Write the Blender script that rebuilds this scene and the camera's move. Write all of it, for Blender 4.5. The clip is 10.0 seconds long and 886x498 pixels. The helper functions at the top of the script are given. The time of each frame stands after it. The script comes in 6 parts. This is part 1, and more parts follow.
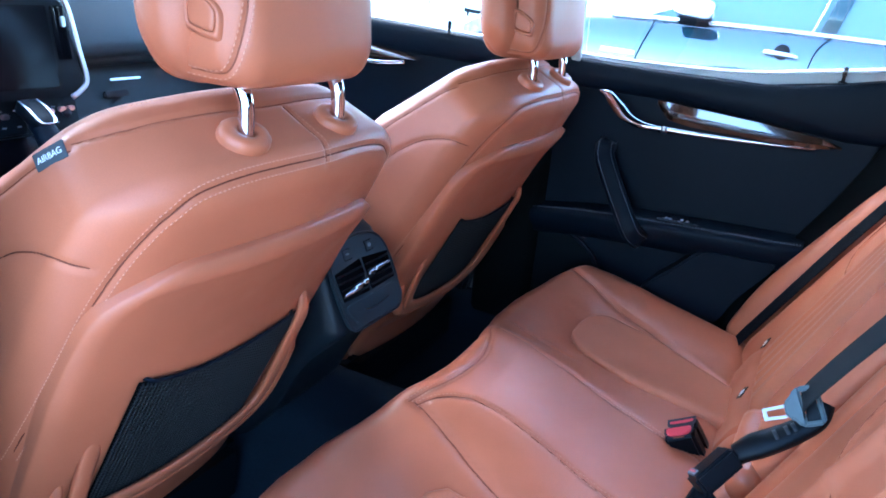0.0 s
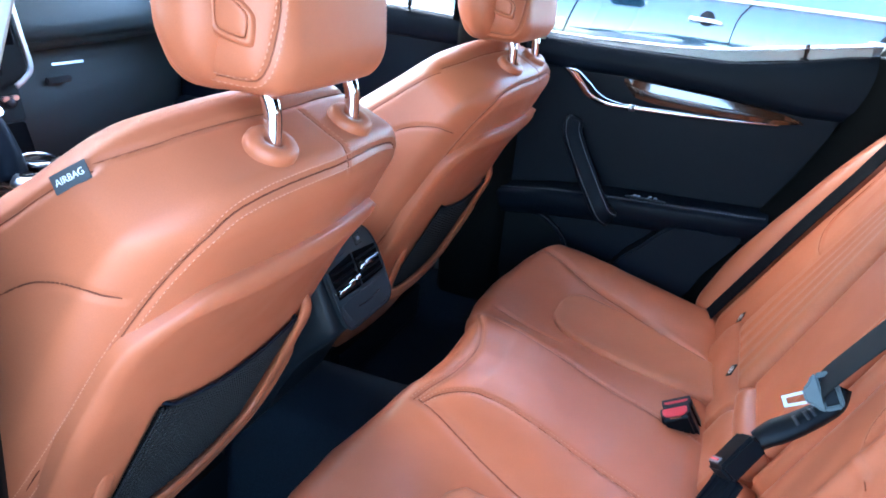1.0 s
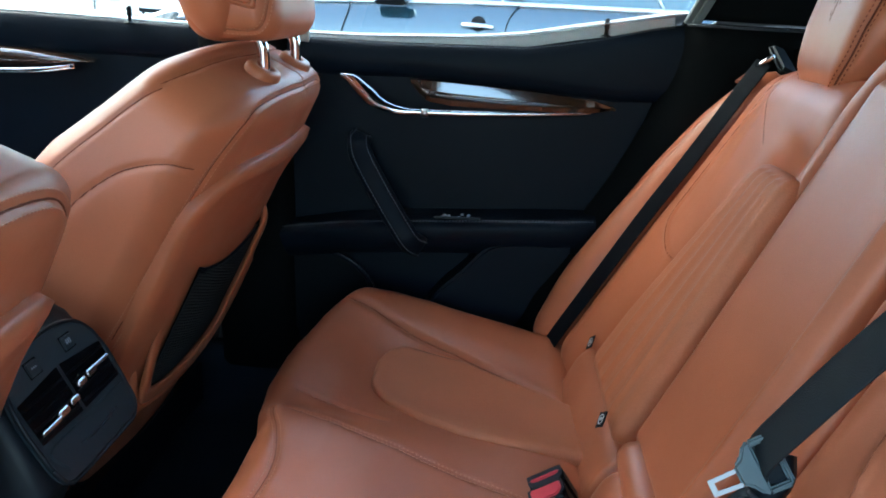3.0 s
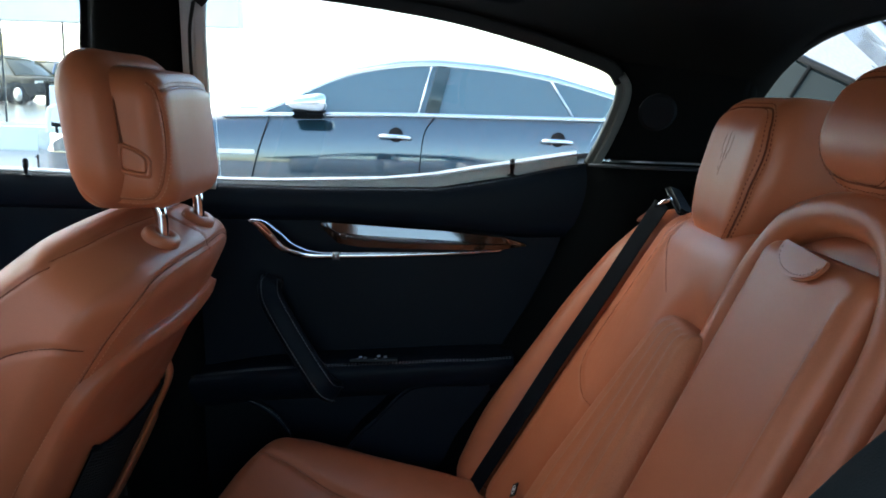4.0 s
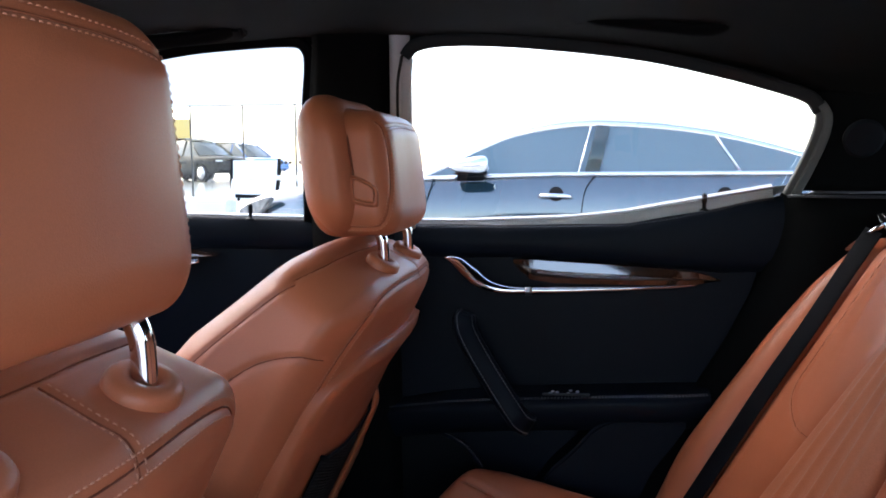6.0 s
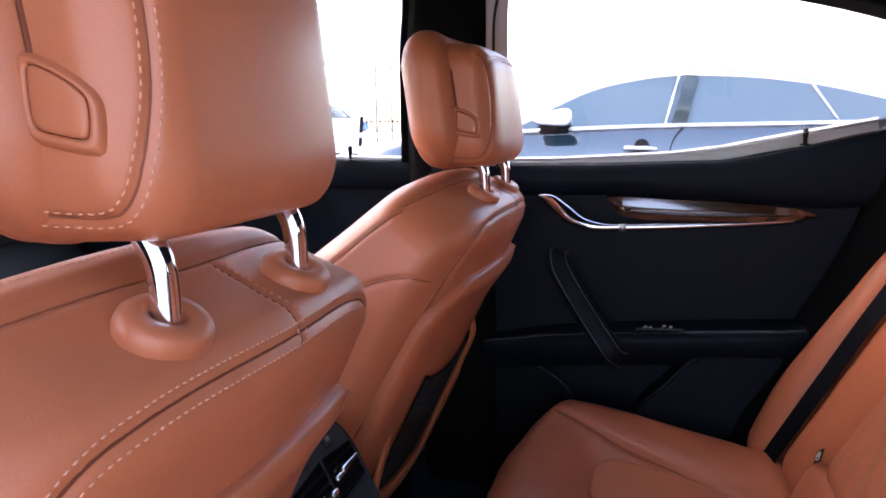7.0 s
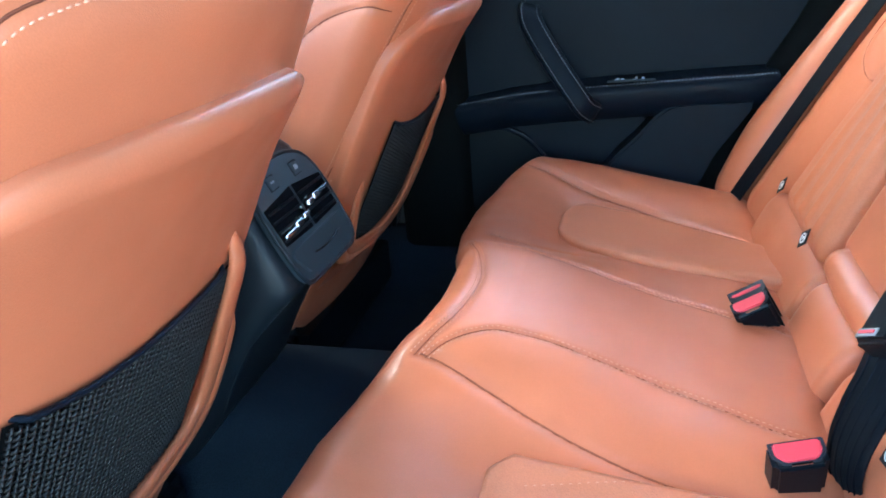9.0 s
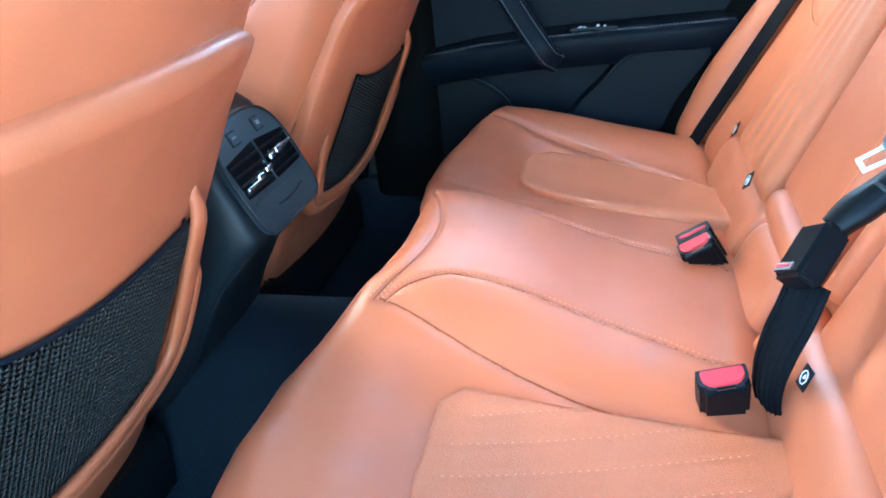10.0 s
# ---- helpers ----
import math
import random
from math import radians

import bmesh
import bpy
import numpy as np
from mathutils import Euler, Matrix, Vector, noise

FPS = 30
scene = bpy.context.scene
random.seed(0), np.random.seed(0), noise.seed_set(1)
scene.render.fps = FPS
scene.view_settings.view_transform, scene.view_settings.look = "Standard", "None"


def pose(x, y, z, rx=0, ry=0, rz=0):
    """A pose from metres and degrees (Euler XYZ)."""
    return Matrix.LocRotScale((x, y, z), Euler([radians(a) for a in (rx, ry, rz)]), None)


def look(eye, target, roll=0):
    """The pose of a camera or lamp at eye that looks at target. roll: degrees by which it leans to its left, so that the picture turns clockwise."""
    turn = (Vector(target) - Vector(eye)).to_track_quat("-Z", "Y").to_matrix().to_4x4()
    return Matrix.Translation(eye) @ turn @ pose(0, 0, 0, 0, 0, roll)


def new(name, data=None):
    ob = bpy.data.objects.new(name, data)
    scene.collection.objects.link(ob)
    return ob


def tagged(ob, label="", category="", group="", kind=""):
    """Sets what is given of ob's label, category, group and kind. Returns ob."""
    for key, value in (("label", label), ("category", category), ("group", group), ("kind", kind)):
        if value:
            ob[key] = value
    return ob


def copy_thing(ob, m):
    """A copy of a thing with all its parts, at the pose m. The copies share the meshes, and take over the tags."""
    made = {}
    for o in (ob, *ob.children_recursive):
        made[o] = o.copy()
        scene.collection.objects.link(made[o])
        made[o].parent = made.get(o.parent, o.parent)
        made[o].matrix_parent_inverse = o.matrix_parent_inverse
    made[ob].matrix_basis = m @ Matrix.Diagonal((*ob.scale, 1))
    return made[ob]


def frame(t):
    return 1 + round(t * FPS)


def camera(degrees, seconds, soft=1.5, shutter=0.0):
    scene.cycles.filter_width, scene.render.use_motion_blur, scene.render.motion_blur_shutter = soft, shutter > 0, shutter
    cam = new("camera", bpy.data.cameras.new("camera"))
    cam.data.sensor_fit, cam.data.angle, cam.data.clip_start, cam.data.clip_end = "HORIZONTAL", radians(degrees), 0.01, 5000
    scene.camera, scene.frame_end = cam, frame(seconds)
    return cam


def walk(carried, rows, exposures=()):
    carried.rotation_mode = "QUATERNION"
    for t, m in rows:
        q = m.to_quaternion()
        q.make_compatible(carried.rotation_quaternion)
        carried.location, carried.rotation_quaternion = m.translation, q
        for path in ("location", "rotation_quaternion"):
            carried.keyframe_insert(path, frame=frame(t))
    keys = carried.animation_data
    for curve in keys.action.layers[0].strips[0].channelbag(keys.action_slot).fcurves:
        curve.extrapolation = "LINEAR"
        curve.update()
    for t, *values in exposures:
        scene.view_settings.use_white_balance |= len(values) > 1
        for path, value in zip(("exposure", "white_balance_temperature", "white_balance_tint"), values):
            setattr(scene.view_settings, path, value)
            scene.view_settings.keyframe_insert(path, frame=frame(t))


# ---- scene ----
cam = camera(59.6, 10.0, soft=1.8)
EXPOSURES = [(0.0, 3.88, 4950, 4), (1.0, 4.15, 5650, 4), (2.0, 4.00, 6000, -1), (3.0, 3.25, 6200, -6), (4.5, 2.24, 6450, 2), (6.0, 2.62, 6850, 15), (7.5, 3.42, 7300, 31), (8.5, 4.25, 6450, 10), (9.0, 4.62, 5800, -5), (10.0, 4.92, 5500, -9)]
PATH = [
    (0, (0.471, -1.006, 1.145), (-0.315, 0.707, 0.476), 7.0),
    (0.5, (0.398, -1.023, 1.167), (-0.276, 0.722, 0.459), 5.9),
    (1, (0.357, -1.019, 1.161), (-0.227, 0.75, 0.434), 7.2),
    (1.5, (0.324, -0.936, 1.094), (-0.412, 0.763, 0.339), 7.7),
    (2, (0.31, -0.843, 1.059), (-0.311, 0.89, 0.277), 4.6),
    (2.5, (0.299, -0.751, 1.069), (0.04, 1.098, 0.352), 4.0),
    (3, (0.312, -0.708, 1.09), (0.193, 1.188, 0.464), 3.1),
    (3.2, (0.329, -0.693, 1.117), (0.276, 1.219, 0.532), 2.7),
    (4.3, (0.332, -0.669, 1.174), (0.386, 1.302, 0.838), 1.8),
    (4.5, (0.325, -0.673, 1.179), (0.365, 1.301, 0.857), 1.6),
    (5, (0.298, -0.684, 1.164), (0.204, 1.298, 0.908), 1.2),
    (5.5, (0.282, -0.7, 1.141), (0.062, 1.278, 0.943), 0.6),
    (6, (0.261, -0.727, 1.117), (-0.074, 1.232, 0.899), -0.2),
    (6.2, (0.252, -0.741, 1.101), (-0.133, 1.206, 0.849), -0.5),
    (7.3, (0.238, -0.788, 1.069), (-0.313, 1.101, 0.709), -1.0),
    (7.5, (0.237, -0.794, 1.055), (-0.317, 1.084, 0.649), -1.1),
    (8, (0.244, -0.799, 1.024), (-0.321, 1.052, 0.521), -2.0),
    (8.5, (0.252, -0.804, 0.996), (-0.303, 1.016, 0.382), -3.0),
    (9, (0.266, -0.802, 0.964), (-0.213, 0.99, 0.217), -3.4),
    (9.5, (0.27, -0.804, 0.952), (-0.145, 0.982, 0.153), -3.7),
    (10, (0.309, -0.831, 0.975), (-0.136, 0.916, 0.11), -4.5),
]
walk(cam, [(t, look(eye, target, roll)) for t, eye, target, roll in PATH], EXPOSURES)

# ---- world and sun ----
world = bpy.data.worlds.new("sky")
scene.world = world
world.use_nodes = True
sky = world.node_tree.nodes.new("ShaderNodeTexSky")
sky.sky_type = "NISHITA"
sky.sun_disc = False
sky.sun_elevation, sky.sun_rotation = radians(42.0), radians(297)
sky.air_density, sky.dust_density = 1.0, 1.5
back = world.node_tree.nodes["Background"]
back.inputs["Strength"].default_value = 0.15
world.node_tree.links.new(sky.outputs["Color"], back.inputs["Color"])
sun = new("sun", bpy.data.lights.new("sun", "SUN"))
sun.data.energy, sun.data.angle, sun.data.color = 0.25, radians(70), (1.0, 0.95, 0.88)
sun.matrix_world = look((-7.2, 3.6, 7.2), (0, 0, 0))


# ---- materials ----
def material(name, colour, rough=0.5, metal=0.0, grain=0.0, bump=0.0, bump_scale=400.0, stain=0.0, stain_scale=6.0, coat=0.0, spec=0.5, rough_var=0.0):
    """A surface with fine grain, soft uneven stains and small relief, all in metres."""
    m = bpy.data.materials.new(name)
    m.use_nodes = True
    nt = m.node_tree
    b = nt.nodes["Principled BSDF"]
    b.inputs["Base Color"].default_value = (*colour, 1)
    b.inputs["Roughness"].default_value = rough
    b.inputs["Metallic"].default_value = metal
    b.inputs["Coat Weight"].default_value = coat
    b.inputs["Coat Roughness"].default_value = 0.05
    b.inputs["Specular IOR Level"].default_value = spec
    co = nt.nodes.new("ShaderNodeTexCoord")
    if grain or stain:
        mix = nt.nodes.new("ShaderNodeMix")
        mix.data_type, mix.blend_type = "RGBA", "MULTIPLY"
        mix.inputs["Factor"].default_value = 1.0
        mix.inputs["A"].default_value = (*colour, 1)
        total = None
        for amount, scale in ((grain, bump_scale), (stain, stain_scale)):
            if not amount:
                continue
            n = nt.nodes.new("ShaderNodeTexNoise")
            n.inputs["Scale"].default_value, n.inputs["Detail"].default_value = scale, 4.0
            nt.links.new(co.outputs["Object"], n.inputs["Vector"])
            r = nt.nodes.new("ShaderNodeMapRange")
            r.inputs["From Min"].default_value, r.inputs["From Max"].default_value = 0.3, 0.7
            r.inputs["To Min"].default_value, r.inputs["To Max"].default_value = 1 - amount, 1 + amount * 0.6
            nt.links.new(n.outputs["Fac"], r.inputs["Value"])
            if total is None:
                total = r.outputs["Result"]
            else:
                mul = nt.nodes.new("ShaderNodeMath")
                mul.operation = "MULTIPLY"
                nt.links.new(total, mul.inputs[0])
                nt.links.new(r.outputs["Result"], mul.inputs[1])
                total = mul.outputs[0]
        comb = nt.nodes.new("ShaderNodeCombineColor")
        for ch in ("Red", "Green", "Blue"):
            nt.links.new(total, comb.inputs[ch])
        nt.links.new(comb.outputs["Color"], mix.inputs["B"])
        nt.links.new(mix.outputs["Result"], b.inputs["Base Color"])
    if rough_var:
        n = nt.nodes.new("ShaderNodeTexNoise")
        n.inputs["Scale"].default_value, n.inputs["Detail"].default_value = 14.0, 5.0
        nt.links.new(co.outputs["Object"], n.inputs["Vector"])
        r = nt.nodes.new("ShaderNodeMapRange")
        r.inputs["From Min"].default_value, r.inputs["From Max"].default_value = 0.3, 0.7
        r.inputs["To Min"].default_value, r.inputs["To Max"].default_value = rough - rough_var, rough + rough_var
        nt.links.new(n.outputs["Fac"], r.inputs["Value"])
        nt.links.new(r.outputs["Result"], b.inputs["Roughness"])
    if bump:
        v = nt.nodes.new("ShaderNodeTexVoronoi")
        v.inputs["Scale"].default_value = bump_scale
        nt.links.new(co.outputs["Object"], v.inputs["Vector"])
        bp = nt.nodes.new("ShaderNodeBump")
        bp.inputs["Strength"].default_value, bp.inputs["Distance"].default_value = bump, 0.0006
        nt.links.new(v.outputs["Distance"], bp.inputs["Height"])
        nt.links.new(bp.outputs["Normal"], b.inputs["Normal"])
    return m


TAN = material("tan_leather", (0.41, 0.119, 0.053), 0.40, spec=0.38, rough_var=0.06, grain=0.06, bump=0.11, bump_scale=900, stain=0.06, stain_scale=9)
PERF = material("tan_leather_insert", (0.45, 0.142, 0.064), 0.52, spec=0.28, grain=0.10, bump=0.4, bump_scale=600, stain=0.06, stain_scale=9)
# dark brown that paints the shade in seams and folds; also dark thread, emblem, tab
SHADE_THREAD = material("shade_thread", (0.13, 0.034, 0.016), 0.7, spec=0.2)
THREAD = material("stitch_thread", (0.52, 0.22, 0.13), 0.7)
GREY_THREAD = material("grey_thread", (0.15, 0.165, 0.185), 0.7)
BLACK_LEATHER = material("black_leather", (0.0034, 0.0064, 0.0115), 0.46, spec=0.105, grain=0.15, bump=0.35, bump_scale=900, stain=0.10, stain_scale=8)
BLACK_PLASTIC = material("black_plastic", (0.0026, 0.0044, 0.0062), 0.42, spec=0.13, grain=0.1, bump=0.15, bump_scale=1200)
GLOSS_BLACK = material("gloss_black", (0.003, 0.003, 0.004), 0.12, coat=0.0, spec=0.09)
GREY_PLASTIC = material("grey_plastic", (0.018, 0.021, 0.025), 0.45, spec=0.25, grain=0.08, bump=0.1, bump_scale=900)
CHROME = material("chrome", (0.85, 0.85, 0.87), 0.08, metal=1.0)
STEEL = material("dull_steel", (0.30, 0.27, 0.25), 0.42, metal=1.0)
SATIN = material("satin_metal", (0.62, 0.63, 0.65), 0.28, metal=1.0)
CARPET = material("dark_carpet", (0.0105, 0.0160, 0.0225), 0.95, spec=0.1, grain=0.5, bump=0.8, bump_scale=700, stain=0.2)
HEADLINER = material("dark_headliner", (0.006, 0.0066, 0.0062), 0.95, spec=0.1, grain=0.12, bump=0.3, bump_scale=1500, stain=0.05)
PILLAR = material("pillar_trim", (0.0026, 0.0032, 0.0034), 0.8, spec=0.06, grain=0.12, bump=0.2, bump_scale=1200)
WEBBING = material("belt_webbing", (0.009, 0.012, 0.014), 0.65, spec=0.2, grain=0.15, bump=0.4, bump_scale=1000)
NETTING = material("pocket_netting", (0.0060, 0.0060, 0.0060), 0.5, spec=0.28, grain=0.3)
NET_SHADE = material("net_backing_shade", (0.0015, 0.0016, 0.0018), 0.95, spec=0.05, grain=0.3)
CONSOLE_SKIN = material("console_skin", (0.0062, 0.0092, 0.0125), 0.45, spec=0.22, grain=0.12, bump=0.25, bump_scale=1000, stain=0.08, stain_scale=10)
VENT_FACE = material("vent_face", (0.017, 0.025, 0.031), 0.42, spec=0.28, grain=0.08, bump=0.1, bump_scale=900)
SWITCH_PRINT = material("switch_print", (0.30, 0.32, 0.36), 0.4)
RED = material("red_button", (0.56, 0.045, 0.060), 0.3)
WHITE = material("white_print", (0.75, 0.75, 0.75), 0.6)
TAG_GREY = material("grey_tag", (0.05, 0.056, 0.062), 0.7, grain=0.2, bump_scale=1500)
DOOR_FRAME = material("grey_door_frame", (0.50, 0.53, 0.52), 0.6, spec=0.3, grain=0.1, bump=0.1, bump_scale=900)
ICON = material("grey_icon", (0.22, 0.23, 0.24), 0.7)
DARK_WEB = material("dark_webbing", (0.003, 0.0042, 0.0062), 0.75, spec=0.05, grain=0.2, bump=0.4, bump_scale=1000)
# softer brown for painted seam shade, and for the pleat thread
SOFT_SHADE_THREAD = material("soft_shade_thread", (0.20, 0.058, 0.028), 0.7, spec=0.2)
TONGUE = material("grey_green_plastic", (0.060, 0.088, 0.092), 0.5, grain=0.06, bump=0.1, bump_scale=900)
DASH_SKIN = material("dash_leather", (0.018, 0.028, 0.032), 0.5, spec=0.3, grain=0.12, bump=0.3, bump_scale=900, stain=0.06, stain_scale=6)


# ---- mesh tools ----
def mesh(name, verts, faces, mat, smooth=True):
    me = bpy.data.meshes.new(name)
    me.from_pydata([tuple(map(float, v)) for v in verts], [], [tuple(map(int, q)) for q in faces])
    me.update()
    me.materials.append(mat)
    me.shade_smooth() if smooth else me.shade_flat()
    return me


def thing(name, at, label, category, group="", kind=""):
    """An empty at the base of a thing, which its parts hang from."""
    ob = new(name)
    ob.empty_display_size = 0.05
    ob.matrix_world = Matrix.Translation(at)
    return tagged(ob, label, category, group, kind)


def part(name, shape, mat, parent, label="", smooth=True):
    """One mesh under a thing or part; shape is (verts, faces) or a bmesh, in world metres."""
    if isinstance(shape, bmesh.types.BMesh):
        me = bpy.data.meshes.new(name)
        shape.to_mesh(me)
        shape.free()
        me.materials.append(mat)
        me.shade_smooth()
        me.set_sharp_from_angle(angle=radians(32))
    else:
        me = mesh(name, shape[0], shape[1], mat, smooth)
    ob = new(name, me)
    if parent is not None:
        ob.parent = parent
        chain, m = parent, Matrix()
        while chain is not None:
            m = (chain.matrix_basis if chain.parent is None else chain.matrix_parent_inverse @ chain.matrix_basis)
            if chain.parent is None:
                break
            chain = chain.parent
        ob.matrix_parent_inverse = chain.matrix_basis.inverted() if parent is chain else Matrix()
    return tagged(ob, label)


def sew(rows, mat, parent):
    """Each row of stitches becomes a part of its own."""
    for r in rows:
        if len(r[0]):
            part("stitching", r, mat, parent)


def seam_shade(line, ups, parent, radius=0.0011, sink=0.0022, mat=None):
    """A dark tube sunk into a seam's groove, which paints the shade of its fold."""
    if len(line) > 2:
        part("seam", tube(np.array(line) - np.array(ups) * sink, radius, 6), mat or SHADE_THREAD, parent)


def join(*shapes):
    verts, faces, n = [], [], 0
    for v, f in shapes:
        verts.extend(map(tuple, v))
        faces.extend([tuple(i + n for i in q) for q in f])
        n += len(v)
    return verts, faces


def rbox(half, rad, step, centre=(0, 0, 0)):
    """A box with rounded edges as an even quad net."""
    half, rad = np.array(half, float), np.minimum(np.array(rad, float), np.array(half, float) * 0.98)
    n = [max(4, int(round(2 * h / step))) for h in half]
    quads = []
    for ax in range(3):
        u, w = [a for a in range(3) if a != ax]
        for side in (0, 1):
            i, j = np.meshgrid(np.arange(n[u] + 1), np.arange(n[w] + 1), indexing="ij")
            k = np.zeros(i.shape + (3,), np.int64)
            k[..., u], k[..., w], k[..., ax] = i, j, side * n[ax]
            c = (k[..., 0] * 4096 + k[..., 1]) * 4096 + k[..., 2]
            q = np.stack([c[:-1, :-1], c[1:, :-1], c[1:, 1:], c[:-1, 1:]], -1).reshape(-1, 4)
            quads.append(q if (ax != 1) == (side == 1) else q[:, ::-1])
    quads = np.concatenate(quads)
    codes, faces = np.unique(quads, return_inverse=True)
    faces = faces.reshape(-1, 4)
    idx = np.stack([codes // 4096 // 4096, codes // 4096 % 4096, codes % 4096], -1)
    p = (idx / np.array(n) * 2 - 1) * half
    inner = np.clip(p, -(half - rad), half - rad)
    e = np.tan(np.clip((p - inner) / rad, -1, 1) * np.pi / 4)
    e /= np.linalg.norm(e, axis=1, keepdims=True)
    return inner + rad * e + np.array(centre), faces


def normals(verts, faces):
    f = np.array(faces)
    n = np.cross(verts[f[:, 2]] - verts[f[:, 0]], verts[f[:, 3]] - verts[f[:, 1]])
    out = np.zeros_like(verts)
    for k in range(4):
        np.add.at(out, f[:, k], n)
    return out / np.maximum(np.linalg.norm(out, axis=1, keepdims=True), 1e-12)


def smooth_line(points, step=0.004, closed=False):
    """A Catmull-Rom curve through the points, evenly sampled."""
    p = np.array(points, float)
    ext = np.vstack([p[-1], p, p[0], p[1]]) if closed else np.vstack([2 * p[0] - p[1], p, 2 * p[-1] - p[-2]])
    out = []
    for i in range(len(ext) - 3):
        a, b, c, d = ext[i : i + 4]
        s = np.linspace(0, 1, 24, endpoint=False)[:, None]
        out.append(0.5 * (2 * b + (c - a) * s + (2 * a - 5 * b + 4 * c - d) * s**2 + (3 * b - a - 3 * c + d) * s**3))
    out = np.vstack(out + ([p[:1]] if closed else [p[-1:]]))
    far = np.r_[0, np.cumsum(np.linalg.norm(np.diff(out, axis=0), axis=1))]
    at = np.linspace(0, far[-1], max(3, int(far[-1] / step) + 1))
    return np.stack([np.interp(at, far, out[:, k]) for k in range(out.shape[1])], -1)


def bvh(shape):
    from mathutils.bvhtree import BVHTree

    return BVHTree.FromPolygons([tuple(v) for v in shape[0]], [tuple(map(int, q)) for q in shape[1]])


def drape(tree, line, way):
    """The line dropped along the way onto a surface: places and normals."""
    way = Vector(way).normalized()
    spots, ups = [], []
    for p in line:
        hit, n, _, _ = tree.ray_cast(Vector(p) - way * 0.5, way)
        if hit is not None:
            spots.append(hit[:])
            ups.append(n[:])
    return np.array(spots), np.array(ups)


def carve(shape, lines, width=0.003, depth=0.0022):
    """Press seam lines (arrays of places on the surface) into a shape; a negative depth raises a welt."""
    verts, faces = np.array(shape[0], float), shape[1]
    n = normals(verts, faces)
    push = np.zeros(len(verts))
    for line in lines:
        if len(line) < 2:
            continue
        lo, hi = line.min(0) - 4 * width, line.max(0) + 4 * width
        near = np.where(((verts > lo) & (verts < hi)).all(1))[0]
        for some in np.array_split(near, max(1, len(near) // 4000)):
            if len(some):
                d = np.sqrt(((verts[some, None] - line[None]) ** 2).sum(-1)).min(1)
                push[some] = np.maximum(push[some], np.exp(-((d / width) ** 2)))
    return verts - n * (push * depth)[:, None], faces


def tube(line, radius, sides=8, caps=True):
    """A round bar along a line; the radius may change along it."""
    line = np.array(line, float)
    r = np.broadcast_to(np.array(radius, float), (len(line),))
    t = np.gradient(line, axis=0)
    t /= np.linalg.norm(t, axis=1, keepdims=True)
    a = np.cross(t[0], (0.3, 0.5, 0.81))
    verts, faces = [], []
    for i in range(len(line)):
        a = a - t[i] * (a @ t[i])
        a /= np.linalg.norm(a)
        b = np.cross(t[i], a)
        for k in range(sides):
            w = 2 * np.pi * k / sides
            verts.append(line[i] + r[i] * (np.cos(w) * a + np.sin(w) * b))
    for i in range(len(line) - 1):
        for k in range(sides):
            faces.append((i * sides + k, i * sides + (k + 1) % sides, (i + 1) * sides + (k + 1) % sides, (i + 1) * sides + k))
    if caps:
        faces.append(tuple(range(sides))[::-1])
        faces.append(tuple((len(line) - 1) * sides + k for k in range(sides)))
    return verts, faces


def strip(line, ups, width, thick, crown=0.0):
    """A band along a line, lying square to the ups, with thickness."""
    line, ups = np.array(line, float), np.array(ups, float)
    if ups.ndim == 1:
        ups = np.broadcast_to(ups, line.shape)
    wid = np.broadcast_to(np.array(width, float), (len(line),))
    t = np.gradient(line, axis=0)
    t /= np.linalg.norm(t, axis=1, keepdims=True)
    side = np.cross(t, ups)
    side /= np.linalg.norm(side, axis=1, keepdims=True)
    up = np.cross(side, t)
    across = [(-0.5, 0), (-0.5, 0.7), (-0.46, 1), (-0.2, 1), (0, 1), (0.2, 1), (0.46, 1), (0.5, 0.7), (0.5, 0)]
    verts, faces, m = [], [], len(across)
    for i in range(len(line)):
        for x, y in across:
            verts.append(line[i] + side[i] * x * wid[i] + up[i] * (y * thick + crown * (1 - 4 * x * x)))
    for i in range(len(line) - 1):
        for k in range(m):
            faces.append((i * m + k, (i + 1) * m + k, (i + 1) * m + (k + 1) % m, i * m + (k + 1) % m))
    faces.append(tuple(range(m)))
    faces.append(tuple((len(line) - 1) * m + k for k in range(m))[::-1])
    return verts, faces


def stitches(line, ups, offset=0.0, pitch=0.0062, length=0.0042, thick=0.0009):
    """Rows of short threads along a line that lies on a surface."""
    line, ups = np.array(line), np.array(ups)
    if len(line) < 3:
        return [], []
    t = np.gradient(line, axis=0)
    t /= np.maximum(np.linalg.norm(t, axis=1, keepdims=True), 1e-9)
    side = np.cross(ups, t)
    line = line + side * offset
    far = np.r_[0, np.cumsum(np.linalg.norm(np.diff(line, axis=0), axis=1))]
    verts, faces = [], []
    for s in np.arange(pitch / 2, far[-1], pitch):
        i = min(int(np.searchsorted(far, s)), len(line) - 1)
        c = np.array([np.interp(s, far, line[:, k]) for k in range(3)])
        a, b, u = t[i] * length / 2, side[i] * thick, ups[i] * thick
        n = len(verts)
        verts += [c - a * 1.0 - u, c - a * 0.6 - b, c - a * 0.6 + u, c - a * 0.6 + b, c + a * 0.6 - b, c + a * 0.6 + u, c + a * 0.6 + b, c + a * 1.0 - u]
        faces += [(n, n + 1, n + 2), (n, n + 2, n + 3), (n + 1, n + 4, n + 5, n + 2), (n + 2, n + 5, n + 6, n + 3), (n + 7, n + 5, n + 4), (n + 7, n + 6, n + 5)]
    return verts, faces


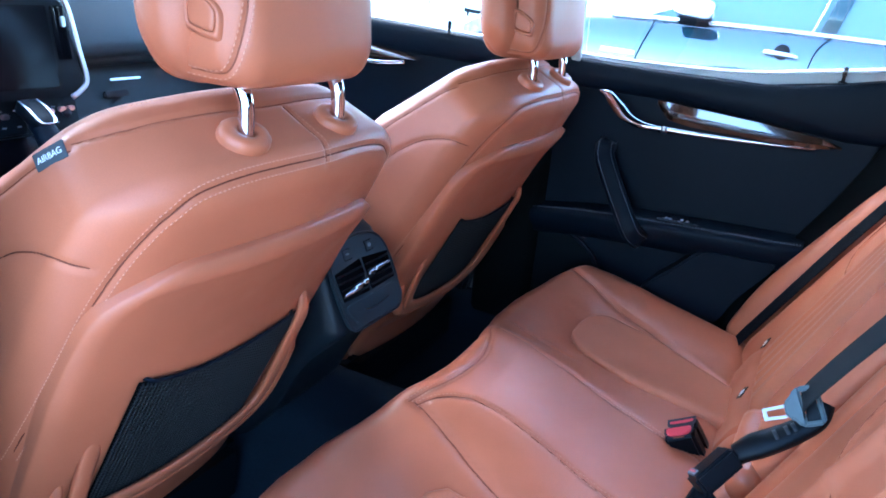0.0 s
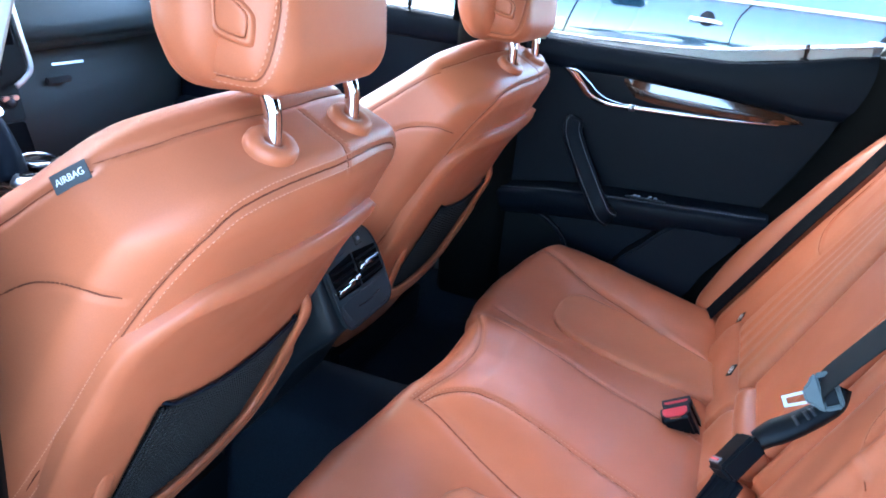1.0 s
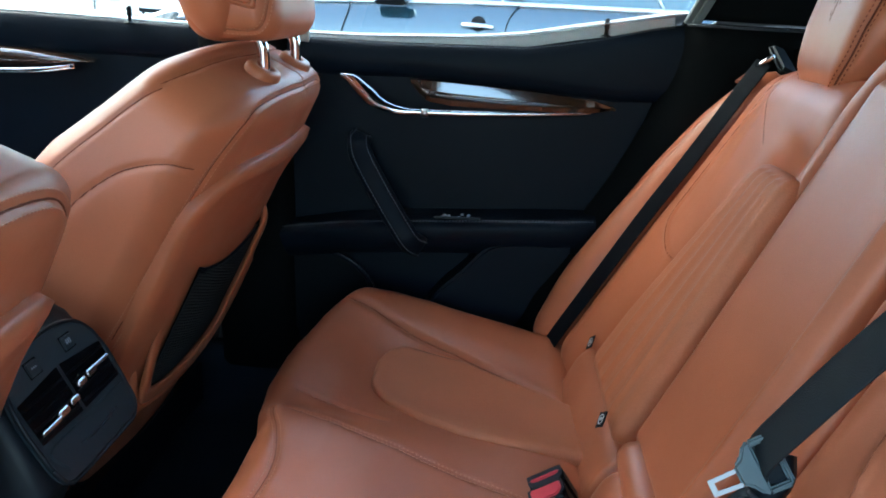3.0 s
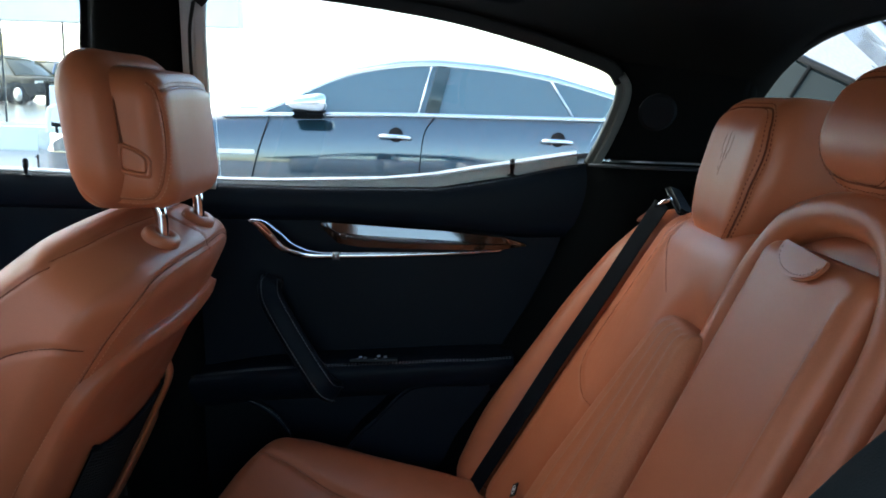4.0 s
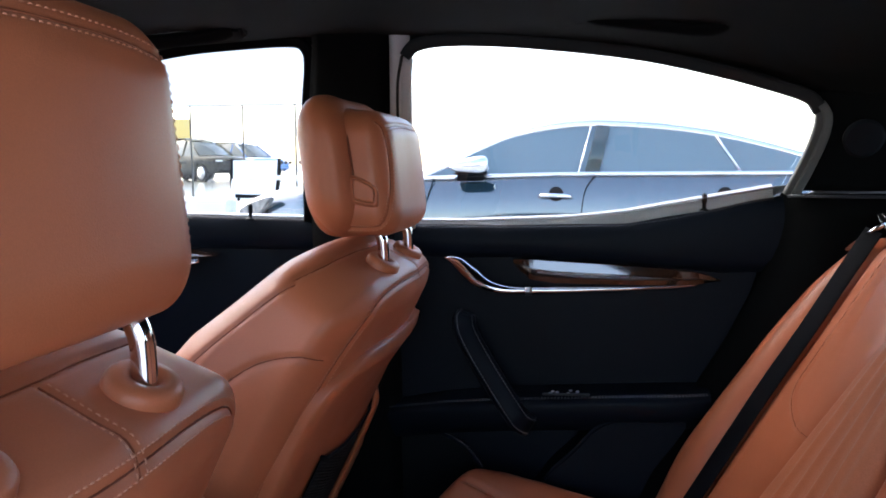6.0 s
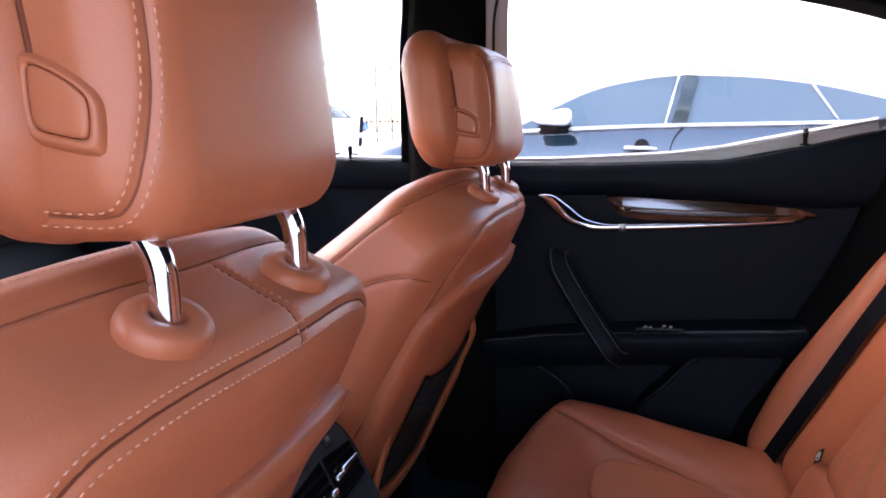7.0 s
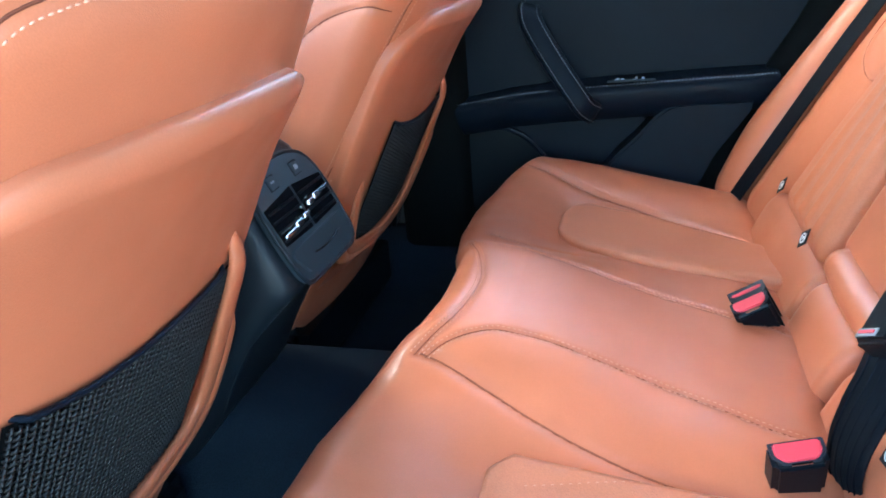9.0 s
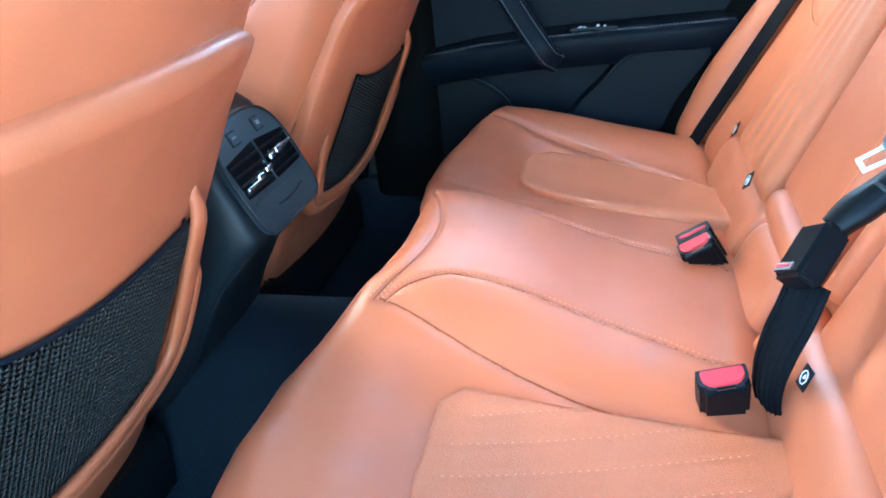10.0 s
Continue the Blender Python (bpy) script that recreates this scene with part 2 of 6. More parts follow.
def slab(outline, thick, frame, bevel=0.002, segments=2):
    """A plate cut to an outline (2D metres), laid into the frame (a 4x4 pose), with softened edges."""
    bm = bmesh.new()
    f = bm.faces.new([bm.verts.new((x, y, 0)) for x, y in outline])
    bm.normal_update()
    if f.normal.z < 0:
        f.normal_flip()
    top = bmesh.ops.extrude_face_region(bm, geom=[f])["geom"]
    bmesh.ops.translate(bm, verts=[g for g in top if isinstance(g, bmesh.types.BMVert)], vec=(0, 0, thick))
    bmesh.ops.recalc_face_normals(bm, faces=bm.faces[:])
    if bevel:
        bmesh.ops.bevel(bm, geom=bm.edges[:], offset=bevel, segments=segments, affect="EDGES", clamp_overlap=True)
    bmesh.ops.transform(bm, matrix=frame, verts=bm.verts[:])
    return bm


def box(size, frame, bevel=0.003, segments=2):
    """A cut block with softened edges, centred in its frame."""
    x, y, z = (s / 2 for s in size)
    return slab([(-x, -y), (x, -y), (x, y), (-x, y)], 2 * z, frame @ Matrix.Translation((0, 0, -z)), bevel, segments)


def lathe(profile, frame, sides=24):
    """A turned shape from (radius, height) pairs."""
    verts, faces = [], []
    for r, z in profile:
        for k in range(sides):
            w = 2 * math.pi * k / sides
            verts.append(frame @ Vector((r * math.cos(w), r * math.sin(w), z)))
    for i in range(len(profile) - 1):
        for k in range(sides):
            faces.append((i * sides + k, i * sides + (k + 1) % sides, (i + 1) * sides + (k + 1) % sides, (i + 1) * sides + k))
    faces.append(tuple(range(sides))[::-1])
    faces.append(tuple((len(profile) - 1) * sides + k for k in range(sides)))
    return verts, faces


def net(rows):
    """A skin over rows of equally many places."""
    rows = np.array(rows, float)
    a, b = rows.shape[:2]
    faces = [(i * b + j, (i + 1) * b + j, (i + 1) * b + j + 1, i * b + j + 1) for i in range(a - 1) for j in range(b - 1)]
    return rows.reshape(-1, 3), faces


def thick_net(rows, depth):
    """A skin with a back, which lies by depth (a vector) behind it, and closed edges."""
    rows = np.array(rows, float)
    a, b = rows.shape[:2]
    front, back_rows = rows.reshape(-1, 3), (rows + np.array(depth)).reshape(-1, 3)
    n = a * b
    faces = []
    for i in range(a - 1):
        for j in range(b - 1):
            q = (i * b + j, (i + 1) * b + j, (i + 1) * b + j + 1, i * b + j + 1)
            faces += [q, tuple(k + n for k in q[::-1])]
    rim = [j for j in range(b)] + [i * b + b - 1 for i in range(1, a)] + [(a - 1) * b + j for j in range(b - 2, -1, -1)] + [i * b for i in range(a - 2, 0, -1)]
    for p, q in zip(rim, rim[1:] + rim[:1]):
        faces.append((p, q, q + n, p + n))
    return np.vstack([front, back_rows]), faces


# ---- the car's cabin: x to the rear, y to the right side, z up; the centre line is y = 0 ----
WIN_TOP = ([-1.0, -0.75, -0.6, -0.45, -0.2, 0.0, 0.1, 0.17, 0.35, 0.54, 0.62, 0.75, 0.95], [1.10, 1.225, 1.285, 1.314, 1.326, 1.322, 1.32, 1.315, 1.293, 1.252, 1.222, 1.17, 1.10])
SILL = ([-1.0, -0.6, -0.1, 0.064, 0.264, 0.35, 0.422, 0.519, 0.601, 0.75], [1.0, 1.018, 1.008, 1.009, 1.018, 1.028, 1.042, 1.059, 1.074, 1.085])


def win_top(x):
    return np.interp(x, *WIN_TOP)


def sill(x):
    return np.interp(x, *SILL)


PAD_TOP = ([-0.11, -0.04, 0.127, 0.351, 0.417, 0.492, 0.566, 0.62], [1.003, 1.002, 1.001, 1.006, 1.016, 1.031, 1.049, 1.058])


def pad_top(x):
    return np.interp(x, *PAD_TOP)


def side_y(z):
    """How far out the window plane lies at a height."""
    return 0.70 - (z - 1.0) * 0.323


def upright(y, s=1):
    """A frame whose plate lies along the car, built up towards the cabin."""
    return Matrix(((1, 0, 0, 0), (0, 0, -s, y), (0, s, 0, 0), (0, 0, 0, 1))) if s > 0 else Matrix(((1, 0, 0, 0), (0, 0, 1, y), (0, 1, 0, 0), (0, 0, 0, 1)))


ground_mat = material("pale_paving", (0.50, 0.49, 0.47), 0.85, grain=0.12, bump=0.2, bump_scale=60, stain=0.15, stain_scale=0.6)
tagged(part("ground", net([[(x, y, 0.0) for y in (-600, -60, -6, 6, 60, 600)] for x in (-600, -60, -6, 6, 60, 600)]), ground_mat, None), "pale sunlit concrete paving of a forecourt", "ground", kind="structure")

# floor with its tunnel
rows = []
for x in np.linspace(-1.15, 0.85, 20):
    row = []
    for y in np.linspace(-0.74, 0.74, 60):
        hump = 0.16 / (1 + math.exp((abs(y) - 0.15) / 0.018))
        foot = 0.09 / (1 + math.exp(-(x - 0.22) / 0.04)) + 0.10 / (1 + math.exp((0.66 - abs(y)) / 0.015))
        row.append((x, y, 0.28 + max(hump, foot) + 0.003 * noise.noise((x * 9, y * 9, 0))))
    rows.append(row)
tagged(part("floor", thick_net(rows, (0, 0, -0.06)), CARPET, None), "dark blue-black carpeted car floor with a centre tunnel", "floor", kind="structure")

# ceiling
rows = []
for x in np.linspace(-0.52, 0.885, 40):
    top = np.interp(x, [-0.52, -0.2, 0.2, 0.5, 0.8, 1.0], [1.318, 1.333, 1.333, 1.318, 1.290, 1.262])
    edge = win_top(x) + 0.012
    row = []
    for y in np.linspace(-1, 1, 49):
        a = abs(y)
        yy = y * (side_y(win_top(x)) + 0.004)
        row.append((x, yy, edge + (top - edge) * (1 - a**5)))
    rows.append(row)
tagged(part("ceiling", thick_net(rows, (0, 0, 0.035)), HEADLINER, None), "dark charcoal fabric headliner of the car", "ceiling", kind="structure")


SEAL = material("grey_rubber_seal", (0.016, 0.018, 0.018), 0.7, spec=0.2, grain=0.1)


def inner_edge(points, width, thick, mat, name, parent):
    """A soft rubber or trim edge along a line of (x, z) places in the window plane."""
    line = smooth_line([(x, side_y(z), z) for x, z in points], 0.01)
    return part(name, strip(line, (0, -1, -0.32), width, thick), mat, parent)


GLASS = bpy.data.materials.new("window_glass")
GLASS.use_nodes = True
g = GLASS.node_tree.nodes["Principled BSDF"]
g.inputs["Transmission Weight"].default_value, g.inputs["Roughness"].default_value, g.inputs["IOR"].default_value = 1.0, 0.0, 1.45
g.inputs["Base Color"].default_value = (0.95, 0.98, 0.97, 1)


def pane(name, outline, parent, label=""):
    """A thin pane in the window plane of the right side, from an outline of (x, z)."""
    n = len(outline)
    verts = [(x, side_y(z) + 0.012, z) for x, z in outline] + [(x, side_y(z) + 0.016, z) for x, z in outline]
    faces = [tuple(range(n)), tuple(range(2 * n - 1, n - 1, -1))] + [(i, (i + 1) % n, (i + 1) % n + n, i + n) for i in range(n)]
    ob = part(name, (verts, faces), GLASS, parent, label, smooth=False)
    ob.visible_shadow = False
    return ob


# side rails of the roof over the doors
for s, nm in ((1, "roof_rail_right"), (-1, "roof_rail_left")):
    rail_line = smooth_line([(x, s * (side_y(win_top(x) + 0.026) + 0.004), win_top(x) + 0.026) for x in (-0.75, -0.6, -0.45, -0.2, 0.0, 0.17, 0.35, 0.54, 0.62, 0.70)], 0.02)
    tagged(part(nm, strip(rail_line, (0, -s, -0.32), 0.056, 0.006), PILLAR, None), "dark trimmed roof rail over the side windows", "roof rail", kind="structure")

# right rear door
DOOR_REAR = [(0.345, 0.49), (0.390, 0.556), (0.456, 0.648), (0.503, 0.715), (0.538, 0.788), (0.583, 0.889), (0.612, 1.0)]
xs = np.linspace(0.60, -0.10, 15)
door = thing("rear_door", (0.25, 0.80, 0.34), "closed rear car door in black leather with a bright metal grab", "car door")
outline = [(-0.10, 0.36), (0.27, 0.36)] + DOOR_REAR + [(x, sill(x) - 0.008) for x in xs]
part("panel", slab(outline, 0.05, upright(0.755), 0.012, 3), BLACK_LEATHER, door)
# outer skin of the door, under the glass
rows = [[(x, y, z) for y, z in ((0.80, 0.26), (0.93, 0.40), (0.95, 0.62), (0.93, 0.82), (0.86, sill(x) - 0.03), (side_y(sill(x)) + 0.02, sill(x) + 0.004))] for x in np.linspace(-0.12, 0.66, 14)]
BODY = material("own_paint", (0.30, 0.31, 0.33), 0.25, metal=0.3, coat=0.6, stain=0.03)
part("outer_skin", thick_net(rows, (0, -0.008, 0)), BODY, door)

# upper pad, which rolls over the sill
rows = []
for x in np.linspace(-0.095, 0.618, 60):
    s = pad_top(x)
    low = np.interp(x, [-0.1, 0.02, 0.15, 0.35, 0.52, 0.61], [0.948, 0.944, 0.947, 0.938, 0.925, 0.93])
    prof = [(0.708, low - 0.004), (0.697, low + 0.001), (0.690, low + 0.010), (0.6865, low + 0.022), (0.6855, (low + s) / 2), (0.687, s - 0.022), (0.6895, s - 0.011), (0.693, s - 0.003), (0.699, s + 0.002), (0.71, s + 0.003), (0.724, s)]
    rows.append([(x, y, z) for y, z in prof])
pad = net(rows)
part("upper_pad", pad, BLACK_LEATHER, door)
line = smooth_line([(x, 0.694, pad_top(x) + 0.0005) for x in np.linspace(-0.09, 0.6, 20)], 0.004)
part("stitching", stitches(line, np.broadcast_to((0, -0.5, 0.86), line.shape), 0.0, 0.006, 0.004, 0.0007), GREY_THREAD, door)
rows = [[(x, 0.708, pad_top(x) + 0.001), (x, 0.710, pad_top(x) + 0.004), (x, 0.716, (pad_top(x) + sill(x)) / 2 + 0.006), (x, 0.724, sill(x) + 0.007), (x, 0.736, sill(x) + 0.006), (x, 0.737, sill(x) - 0.004)] for x in np.linspace(-0.10, 0.603, 40)]
LEDGE = material("pale_ledge", (0.62, 0.64, 0.65), 0.32, spec=0.6, grain=0.04, bump_scale=900, stain=0.06, stain_scale=14)
part("window_ledge", net(rows), LEDGE, door, "pale bright ledge along the glass")

# grab handle: a chrome blade that bends up at its front end, and a wood spear over a dark recess
blade = smooth_line([(0.022, 0.690, 0.943), (0.045, 0.684, 0.937), (0.070, 0.676, 0.918), (0.095, 0.671, 0.900), (0.130, 0.669, 0.889), (0.180, 0.670, 0.887), (0.30, 0.674, 0.890), (0.40, 0.679, 0.894), (0.475, 0.686, 0.899)], 0.006)
far = np.linspace(0, 1, len(blade))
wid = np.interp(far, [0, 0.06, 0.15, 0.22, 0.33, 0.5, 1], [0.004, 0.022, 0.027, 0.020, 0.011, 0.010, 0.003])
ups = np.stack([0 * far, -0.9 + 0 * far, np.interp(far, [0, 0.3, 0.4, 1], [0.25, 0.45, 0.55, 0.55])], -1)
handle = part("grab_handle", strip(blade, ups, wid, 0.006, 0.003), CHROME, door, "polished chrome grab blade")
part("joint", strip(blade[int(len(blade) * 0.36):int(len(blade) * 0.36) + 3], ups[:3] + 0 * far[:3, None], 0.013, 0.0075, 0.003), SATIN, handle)
recess = [(0.10, 0.94), (0.155, 0.944), (0.20, 0.93), (0.20, 0.90), (0.13, 0.895), (0.09, 0.91)]
part("recess", slab(recess, 0.004, upright(0.712), 0.0), GLOSS_BLACK, door)
WOOD = material("dark_wood", (0.05, 0.022, 0.012), 0.08, coat=1.0, stain=0.0)
nt = WOOD.node_tree
nt.nodes["Principled BSDF"].inputs["Coat IOR"].default_value = 2.2
tc, wv, mp = nt.nodes.new("ShaderNodeTexCoord"), nt.nodes.new("ShaderNodeTexNoise"), nt.nodes.new("ShaderNodeMapping")
mp.inputs["Scale"].default_value = (6, 200, 180)
wv.inputs["Scale"].default_value, wv.inputs["Detail"].default_value = 1.0, 6.0
cr = nt.nodes.new("ShaderNodeValToRGB")
cr.color_ramp.elements[0].color, cr.color_ramp.elements[0].position = (0.010, 0.005, 0.003, 1), 0.35
cr.color_ramp.elements[1].color, cr.color_ramp.elements[1].position = (0.085, 0.038, 0.020, 1), 0.68
nt.links.new(tc.outputs["Object"], mp.inputs["Vector"])
nt.links.new(mp.outputs["Vector"], wv.inputs["Vector"])
nt.links.new(wv.outputs["Fac"], cr.inputs["Fac"])
nt.links.new(cr.outputs["Color"], nt.nodes["Principled BSDF"].inputs["Base Color"])
rows = []
for u in np.linspace(0, 1, 40):
    x = 0.150 + 0.368 * u
    top = np.interp(u, [0, 0.06, 0.6, 0.9, 1], [0.943, 0.944, 0.935, 0.924, 0.912])
    bot = np.interp(u, [0, 0.08, 0.2, 0.85, 1], [0.930, 0.902, 0.896, 0.896, 0.906])
    mid = top - (top - bot) * np.interp(u, [0, 1], [0.42, 0.5])
    bulge = 0.020 * math.sin(math.pi * min(1, u * 0.9 + 0.12)) + 0.004
    lip = 0.700 - bulge * 0.5
    rows.append([(x, 0.712, top), (x, lip + 0.002, top - 0.0005), (x, lip, top - 0.002), (x, lip - (top - mid) * 0.17, mid + 0.0005), (x, lip - (top - mid) * 0.17 - 0.0006, mid - 0.0010), (x, lip - (top - mid) * 0.17 + (mid - bot) * 0.30, bot + 0.003), (x, 0.712, bot)])
part("wood_trim", net(rows), WOOD, door, "glossy dark wood trim spear", smooth=False)

# armrest shelf, pull strap, switches
rows = []
for x in np.linspace(-0.095, 0.50, 50):
    z = np.interp(x, [-0.1, 0.03, 0.146, 0.237, 0.382, 0.50], [0.650, 0.676, 0.690, 0.696, 0.706, 0.712])
    out = np.interp(x, [-0.1, 0.0, 0.15, 0.45, 0.50], [0.668, 0.646, 0.630, 0.630, 0.640])
    prof = [(0.715, z + 0.012), (0.69, z + 0.006), (out + 0.012, z + 0.002), (out + 0.003, z - 0.003), (out, z - 0.012), (out + 0.006, z - 0.035), (out + 0.018, z - 0.060), (0.715, z - 0.070)]
    rows.append([(x, y, zz) for y, zz in prof])
part("armrest", net(rows), BLACK_LEATHER, door)
for off in (0.0, 0.008):
    line = smooth_line([(x, np.interp(x, [-0.1, 0.0, 0.15, 0.45, 0.50], [0.668, 0.646, 0.630, 0.630, 0.640]) + 0.0105, np.interp(x, [-0.1, 0.03, 0.146, 0.237, 0.382, 0.50], [0.650, 0.676, 0.690, 0.696, 0.706, 0.712]) + 0.0028) for x in np.linspace(-0.09, 0.495, 24)], 0.004)
    line[:, 1] += off - 0.004
    part("stitching", stitches(line, np.broadcast_to((0, -0.3, 0.95), line.shape), 0, 0.006, 0.0042, 0.0008), GREY_THREAD, door)
strap = smooth_line([(0.056, 0.702, 0.822), (0.061, 0.676, 0.819), (0.070, 0.658, 0.803), (0.096, 0.645, 0.762), (0.128, 0.631, 0.716), (0.152, 0.620, 0.684), (0.166, 0.620, 0.664), (0.176, 0.638, 0.652)], 0.006)
ups = np.array([(0.25, -1, 0.12)] * len(strap))
pull = part("pull_strap", strip(strap, ups, 0.042, 0.016, 0.003), BLACK_LEATHER, door, "stitched black leather pull strap")
t = np.gradient(strap, axis=0)
t /= np.linalg.norm(t, axis=1, keepdims=True)
sd = np.cross(t, ups)
sd /= np.linalg.norm(sd, axis=1, keepdims=True)
up = np.cross(sd, t)
for s in (-1, 1):
    ln = strap + sd * s * 0.014 + up * 0.0195
    part("stitching", stitches(ln, up, 0, 0.006, 0.0044, 0.0008), GREY_THREAD, pull)
sw = part("switch_plate", box((0.085, 0.026, 0.004), pose(0.250, 0.650, 0.7035, -14, -2, 0), 0.0015), BLACK_PLASTIC, door)
for x, y, dz in ((0.226, 0.652, 0), (0.222, 0.645, 0), (0.234, 0.650, 0), (0.258, 0.655, 0.001), (0.254, 0.645, 0.001), (0.270, 0.653, 0.001), (0.266, 0.644, 0.001)):
    part("switch_edge", box((0.007, 0.0028, 0.004), pose(x, y, 0.7065 + dz - (0.65 - y) * 0.25, -14, 0, 20), 0.001), SWITCH_PRINT, sw)
# lower map pocket and loudspeaker cover
outline = [(0.195, 0.49), (0.214, 0.553), (0.262, 0.604), (0.298, 0.645), (0.335, 0.664), (0.42, 0.669), (0.462, 0.664), (0.405, 0.575), (0.35, 0.49)]
part("map_pocket", slab([tuple(p) for p in smooth_line(outline, 0.012, True)[:-1]], 0.07, upright(0.705), 0.02, 4), BLACK_LEATHER, door)
outline = [(-0.09, 0.45), (0.02, 0.44), (0.085, 0.50), (0.082, 0.553), (0.057, 0.583), (0.01, 0.606), (-0.06, 0.608), (-0.095, 0.60)]
part("speaker_cover", slab([tuple(p) for p in smooth_line(outline, 0.012, True)[:-1]], 0.018, upright(0.710), 0.012, 3), BLACK_PLASTIC, door)
line = smooth_line([(-0.09, 0.690, 0.604), (-0.06, 0.690, 0.609), (0.008, 0.690, 0.607), (0.056, 0.690, 0.584), (0.086, 0.690, 0.55), (0.095, 0.690, 0.52)], 0.005)
part("speaker_rim", tube(line, 0.0055, 8), BLACK_LEATHER, door)
line2 = line + np.array([0.004, -0.0055, 0.002])
part("stitching", stitches(line2, np.broadcast_to((0, -1, 0.1), line2.shape), 0, 0.006, 0.004, 0.0007), GREY_THREAD, door)
# the bright rear edge of the door and the lock pin
edge = smooth_line([(x - 0.006, 0.688, z) for x, z in [(0.30, 0.46)] + DOOR_REAR[:-2] + [(0.552, 0.82)]], 0.01)
PALE_EDGE = material("pale_edge", (0.55, 0.57, 0.58), 0.4, grain=0.05)
part("edge_strip", tube(edge, 0.0020, 8), PALE_EDGE, door, "thin pale rear edge")
edge2 = edge + np.array([0.024, 0.028, 0])
part("door_seal", tube(edge2, 0.013, 8), BLACK_PLASTIC, door)


def lock_pin(x, y, z, parent):
    return part("lock_pin", lathe([(0.0085, 0), (0.009, 0.002), (0.005, 0.003), (0.0036, 0.004), (0.0034, 0.012), (0.0046, 0.014), (0.0048, 0.028), (0.002, 0.031)], pose(x, y, z), 12), BLACK_PLASTIC, parent)


lock_pin(0.487, 0.706, pad_top(0.487) + 0.004, door)
glass_outline = [(x, sill(x) - 0.02) for x in np.linspace(-0.03, 0.60, 12)] + [(0.657, 1.19), (0.648, 1.215)] + [(x, win_top(x) + 0.01) for x in np.linspace(0.60, -0.02, 14)]
pane("pane", glass_outline, door, "clear side window")
inner_edge([(-0.044, 1.0), (-0.040, 1.12), (-0.032, 1.26), (-0.027, 1.30)], 0.020, 0.010, DOOR_FRAME, "frame_inner", door)
inner_edge([(-0.057, 1.0), (-0.053, 1.12), (-0.046, 1.25), (-0.034, 1.305)], 0.004, 0.019, SEAL, "frame_groove", door)
frame_pts = [(-0.030, 1.303), (-0.010, 1.320)] + [(x, win_top(x) + 0.006) for x in (0.05, 0.17, 0.35, 0.48, 0.58)] + [(0.632, 1.224), (0.650, 1.203)]
inner_edge(frame_pts, 0.022, 0.012, SEAL, "window_seal", door)
FRAME_EDGE = material("grey_frame_edge", (0.10, 0.108, 0.103), 0.55, spec=0.3, grain=0.1, bump_scale=900)
inner_edge([(0.650, 1.214), (0.662, 1.195), (0.660, 1.160), (0.645, 1.11), (0.628, 1.066)], 0.014, 0.015, FRAME_EDGE, "frame_edge", door)
inner_edge([(0.645, 1.212), (0.652, 1.195), (0.649, 1.16), (0.634, 1.11), (0.617, 1.065)], 0.014, 0.010, FRAME_EDGE, "frame_bead", door)

# right front door
fdoor = thing("front_door", (-0.6, 0.80, 0.34), "closed front car door in black leather with wood trim", "car door")
outline = [(-1.10, 0.36), (-0.25, 0.36), (-0.20, 0.60), (-0.215, 1.0)] + [(x, sill(x) - 0.004) for x in np.linspace(-0.23, -1.10, 8)]
part("panel", slab(outline, 0.05, upright(0.765), 0.012, 3), BLACK_LEATHER, fdoor)
rows = []
for x in np.linspace(-1.10, -0.225, 30):
    s, low = sill(x), 0.955
    rows.append([(x, y, z) for y, z in [(0.715, low - 0.004), (0.700, low + 0.004), (0.695, low + 0.02), (0.692, s - 0.02), (0.694, s - 0.004), (0.702, s + 0.002), (0.724, s)]])
part("upper_pad", net(rows), BLACK_LEATHER, fdoor)
part("weather_strip", strip(smooth_line([(x, 0.728, sill(x) + 0.001) for x in np.linspace(-1.10, -0.22, 12)], 0.03), (0, 0, 1), 0.02, 0.006), SATIN, fdoor)
rows = []
for u in np.linspace(0, 1, 24):
    x = -0.90 + 0.465 * u
    top, bot = np.interp(u, [0, 0.7, 1], [0.968, 0.958, 0.942]), np.interp(u, [0, 0.8, 1], [0.915, 0.925, 0.936])
    rows.append([(x, 0.715, top), (x, 0.688, top - 0.004), (x, 0.680, (top + bot) / 2), (x, 0.69, bot + 0.003), (x, 0.715, bot)])
part("wood_trim", net(rows), WOOD, fdoor, "glossy dark wood trim spear")
part("grab_handle", strip(smooth_line([(-1.06, 0.690, 0.902), (-0.90, 0.682, 0.905), (-0.7, 0.676, 0.910), (-0.55, 0.680, 0.917), (-0.47, 0.69, 0.928)], 0.01), (0, -0.9, 0.4), 0.010, 0.005), CHROME, fdoor, "polished chrome grab blade")
rows = []
for x in np.linspace(-1.0, -0.24, 24):
    rows.append([(x, y, z) for y, z in [(0.72, 0.705), (0.66, 0.70), (0.648, 0.69), (0.655, 0.65), (0.72, 0.62)]])
part("armrest", net(rows), BLACK_LEATHER, fdoor)
lock_pin(-0.36, 0.689, sill(-0.36) - 0.003, fdoor)
fg = [(x, sill(x) - 0.02) for x in np.linspace(-1.0, -0.22, 8)] + [(-0.20, 1.30), (-0.215, 1.326)] + [(x, win_top(x) + 0.01) for x in np.linspace(-0.25, -0.9, 10)]
pane("pane", fg, fdoor, "clear side window")
